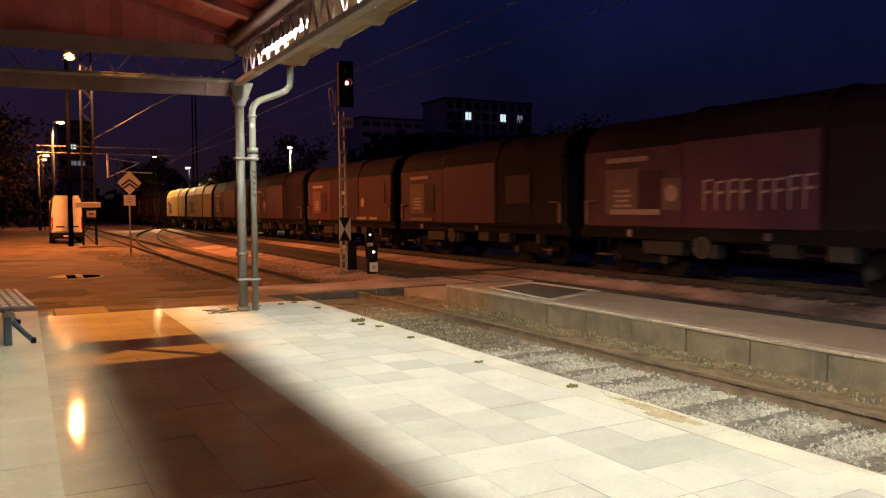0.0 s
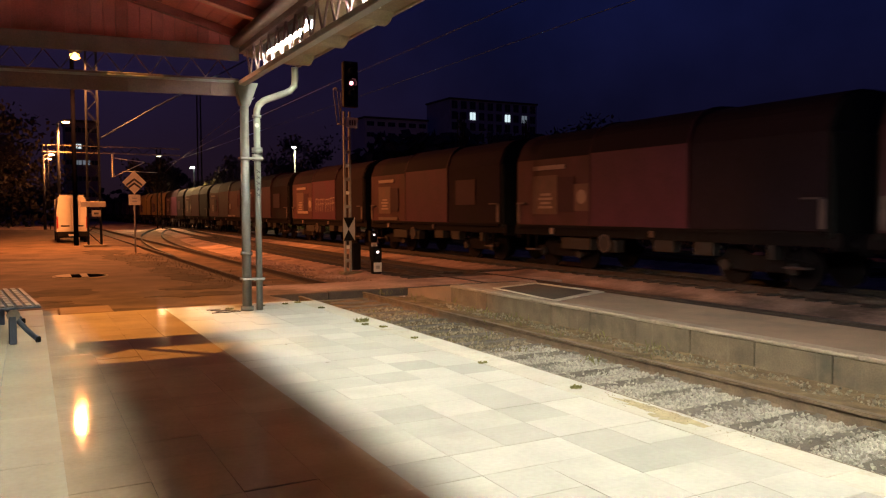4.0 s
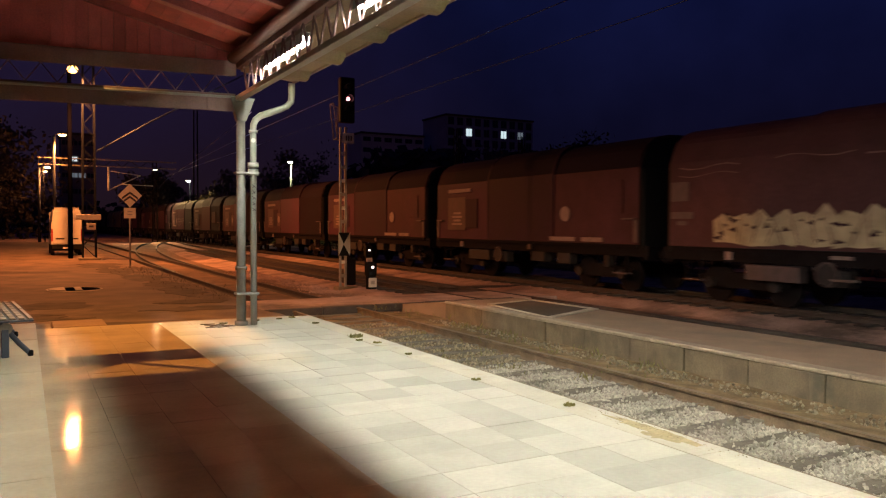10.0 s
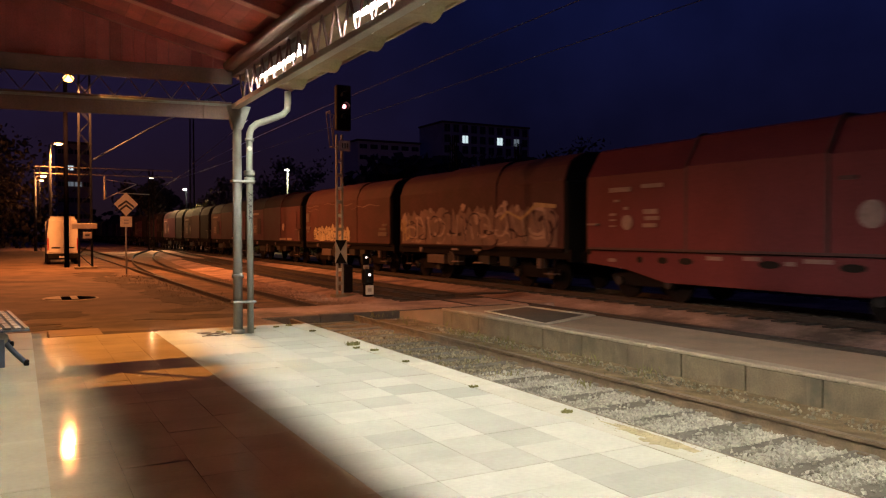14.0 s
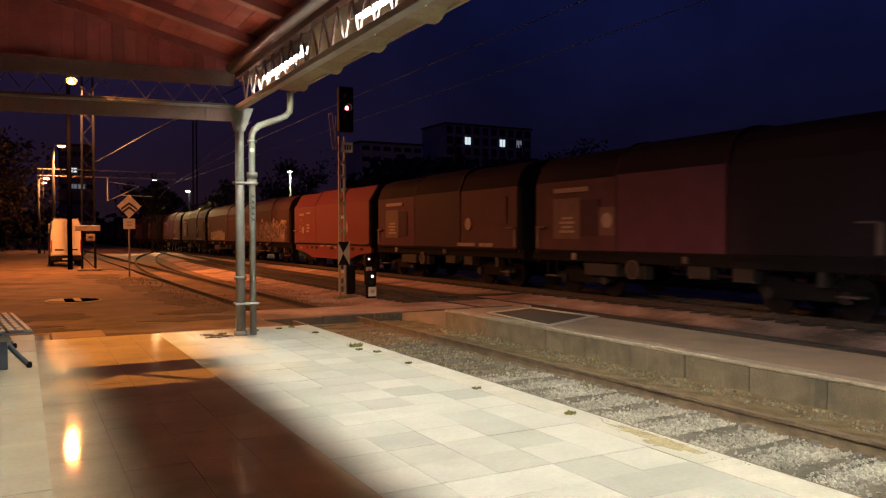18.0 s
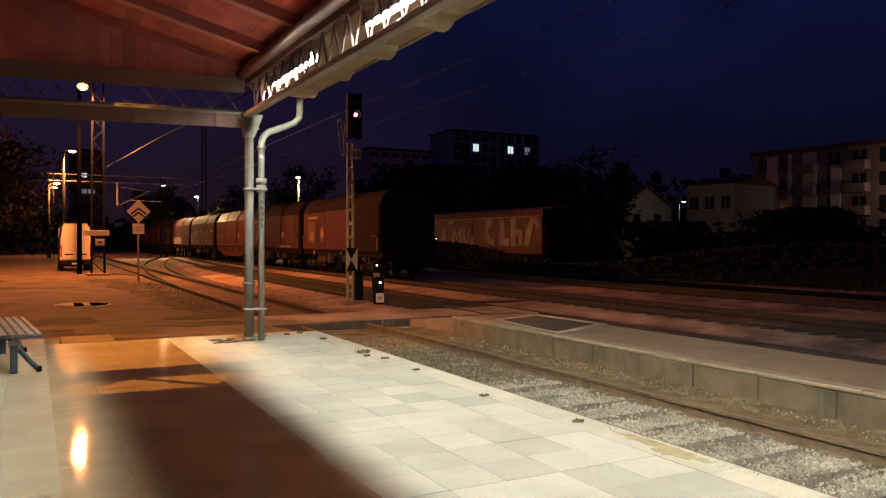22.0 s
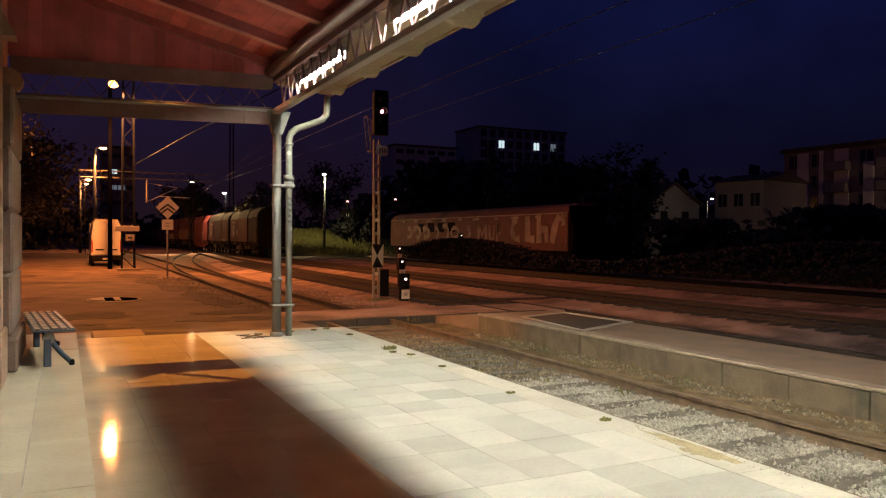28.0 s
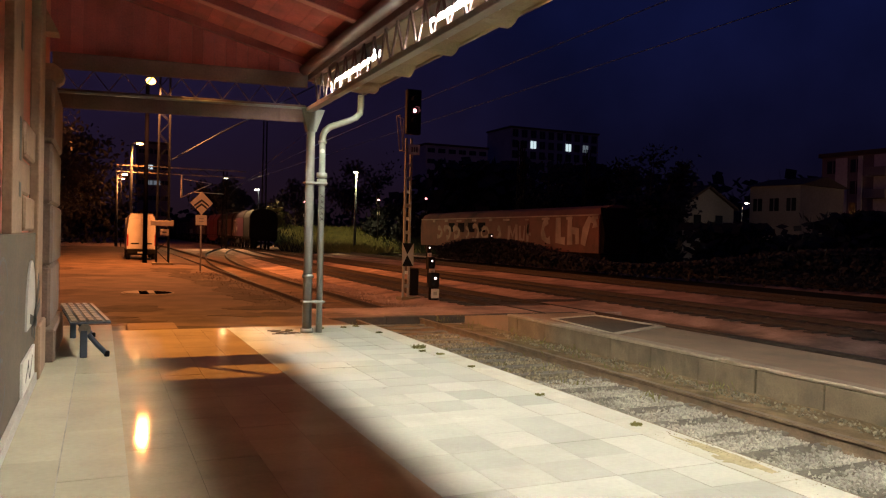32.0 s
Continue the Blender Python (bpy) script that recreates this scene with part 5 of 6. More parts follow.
for i, z in enumerate((5.88, 5.55, 6.22)):
    bm = bmesh.new()
    for a in range(9):
        t0, t1 = radians(200 - 27.5 * a), radians(200 - 27.5 * (a + 1))
        q = [(0.16 + 0.12 * math.cos(t), z + 0.12 * math.sin(t)) for t in (t0, t1)]
        vs = [bm.verts.new(p) for p in ((q[0][0], 0.0, q[0][1]), (q[1][0], 0.0, q[1][1]), (q[1][0], -0.20, q[1][1]), (q[0][0], -0.20, q[0][1]))]
        bm.faces.new(vs)
    part("lens_hood", bm, M_BLACK, sig)
    part("lens", R((0.16, -0.03, z), (0.16, 0.0, z), 0.06, 14), M_RED if i == 0 else M_GLASS, sig, "lit red lens" if i == 0 else "dark unlit lens")
part("number_plate", B(-0.04, 0.34, -0.07, -0.05, 4.50, 4.82, 0.004), M_WPLATE, sig, "pale plate with worn bars")
for i, x in enumerate((0.06, 0.14, 0.22)):
    part("plate_bar", B(x, x + 0.045, -0.078, -0.071, 4.58, 4.74), M_BARS, sig)
bm = bmesh.new()
for a, b in (((-0.42, 0, 5.66), (-0.30, 0, 4.60)), ((-0.18, 0, 5.60), (-0.20, 0, 4.60)), ((-0.42, 0, 5.66), (-0.18, 0, 5.60)), ((-0.30, 0, 4.60), (-0.05, 0, 4.60)), ((-0.42, -0.3, 5.66), (-0.30, -0.3, 4.60)), ((-0.42, -0.3, 5.66), (-0.42, 0, 5.66)), ((-0.30, -0.3, 4.60), (-0.30, 0, 4.60))):
    rod(bm, a, b, 0.018, 6)
part("ladder_cage", bm, M_GALV, sig, "thin steel service cage")
for tip in (1, -1):
    bm = bmesh.new()
    z = 1.38
    prism(bm, [(0.0, z), (0.21 if tip > 0 else -0.05, z + 0.36), (0.21 if tip > 0 else -0.05, z - 0.36)] if tip > 0 else [(0.0, z), (-0.17, z - 0.36), (-0.17, z + 0.36)], 1, -0.09, -0.07)
    part("chequer_plate", bm, M_GREYPLATE, sig, "white triangular half of a signal plate")
part("chequer_backing", B(-0.17, 0.21, -0.065, -0.045, 1.02, 1.74), M_BLACK, sig)
part("relay_box", B(0.14, 0.40, -0.10, 0.18, 0.10, 0.95, 0.02), M_DARKSTEEL, sig)
part("mast_foot", B(-0.22, 0.45, -0.2, 0.25, -0.12, 0.06, 0.02), M_CONC, sig)


def dwarf(x, y, z, s=1.0, foot=0.1):
    d = thing("dwarf_signal", "low shunting signal with a lit white lens", "signal", Matrix.Translation((x, y, z)) @ Matrix.Scale(s, 4), group="shunting signals")
    part("case", B(-0.15, 0.15, -0.05, 0.22, 0.42, 0.86, 0.03), M_BLACK, d)
    part("lens", R((0.0, -0.075, 0.70), (0.0, -0.052, 0.70), 0.038, 12), M_WHITE, d, "lit white lens")
    part("lens_lower", R((-0.06, -0.07, 0.52), (-0.06, -0.052, 0.52), 0.045, 12), M_GLASS, d)
    part("plate", B(-0.13, 0.13, -0.07, -0.05, 0.10, 0.38, 0.004), M_WPLATE, d, "white plate with a worn bar")
    part("plate_bar", B(-0.06, 0.06, -0.076, -0.071, 0.19, 0.29), M_GREYPLATE, d)
    part("foot", B(-0.12, 0.12, -0.04, 0.18, -foot, 0.42, 0.01), M_DARKSTEEL, d)
    return d


dwarf(6.30, 22.0, -0.40)
dwarf(9.62, 30.0, -0.15, 1.0, 0.35)
dwarf(15.45, 44.0, 0.18, 1.0, 0.7)
dwarf(23.9, 52.0, 1.04, 1.0, 1.6)
dwarf(22.0, 92.0, -0.3, 1.3)
for x, y, h in ((18.45, 88.0, 5.6), (31.9, 84.0, 6.4), (26.0, 84.0, 6.0)):
    d = thing("far_signal", "distant signal post with a small pink light", "signal", (x, y, -0.4), group="distant signals")
    part("post", R((0, 0, 0), (0, 0, h), 0.08, 8), M_DARKSTEEL, d)
    part("head", B(-0.22, 0.22, 0.02, 0.25, h - 0.5, h + 0.6, 0.03), M_BLACK, d)
    part("lens", R((0, -0.02, h), (0, 0.018, h), 0.13, 12), M_RED, d, "lit pink-red lens")
    part("plate", B(-0.16, 0.16, -0.02, 0.0, h - 1.7, h - 1.35), M_GREYPLATE, d)


def lattice(t, x, y, z0, z1, w, mat_, step=0.9, taper=0.75):
    """A four-legged lattice mast under t."""
    for sx in (-1, 1):
        for sy in (-1, 1):
            bm = bmesh.new()
            bar(bm, (x + sx * w / 2, y + sy * w / 2, z0), (x + sx * w / 2 * taper, y + sy * w / 2 * taper, z1), 0.07, 0.07)
            part("leg", bm, mat_, t)
    z, k = z0 + 0.2, 0
    while z < z1 - step:
        f0 = 1 - (1 - taper) * (z - z0) / (z1 - z0)
        f1 = 1 - (1 - taper) * (z + step - z0) / (z1 - z0)
        s = 1 if k % 2 else -1
        bm = bmesh.new()
        for yy in (-1, 1):
            bar(bm, (x - s * w / 2 * f0, y + yy * w / 2 * f0, z), (x + s * w / 2 * f1, y + yy * w / 2 * f1, z + step), 0.045, 0.02)
        for xx in (-1, 1):
            bar(bm, (x + xx * w / 2 * f0, y - s * w / 2 * f0, z), (x + xx * w / 2 * f1, y + s * w / 2 * f1, z + step), 0.02, 0.045)
        part("brace", bm, mat_, t)
        z += step
        k += 1


mast = thing("catenary_mast", "tall lattice catenary mast with small plates", "mast")
lattice(mast, 0.02, 44.0, -0.35, 12.5, 0.62, M_MAST, 0.62)
part("arrow_plate", B(-0.62, 0.55, 43.62, 43.65, 1.78, 2.06, 0.01), M_GREYPLATE, mast, "grey pointer plate")
part("small_plate", B(-0.12, 0.30, 43.62, 43.65, 1.28, 1.62, 0.01), M_GREYPLATE, mast)
part("plate_bar", B(-0.02, 0.20, 43.612, 43.619, 1.40, 1.50), M_BARS, mast)
part("footing", B(-0.5, 0.55, 43.5, 44.5, -0.5, -0.15, 0.03), M_CONC, mast)
for x, y, h in ((30.9, 60.0, 10.2), (39.2, 62.0, 10.2)):
    m2 = thing("catenary_mast", "distant dark lattice catenary mast", "mast", group="distant masts")
    lattice(m2, x, y, -0.4, h, 0.55, M_DARKSTEEL, 1.1)
tall = thing("catenary_mast", "tall distant steel lattice mast above the train", "mast", group="distant masts")
lattice(tall, 14.9, 94.0, -0.4, 17.0, 0.5, M_MAST, 1.0)
gantry = thing("catenary_gantry", "steel catenary portal with a hanging bracket over the tracks", "gantry")
# Chords and bracket pale, lattice near-black: the lamplight is put in their colours.
for z in (7.75, 8.45):
    bm = bmesh.new()
    bar(bm, (-1.6, 90, z), (12.0, 90, z), 0.12, 0.12)
    part("chord", bm, M_GALV, gantry)
for i in range(13):
    bm = bmesh.new()
    xa = -1.6 + i * 0.89
    bar(bm, (xa, 90, 7.75 if i % 2 else 8.45), (xa + 0.89, 90, 8.45 if i % 2 else 7.75), 0.06, 0.06)
    part("lattice_bar", bm, M_MAST, gantry)
part("lamp_box", B(9.35, 9.85, 88.3, 88.7, 7.52, 7.66, 0.02), M_DARKSTEEL, gantry)
part("lamp_arm", R((9.6, 90, 7.75), (9.6, 88.5, 7.64), 0.04, 8), M_DARKSTEEL, gantry)
part("lamp_glass", B(9.4, 9.8, 88.32, 88.68, 7.47, 7.515, 0.005), M_LAMPBOX, gantry, "lit lamp glass under the beam")
lattice(gantry, -1.3, 90.0, -0.4, 8.6, 0.6, M_MAST, 0.9)
lattice(gantry, 9.8, 90.3, -0.4, 8.6, 0.5, M_DARKSTEEL, 1.1)
for a, b, r in (((5.1, 90, 7.7), (5.1, 90, 5.2), 0.11), ((5.1, 90, 5.25), (8.3, 90, 6.9), 0.05), ((5.1, 90, 7.3), (8.3, 90, 6.9), 0.04), ((6.3, 90, 5.9), (9.6, 90, 5.8), 0.045)):
    part("bracket_bar", R(a, b, r, 8), M_WPLATE, gantry)

# overhead wires
def wire(pts, r, label="thin overhead line wire", material=M_WIRE):
    bm = bmesh.new()
    tube_path(bm, pts, r, 5)
    return solo("overhead_wire", bm, material, label, "wire", group="overhead wires")


for x0, k, zm in ((7.65, 0.0007, 6.52), (12.45, K_TRAIN, 7.5)):
    wire([(x0 + bend(y, k) - 0.1, y, zm) for y in range(-30, 131, 10)], 0.016)
wire([(0.36, 44, 5.3), (3.13, 44, 7.08), (4.7, 44, 8.0), (9.0, 44, 10.6)], 0.045, "thick pale stay cable of the mast", M_STAY)

wire([(14.98, 94, 9.7), (18.8, 94, 12.95), (21.5, 94, 15.3)], 0.04, "pale stay cable of the distant mast", M_GALV)
# ---------------------------------------------------------------- lamps of the yard
def lamp_post(x, y, h, z0, arm, glow_mat, label, r=0.07, globe=0.13):
    p = thing("street_lamp", label, "street lamp", (x, y, z0))
    part("pole", R((0, 0, 0), (0, 0, h), r, 10, r * 0.7), M_CAST, p)
    bm = bmesh.new()
    tube_path(bm, [(0, 0, h - 0.1), (arm * 0.3, -0.05, h + 0.1), (arm, -0.1, h + 0.14)], 0.035, 8)
    part("arm", bm, M_GALV, p)
    part("hood", B(arm - 0.08, arm + 0.42, -0.25, 0.05, h + 0.10, h + 0.22, 0.03), M_GALV, p)
    bm = bmesh.new()
    bmesh.ops.create_uvsphere(bm, u_segments=12, v_segments=8, radius=globe, matrix=Matrix.Translation((arm + 0.17, -0.1, h + 0.07)) @ Matrix.Diagonal((1.5, 1, 0.6, 1)))
    part("bulb", bm, glow_mat, p, "lit bulb")
    return p


main = thing("lamp_mast", "tall dark lamp mast with a glaring sodium lamp", "street lamp", (-0.75, 46.0, -0.3))
part("pole", R((0, 0, 0), (0, 0, 10.2), 0.12, 12, 0.10), M_POLE, main)
part("arm", R((0, 0, 10.1), (0.15, -0.3, 10.1), 0.05, 8), M_DARKSTEEL, main)
bm = bmesh.new()
bmesh.ops.create_uvsphere(bm, u_segments=16, v_segments=10, radius=0.24, matrix=Matrix.Translation((0.14, -0.45, 9.98)) @ Matrix.Diagonal((1.1, 1, 0.8, 1)))
part("bulb", bm, M_MASTBULB, main, "glaring sodium bulb")
part("hood", B(-0.15, 0.5, -0.75, -0.1, 10.24, 10.34, 0.03), M_DARKSTEEL, main)
lamp_post(-1.05, 60, 8.0, -0.35, 0.35, M_SODIUM, "slim double yard lamp post with a lit sodium lamp", 0.13, 0.17)
lamp_post(-1.45, 90, 7.7, -0.35, 0.55, M_SODIUM, "distant yard lamp post with a lit sodium lamp", 0.12, 0.2)
lamp_post(-1.05, 112, 8.6, -0.35, 0.5, M_SODIUM, "distant yard lamp post with a lit sodium lamp", 0.12, 0.14)
lamp_post(17.2, 110, 7.9, -0.4, -0.4, M_WHITEBULB, "pale distant yard lamp post with a lit lamp", 0.16, 0.2)
lamp_post(22.0, 80, 8.5, -0.3, -0.25, M_WHITEBULB, "lattice lamp post beside the grassy bank", 0.15, 0.17)
lamp_post(51.05, 54.2, 5.75, -0.45, 0.3, M_WHITEBULB, "street lamp by the houses with a warm light", 0.085, 0.12)
lamp_post(137.0, 90, 12.9, -0.45, -0.8, M_WHITEBULB, "street lamp by the apartment block", 0.16, 0.2)
# Added post under the fill light, out of view.
lamp_post(-7.9, 29.5, 8.6, -0.22, 0.3, M_SODIUM, "unseen lamp post added to carry the yard fill light", 0.07, 0.1)
gl = thing("gable_lamp", "sodium floodlight on the canopy gable", "light", (-1.65, 12.80, 4.84))
part("arm", tube_path(bmesh.new(), [(0, -0.15, -0.55), (0, -0.06, -0.5), (0, 0.1, 0.05), (0, 0.5, 0.12)], 0.02, 8), M_DARKSTEEL, gl)
part("hood", B(-0.20, 0.20, 0.38, 0.98, 0.10, 0.16, 0.01), M_DARKSTEEL, gl)
# Unseen plates, added to keep the orange light off slabs and column.
part("light_cut_plate", B(-0.188, -0.180, 0.0, 0.98, -0.86, 0.10), M_DARKSTEEL, gl, "unseen plate added to cut the floodlight's side light")
part("light_cut_plate", B(0.180, 0.188, 0.0, 0.66, -0.52, 0.10), M_DARKSTEEL, gl, "unseen plate added to cut the floodlight's side light")

# ---------------------------------------------------------------- sign, van, bench
sign = thing("diamond_sign", "pale diamond railway sign with dark chevrons on a post", "sign", (1.18, 37.0, -0.35))
part("post", R((0, 0, 0), (0, 0, 2.8), 0.04, 10), M_GALV, sign)
bm = bmesh.new()
prism(bm, [(0.50, 3.18), (0, 3.70), (-0.50, 3.18), (0, 2.66)], 1, -0.06, -0.045)
part("panel", bm, M_SIGN, sign)
for z, s in ((3.36, 0.33), (3.18, 0.26)):
    bm = bmesh.new()
    prism(bm, [(-s, z - s * 0.78), (0, z), (s, z - s * 0.78), (s, z - s * 0.78 - 0.10), (0, z - 0.10), (-s, z - s * 0.78 - 0.10)], 1, -0.068, -0.062)
    part("chevron", bm, M_BARS, sign, "dark chevron")
part("plate", B(-0.25, 0.24, -0.06, -0.045, 2.18, 2.64, 0.005), M_SIGN, sign, "small plate with worn bars")
for z in (2.32, 2.45):
    part("plate_bar", B(-0.10, 0.10, -0.066, -0.061, z, z + 0.05), M_GREYPLATE, sign)

van = thing("white_van", "parked white panel van seen from behind", "van", Matrix.Translation((-0.72, 50.6, -0.28)) @ Matrix.Diagonal((0.82, 1, 1, 1)))
bm = bmesh.new()
prism(bm, [(-1.0, 0.62), (-1.02, 1.2), (-0.98, 1.9), (-0.86, 2.62), (-0.74, 2.76), (0.74, 2.76), (0.86, 2.62), (0.98, 1.9), (1.02, 1.2), (1.0, 0.62)], 1, 0.0, 4.4)
part("body", bm, M_VAN, van)
bm = bmesh.new()
prism(bm, [(4.4, 0.45), (5.6, 0.5), (5.65, 1.15), (5.1, 1.4), (4.4, 2.6)], 0, -0.97, 0.97)
part("cab", bm, M_VAN, van)
for s in (-1, 1):
    d = part("rear_door", B(min(s * 0.015, s * 0.90), max(s * 0.015, s * 0.90), -0.035, 0.0, 0.70, 2.58, 0.02), M_VAN, van)
    part("door_handle", B(s * 0.45 - 0.28, s * 0.45 + 0.28, -0.05, -0.036, 0.95, 1.03, 0.006), M_BLACK, d)
    part("tail_lamp", B(min(s * 0.90, s * 1.0), max(s * 0.90, s * 1.0), -0.03, 0.0, 0.85, 1.55, 0.01), M_TAIL, van, "dark red tail lamp")
    part("mirror", B(min(s * 0.97, s * 1.10), max(s * 0.97, s * 1.10), 4.5, 4.65, 1.35, 1.75, 0.03), M_BLACK, van)
    for y in (0.9, 4.6):
        part("wheel", R((s * 0.78, y, 0.34), (s * 1.0, y, 0.34), 0.34, 18), M_RUBBER, van)
part("bumper", B(-1.0, 1.0, -0.10, 0.05, 0.36, 0.66, 0.03), M_BLACK, van)
part("underbody", B(-0.9, 0.9, 0.06, 4.3, 0.30, 0.66), M_BLACK, van)
part("plate_bar", B(-0.26, 0.26, -0.108, -0.101, 0.40, 0.50), M_WPLATE, van, "blank number plate")
part("roof_bar", B(-0.8, 0.8, 0.05, 0.12, 2.76, 2.82), M_GALV, van)

bench = thing("platform_bench", "station bench with pale panel seat on cast iron legs", "bench", pose(-3.19, 11.80, 0.0, 0, 0, 5.2))
for i in range(8):
    for j in range(4):
        part("seat_panel", B(-0.20 + 0.092 * j, -0.20 + 0.092 * j + 0.068, -1.18 + 0.30 * i, -1.18 + 0.30 * i + 0.25, 0.452, 0.470, 0.008), M_BENCH, bench)
for i in range(2):
    part("front_panel", B(0.175, 0.225, -1.18 + 1.2 * i, -1.18 + 1.2 * i + 1.14, 0.446, 0.466, 0.006), M_BENCH, bench)
part("seat_frame", B(-0.21, 0.23, -1.2, 1.2, 0.425, 0.445), M_CAST, bench)
for y in (-1.0, 0.85):
    bm = bmesh.new()
    tube_path(bm, [(-0.10, y, 0.43), (-0.06, y, 0.36), (0.0, y, 0.28), (0.10, y, 0.15), (0.20, y, 0.04)], 0.03, 8)
    part("leg", bm, M_CAST, bench)
    part("hub", R((-0.04, y - 0.03, 0.34), (-0.04, y + 0.03, 0.34), 0.07, 12), M_BENCH, bench)
    for x in (0.21,):
        part("post", B(-0.09, -0.01, y - 0.035, y + 0.035, 0.0, 0.33, 0.008), M_CAST, bench)
        part("foot", B(x - 0.03, x + 0.03, y - 0.03, y + 0.03, 0.0, 0.07, 0.01), M_BLACK, bench)

# ---------------------------------------------------------------- yard details
hatch = thing("drain_hatch", "broken pale concrete drain cover in the yard", "drain", (-1.75, 23.6, -0.215), kind="structure")
def disc(rx, ry, z0, z1, a0=0.0, a1=360.0):
    """A flat piece of an oval plate."""
    n = max(6, int((a1 - a0) / 12))
    ring = [(rx * math.cos(radians(a0 + (a1 - a0) * i / n)), ry * math.sin(radians(a0 + (a1 - a0) * i / n))) for i in range(n + (0 if a1 - a0 >= 360 else 1))]
    return prism(bmesh.new(), ring, 2, z0, z1)


part("ring", disc(0.70, 0.78, -0.03, 0.012), M_FRAME, hatch, "round pale concrete ring")
# Flat disc: the shade inside the shaft put on as black.
part("shaft_shade", disc(0.63, 0.62, 0.013, 0.020), M_POLE, hatch, "flat black disc for the dark of the open shaft")
part("slab", disc(0.64, 0.63, 0.021, 0.034, 112, 248), M_FRAME, hatch, "broken half of the pale cover")
part("slab", B(0.0, 0.17, -0.58, 0.58, 0.021, 0.034, 0.004), M_FRAME, hatch, "narrow broken piece of the pale cover")

rng = random.Random(21)
for x, y, s in ((1.09, 10.52, 0.10), (1.02, 10.2, 0.05), (1.15, 9.9, 0.05), (1.19, 5.88, 0.05), (1.12, 8.9, 0.04), (0.75, 13.0, 0.05), (1.0, 13.1, 0.05), (0.35, 12.95, 0.05), (1.1, 12.2, 0.05), (-0.22, 12.75, 0.06), (1.05, 7.2, 0.04)):
    bm = bmesh.new()
    for i in range(46):
        a, r = rng.random() * 6.28, s * rng.random() ** 0.5
        px, py, h = x + r * math.cos(a), y + r * math.sin(a), s * rng.uniform(0.2, 0.5)
        lean = Vector((rng.uniform(-1, 1), rng.uniform(-1, 1), 0)) * h * 0.6
        w = Vector((rng.uniform(-1, 1), rng.uniform(-1, 1), 0)).normalized() * 0.012
        b0, b1 = Vector((px, py, 0)) - w, Vector((px, py, 0)) + w
        top = Vector((px, py, h)) + lean
        bm.faces.new([bm.verts.new(b0), bm.verts.new(b1), bm.verts.new(top + w * 0.6), bm.verts.new(top - w * 0.6)])
    solo("weed", bm, M_GRASS, "small green weed growing from a platform joint", "weed", group="platform weeds")

# yellow-brown stain on the edge tiles
for at, rx, ry, sd in (((1.26, 4.95, 0.0024), 0.09, 0.50, 31), ((1.20, 4.78, 0.0028), 0.10, 0.20, 32)):
    puddle(at, rx, ry, sd, M_STAIN, "yellow-brown stain soaked into the platform edge", "edge_stain")

# litter round the foot of the column, and a broken slab behind the platform
rl = random.Random(44)
for i in range(9):
    x, y, a, n = -0.18 - 0.28 * rl.random(), 12.35 + 0.6 * rl.random(), rl.uniform(-40, 40), rl.uniform(0.06, 0.17)
    bm = bmesh.new()
    bar(bm, (-n, 0, 0.008), (n, rl.uniform(-0.02, 0.02), 0.012), 0.016, 0.012)
    twig = solo("twig", bm, M_SLEEPER2 if i % 2 else M_DEADGRASS, "dry brown twig lying on the platform tiles", "twig", group="twigs by the column")
    twig.matrix_world = pose(x, y, 0.001, 0, 0, a)
solo("loose_slab", B(-2.55, -1.75, 14.3, 15.2, -0.21, -0.10, 0.015), M_CONC_TOP, "dusty broken concrete slab behind the platform end", "slab")

# loose ballast
def in_track(y_lo, y_hi, x_lo, x_hi, z, jitter=0.02):
    def spot():
        while True:
            x, y = rng.uniform(x_lo, x_hi), rng.uniform(y_lo, y_hi)
            n = math.floor((y + 13.77) / 0.615 + 0.5)
            off = abs(y + 13.77 - 0.615 * n)
            low = 0.022 if off < 0.12 and abs(x - 2.85) < 1.2 else 0.0
            bare = 0.100 + 0.034 * math.sin(n * 2.4 + 0.6) + 0.022 * math.sin(x * 6.1 + n)
            if low and off < bare and rng.random() < 0.95:
                continue
            return x, y, z + rng.uniform(-jitter, jitter) + low
    return spot


for name, n, a, lo, hi in (("loose_ballast", 40000, (2.2, 9.5, 1.38, 3.47, -0.412), 0.010, 0.032),
                           ("trackside_ballast", 1200, (2.2, 14.0, 3.98, 4.45, -0.318), 0.010, 0.032),
                           ("far_ballast", 4200, (9.3, 14.6, 1.40, 3.45, -0.400), 0.012, 0.030),
                           ("yard_gravel", 5000, (14.5, 34.0, 3.7, 6.9, -0.44), 0.018, 0.045)):
    me = stones(rng, n, in_track(*a), lo, hi)
    me.materials.append({5000: M_GROUND, 1200: M_DULLSTONE, 4200: M_DULLSTONE}.get(n, M_STONES))
    tagged(new(name, me), "loose broken grey ballast stones round the sleepers" if n != 5000 else "loose dark gravel beside the track", "ballast", kind="stuff")


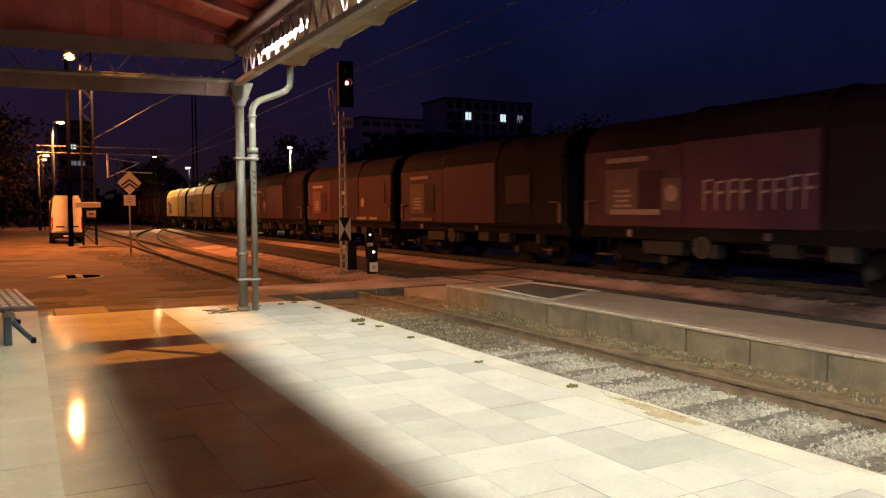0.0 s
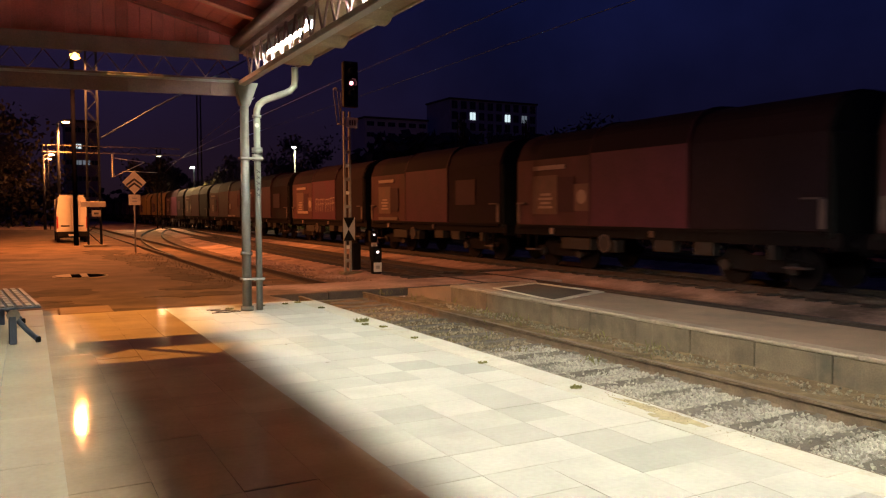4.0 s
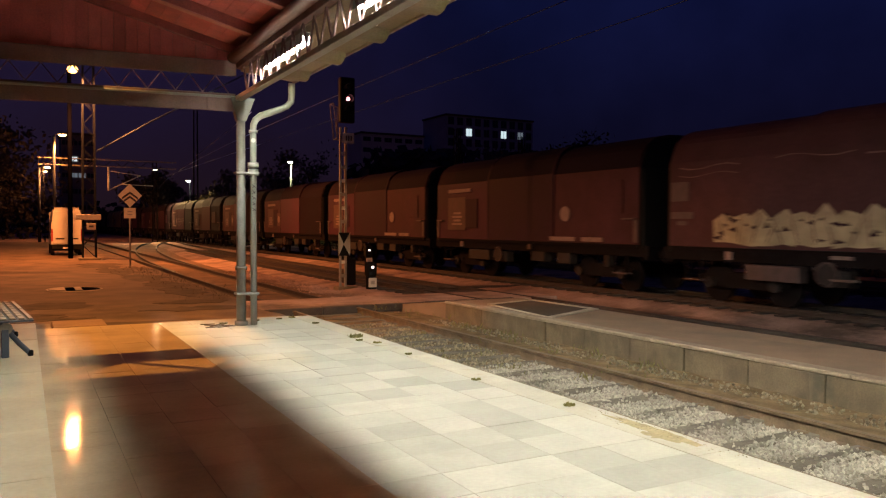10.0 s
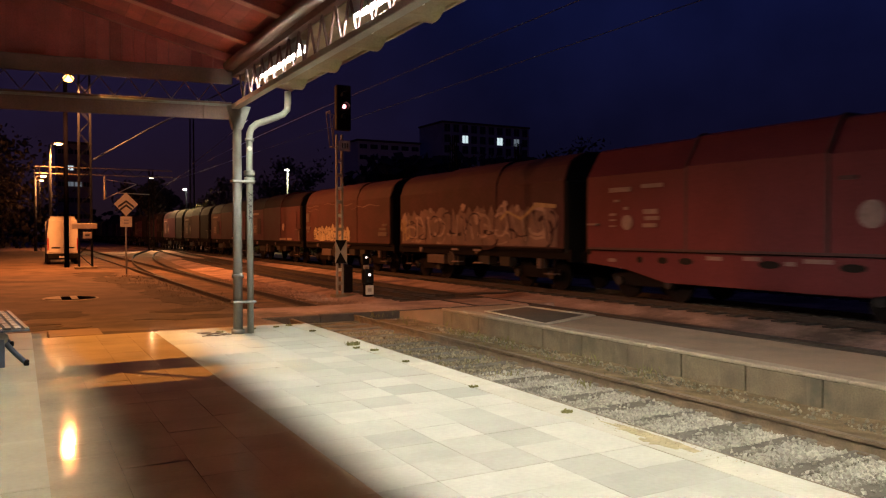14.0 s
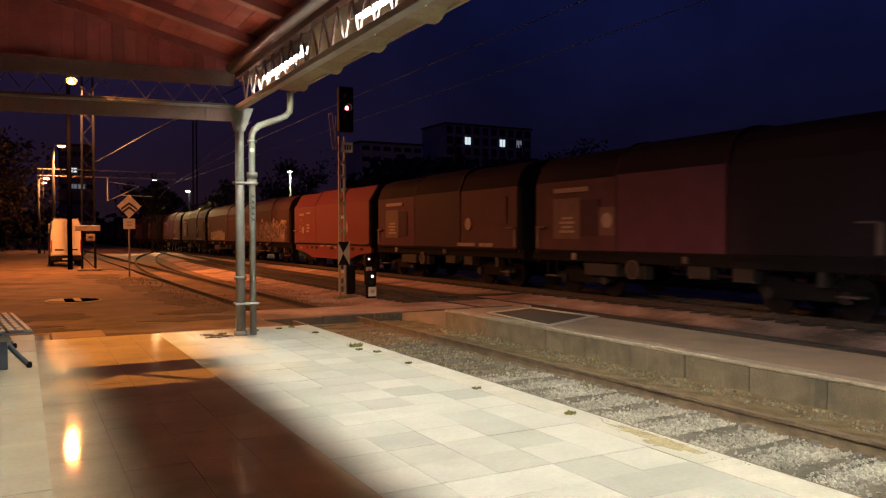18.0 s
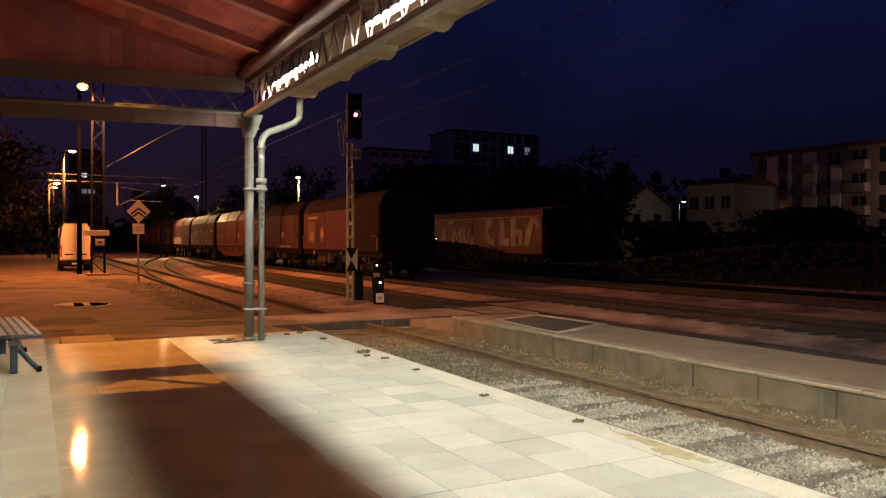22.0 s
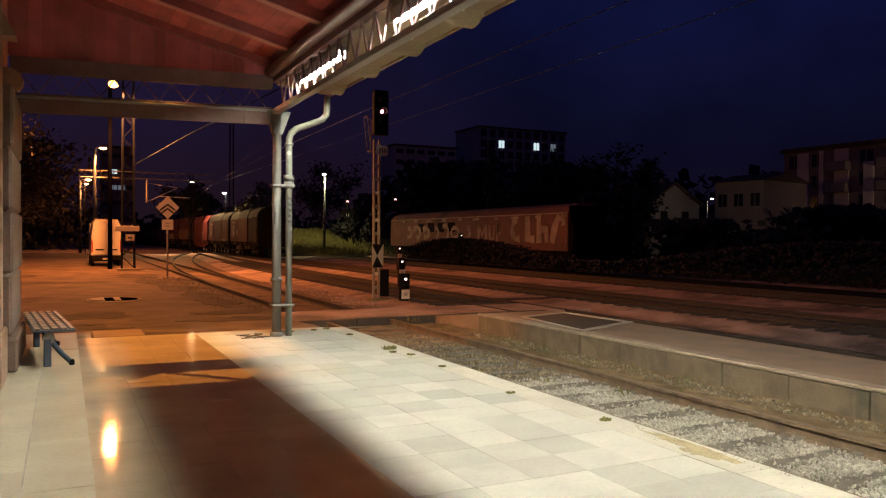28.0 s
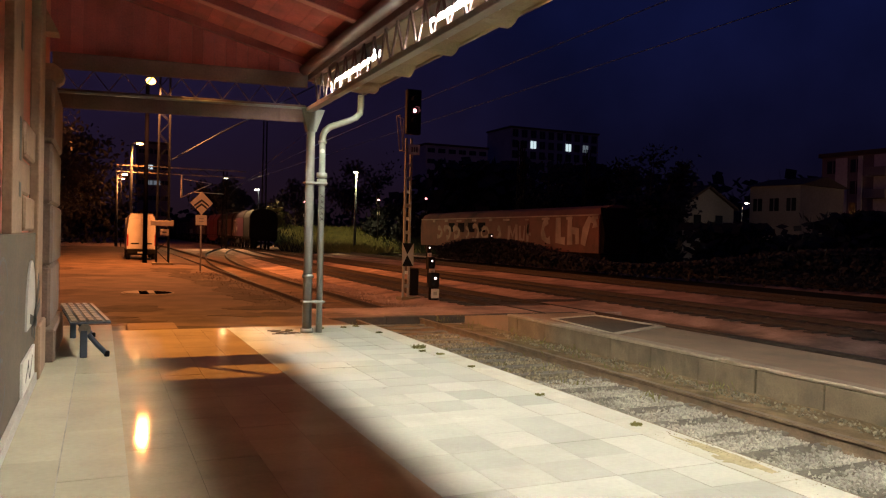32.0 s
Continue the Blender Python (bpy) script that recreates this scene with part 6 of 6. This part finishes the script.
def grass(name, count, spot, h0, h1, material, label):
    vs, fs = [], []
    for i in range(count):
        x, y, z = spot()
        h = rng.uniform(h0, h1)
        a = rng.random() * 6.28
        dx, dy = 0.006 * math.cos(a) * (1 + h * 3), 0.006 * math.sin(a) * (1 + h * 3)
        lx, ly = rng.uniform(-0.5, 0.5) * h, rng.uniform(-0.5, 0.5) * h
        vs += [(x - dx, y - dy, z), (x + dx, y + dy, z), (x + lx * 0.4, y + ly * 0.4, z + h * 0.7), (x + lx, y + ly, z + h)]
        fs += [(4 * i, 4 * i + 1, 4 * i + 2), (4 * i + 1, 4 * i + 3, 4 * i + 2)]
    me = bpy.data.meshes.new(name)
    me.from_pydata(vs, [], fs)
    me.materials.append(material)
    return tagged(new(name, me), label, "grass", kind="stuff")


me = stones(rng, 420, lambda: (min(1.36, 1.27 + rng.gauss(0, 0.06)), 4.9 + rng.gauss(0, 0.30), 0.0), 0.003, 0.009, 0.18)
me.materials.append(M_MOSS)
tagged(new("edge_moss", me), "dry yellowish moss along the platform edge", "moss", kind="stuff")
tufts = [(rng.uniform(1.5, 3.4) if rng.random() < 0.6 else rng.uniform(3.75, 4.75), rng.uniform(7.5, 17.0)) for i in range(70)]


def tuft_spot():
    cx, cy = rng.choice(tufts)
    return cx + rng.gauss(0, 0.10), cy + rng.gauss(0, 0.14), -0.43 if cx < 3.6 else -0.33


grass("yard_grass", 1500, lambda: (lambda y: (1.25 - 0.02 * (y - 20) + rng.gauss(0, 0.42), y, -0.25 - 0.002 * (y - 20)))(rng.uniform(18.8, 36.0)), 0.03, 0.11, M_DEADGRASS, "sparse dead grass between the yard and the track")
grass("track_grass", 620, tuft_spot, 0.04, 0.14, M_GRASS, "sparse grass tufts between the sleepers")
rows = [[(x, y, -0.4 + max(0.0, min(1.0, (y - 78) / 14)) * 2.4 + 0.15 * math.sin(x * 0.9 + y * 0.3)) for x in range(14, 40, 2)] for y in range(76, 104, 2)]
# Dark bank, paler blades near x = 22 only: the lamp's pool shaped in.
strip("grass_bank", rows, M_FIELD, "grassy bank behind the tracks", "bank")
grass("bank_grass", 9000, lambda: (lambda x, y: (x, y, -0.45 + max(0.0, min(1.0, (y - 78) / 14)) * 2.4))(22.0 + rng.gauss(0, 2.6), rng.uniform(77, 93)), 0.3, 0.8, M_GRASS, "tall grass gathered where the bank lamp's light falls")

# ---------------------------------------------------------------- trees and hedges
def tree(x, y, z, h, spread, material, label, seed, leaves=2200, leaf=0.22, trunk=0.16):
    r = random.Random(seed)
    t = thing("tree", label, "tree", (x, y, z))
    bm = bmesh.new()
    rod(bm, (0, 0, -0.2), (0, 0, h * 0.45), trunk, 8, trunk * 0.7)
    tips = []
    for i in range(9):
        a = i * 2.4 + r.random()
        z0 = h * r.uniform(0.25, 0.55)
        tip = Vector((math.cos(a) * spread * r.uniform(0.4, 0.85), math.sin(a) * spread * r.uniform(0.4, 0.85), h * r.uniform(0.5, 0.95)))
        rod(bm, (0, 0, z0), tip, trunk * 0.4, 5, trunk * 0.1)
        tips.append(tip)
    rod(bm, (0, 0, h * 0.45), (0, 0, h * 0.92), trunk * 0.7, 6, trunk * 0.1)
    tips.append(Vector((0, 0, h * 0.93)))
    part("trunk", bm, M_BARK, t)
    vs, fs = [], []
    clumps = [(r.choice(tips) * r.uniform(0.6, 1.05) + Vector((r.gauss(0, 0.12), r.gauss(0, 0.12), r.gauss(0, 0.08))) * spread, r.uniform(0.18, 0.38) * spread) for i in range(26)]
    for i in range(leaves):
        c, cs = r.choice(clumps)
        p = c + Vector((r.gauss(0, 0.5), r.gauss(0, 0.5), r.gauss(0, 0.42))) * cs
        u = Vector((r.uniform(-1, 1), r.uniform(-1, 1), r.uniform(-1, 1))).normalized() * leaf * r.uniform(0.6, 1.3)
        v = u.orthogonal().normalized() * u.length * 0.6
        k = len(vs)
        vs += [tuple(p - u), tuple(p + v), tuple(p + u), tuple(p - v)]
        fs.append((k, k + 1, k + 2, k + 3))
    me = bpy.data.meshes.new("crown")
    me.from_pydata(vs, [], fs)
    me.materials.append(material)
    c = new("crown", me)
    c.parent = t
    return t


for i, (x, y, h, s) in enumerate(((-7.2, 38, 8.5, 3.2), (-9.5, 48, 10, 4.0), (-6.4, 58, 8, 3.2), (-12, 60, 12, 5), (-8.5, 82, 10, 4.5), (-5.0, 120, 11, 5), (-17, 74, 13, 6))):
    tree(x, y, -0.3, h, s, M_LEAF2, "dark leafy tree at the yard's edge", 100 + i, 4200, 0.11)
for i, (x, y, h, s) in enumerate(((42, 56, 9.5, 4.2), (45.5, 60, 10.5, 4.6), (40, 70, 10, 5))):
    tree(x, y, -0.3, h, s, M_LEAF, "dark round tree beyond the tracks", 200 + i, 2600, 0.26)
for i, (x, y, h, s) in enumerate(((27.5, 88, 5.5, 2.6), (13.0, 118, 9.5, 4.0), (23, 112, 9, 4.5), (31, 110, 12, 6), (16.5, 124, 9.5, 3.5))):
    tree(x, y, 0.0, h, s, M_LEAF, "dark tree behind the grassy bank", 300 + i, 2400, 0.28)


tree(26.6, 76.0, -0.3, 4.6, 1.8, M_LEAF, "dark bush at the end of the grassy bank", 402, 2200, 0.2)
tree(19.6, 109.6, -0.4, 6.1, 1.5, M_BUSH, "small shrub with the yard lamp's yellow in its leaf colour", 401, 1400, 0.22)


def hedge(name, pts, h, d, material, seed, count, label, leaf=9.0):
    """A long thicket: clumps of leaves along a line."""
    r = random.Random(seed)
    vs, fs = [], []
    for i in range(count):
        k = r.random() * (len(pts) - 1)
        a, b = pts[int(k)], pts[int(k) + 1]
        f = k - int(k)
        x, y = a[0] + (b[0] - a[0]) * f, a[1] + (b[1] - a[1]) * f
        hh = h * (0.62 + 0.38 * math.sin(x * 0.35 + seed) * math.sin(y * 0.21 + x * 0.13) + 0.12 * math.sin(x * 1.7))
        p = Vector((x + r.gauss(0, d), y + r.gauss(0, d), hh * (1 - r.random() ** 2.2) - 0.3))
        u = Vector((r.uniform(-1, 1), r.uniform(-1, 1), r.uniform(-1, 1))).normalized() * r.uniform(0.25, 0.55) * (min(h / 4, leaf) if h > 3 else 0.26)
        v = u.orthogonal().normalized() * u.length * 0.7
        n = len(vs)
        vs += [tuple(p - u), tuple(p + v), tuple(p + u), tuple(p - v)]
        fs.append((n, n + 1, n + 2, n + 3))
    me = bpy.data.meshes.new(name)
    me.from_pydata(vs, [], fs)
    me.materials.append(material)
    return tagged(new(name, me), label, "bushes", kind="stuff")


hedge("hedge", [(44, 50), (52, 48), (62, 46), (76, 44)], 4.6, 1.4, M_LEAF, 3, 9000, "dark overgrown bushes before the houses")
# The run below y = 26 is added to darken the view under the train.
hedge("lineside_bushes", [(24.3, 62), (24.0, 54), (24.0, 46), (24.2, 36), (25, 26), (26, 14), (27, 4), (28, -8), (29, -20), (30, -34)], 2.0, 0.5, M_LEAF, 5, 30000, "low dark bushes along the far track, carried on to darken the train's gaps")
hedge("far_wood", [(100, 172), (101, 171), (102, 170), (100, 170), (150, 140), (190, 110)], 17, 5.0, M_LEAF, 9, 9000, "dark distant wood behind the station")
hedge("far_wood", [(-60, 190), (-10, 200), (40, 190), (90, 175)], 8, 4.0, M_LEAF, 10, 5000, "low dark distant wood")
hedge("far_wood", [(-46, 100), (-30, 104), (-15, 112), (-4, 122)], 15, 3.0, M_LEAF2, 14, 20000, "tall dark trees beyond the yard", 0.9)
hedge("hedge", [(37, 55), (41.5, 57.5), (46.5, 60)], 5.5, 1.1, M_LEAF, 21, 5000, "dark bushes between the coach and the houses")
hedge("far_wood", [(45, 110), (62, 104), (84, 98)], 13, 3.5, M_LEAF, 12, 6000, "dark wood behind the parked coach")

# ---------------------------------------------------------------- parked coach
coach = thing("parked_coach", "old rusty railway coach covered in big graffiti", "railway coach", (27.4, 53.5, -0.2))
bm = bmesh.new()
prism(bm, [(-1.42, 0.95), (-1.45, 1.4), (-1.45, 3.1), (-1.38, 3.45), (-1.05, 3.85), (-0.5, 4.05), (0, 4.1), (0.5, 4.05), (1.05, 3.85), (1.38, 3.45), (1.45, 3.1), (1.45, 1.4), (1.42, 0.95)], 1, -12.3, 17.4)
part("body", bm, M_COACH, coach)
bm = bmesh.new()
prism(bm, [(-12.7, 1.0), (-12.8, 2.2), (-12.3, 3.9), (-12.3, 1.0)], 0, -1.35, 1.35)
part("sloped_end", bm, M_DARKSTEEL, coach, "near-black sloped end wall")
part("roof_edge", B(-1.47, -1.40, -12.3, 17.4, 3.38, 3.46), M_COACH_TAG, coach)
part("underframe", B(-1.2, 1.2, -12.2, 17.0, 0.55, 0.95), M_DARKSTEEL, coach)
for y in (-9, 13):
    for dy in (-1.2, 1.2):
        for s in (-0.8, 0.68):
            part("wheel", R((s, y + dy, 0.46), (s + 0.12, y + dy, 0.46), 0.46, 16), M_DARKSTEEL, coach)
for i in range(11):
    y = -10.5 + 2.0 * i
    if not (-12 < y < -6 or -5 < y < 3):
        part("window", B(-1.465, -1.44, y, y + 1.3, 2.25, 3.05), M_GLASS, coach)
X = -1.475
for i, (pts, wd) in enumerate(((arc(-6.25, 2.4, 0.72, 0.72, 450, 245), 0.62), ([(-7.55, 3.3), (-7.6, 1.75), (-8.45, 1.70)], 0.8), ([(-9.0, 3.35), (-9.05, 1.45)], 0.66), ([(-9.0, 2.45), (-9.9, 2.35), (-9.95, 1.5)], 0.6), ([(-10.6, 1.45), (-10.85, 2.4), (-11.3, 3.15), (-11.85, 3.0), (-11.9, 2.6)], 0.72))):
    bm = bmesh.new()
    ribbon(bm, pts, wd, X - 0.002 * i)
    part("spray_tag", bm, M_COACH_TAG, coach, "huge pale bubble shape")
rngc = random.Random(8)
for pts, wd in (([(-0.5, 1.55), (-0.6, 2.75)], 0.42), ([(-0.6, 2.75), (-1.15, 1.95), (-1.7, 2.85)], 0.36), ([(-1.7, 2.85), (-1.75, 1.6)], 0.42), ([(-2.25, 2.75), (-2.3, 1.75), (-2.85, 1.7), (-2.95, 2.75)], 0.38), ([(-3.4, 1.45), (-3.45, 2.85)], 0.42), (arc(-3.75, 2.5, 0.36, 0.36, 430, 250), 0.34)):
    bm = bmesh.new()
    ribbon(bm, pts, wd, X)
    part("spray_tag", bm, M_COACH_TAG, coach, "pale blocky shapes")
for i in range(7):
    y = 1.6 + 1.9 * i
    bm = bmesh.new()
    ribbon(bm, arc(y, 2.2, 0.7, rngc.uniform(0.4, 0.7), rngc.uniform(0, 120), rngc.uniform(240, 380)), rngc.uniform(0.3, 0.6), X)
    part("spray_tag", bm, M_TAG_W, coach, "faded dull spray shape")
for i in range(10):
    y = -12.2 + 2.9 * i
    part("faded_patch", B(X + 0.004, X + 0.02, y, y + rngc.uniform(0.4, 1.1), 3.15, rngc.uniform(3.25, 3.36)), M_COACH_TAG, coach)

# ---------------------------------------------------------------- houses
def block(name, label, x0, x1, y0, y1, z0, z1, wall_mat, floors, bays, win_w, win_h, roof=None, lit=(), dim=(), frame_mat=None, balcony=(), at=None):
    """A building whose near side faces the tracks; windows are set into its front."""
    b = thing(name, label, "building", at)
    part("wall", B(x0, x1, y0, y1, z0, z1), wall_mat, b)
    if roof:
        bm = bmesh.new()
        ym = (y0 + y1) / 2
        prism(bm, [(y0 - 0.4, z1), (y1 + 0.4, z1), (ym, z1 + roof)], 0, x0 - 0.4, x1 + 0.4)
        part("roof", bm, M_TILEROOF, b)
    else:
        part("roof", B(x0 - 0.3, x1 + 0.3, y0 - 0.3, y1 + 0.3, z1, z1 + 0.5), M_TILEROOF, b)
    dx, dz = (x1 - x0) / bays, (z1 - z0) / floors
    for f in range(floors):
        for k in range(bays):
            cx, cz = x0 + dx * (k + 0.5), z0 + dz * (f + 0.52)
            m = M_WINLIT if (f, k) in lit else M_WINDIM if (f, k) in dim else M_GLASS
            win = part("window", B(cx - win_w / 2, cx + win_w / 2, y0 - 0.06, y0 - 0.01, cz - win_h / 2, cz + win_h / 2), m, b, "lit window" if m is M_WINLIT else "")
            part("window_frame", B(cx - 0.05, cx + 0.05, y0 - 0.09, y0 - 0.062, cz - win_h / 2, cz + win_h / 2), frame_mat or M_FACADE, win)
            if (k in balcony) and f > 0:
                part("balcony", B(cx - dx * 0.42, cx + dx * 0.42, y0 - 1.2, y0 - 0.1, cz - dz * 0.55, cz - dz * 0.15, 0.04), M_FACADE2, b, "pale balcony parapet")
    return b


house = thing("gabled_house", "pale gabled house behind the bushes", "house")
part("wall", B(49.2, 55.8, 60, 68, -0.4, 5.1), M_FACADE2, house)
bm = bmesh.new()
prism(bm, [(49.2, 5.1), (55.8, 5.1), (52.4, 7.1)], 1, 60, 68)
part("gable", bm, M_FACADE2, house)
for sx, xe in ((-1, 48.8), (1, 56.2)):
    bm = bmesh.new()
    prism(bm, [(52.4, 7.15), (xe, 4.95), (xe, 5.2), (52.4, 7.4)], 1, 59.7, 68.3)
    part("roof_slope", bm, M_TILEROOF, house)
for x in (50.6, 53.4):
    part("window", B(x, x + 0.9, 59.94, 59.99, 3.2, 4.4), M_GLASS, house)
part("chimney", B(53.6, 54.2, 63, 63.6, 6.2, 8.0), M_FACADE, house)
block("row_house", "long pale house with few windows", 0, 5.6, 0, 8, -0.4, 7.6, M_FACADE2, 2, 3, 1.0, 1.3, 1.0, at=pose(59.2, 61.2, 0, 0, 0, -80))
flats = block("apartment_block", "brown apartment block with pale balconies", 0, 30, 0, 10, -0.4, 12.2, M_FACADE, 5, 10, 1.5, 1.5, None, frame_mat=M_FACADE2, balcony=(2, 4, 7), at=pose(76.6, 67.0, 0, 0, 0, -87))
for ya, yb, za, zb in ((1.9, 3.4, 3.0, 12.0), (4.75, 5.3, 3.0, 12.1), (6.7, 8.5, 3.0, 12.1), (10.2, 11.4, 3.0, 10.4)):
    part("stair_strip", B(ya, yb, -0.16, -0.02, za, zb, 0.02), M_FACADE3, flats, "pale vertical wall strip")
block("apartment_tower", "dark distant apartment tower with three lit windows", 107, 138, 200, 215, 0, 34.4, M_TOWER, 11, 10, 1.9, 2.2, None, lit=((9, 2), (9, 6)), dim=((9, 8),))
block("far_apartments", "pale distant apartment house with rows of dark windows", 80, 99.5, 200, 214, 0, 27.4, M_FACADE3, 9, 6, 2.2, 1.2)
block("far_left_block", "narrow dark distant building with a few lit windows", 3.9, 10.1, 175, 185, 0, 19.8, M_FACADE, 6, 4, 1.3, 0.9, None, lit=((4, 1),), dim=((3, 1), (3, 2)))

# ---------------------------------------------------------------- stickers and small things
part("sticker", R((0.172, -0.079, 2.86), (0.172, -0.0765, 2.86), 0.035, 14), M_GREYPLATE, drain, "round pale sticker")
for i in range(5):
    z = 2.18 - 0.09 * i
    for p, q in (((0.15 + 0.01 * (i % 2), z), (0.21 - 0.015 * (i % 2), z - 0.05)), ((0.155, z - 0.05), (0.20, z - 0.02))):
        bm = bmesh.new()
        bar(bm, (p[0], -0.082, p[1]), (q[0], -0.082, q[1]), 0.006, 0.012)
        part("marker_stroke", bm, M_BARS, drain)
for z in (0.48, 2.34):
    part("clamp", B(-0.09, 0.26, -0.10, 0.09, z, z + 0.03, 0.004), M_STEEL, drain)

# ---------------------------------------------------------------- what moves
def motions():
    for i, w in enumerate(train):
        walk(w, [(t, wagon_pose(y + PITCH * (i + 0.5) - 0.45)) for t, y in TAIL])


motions()
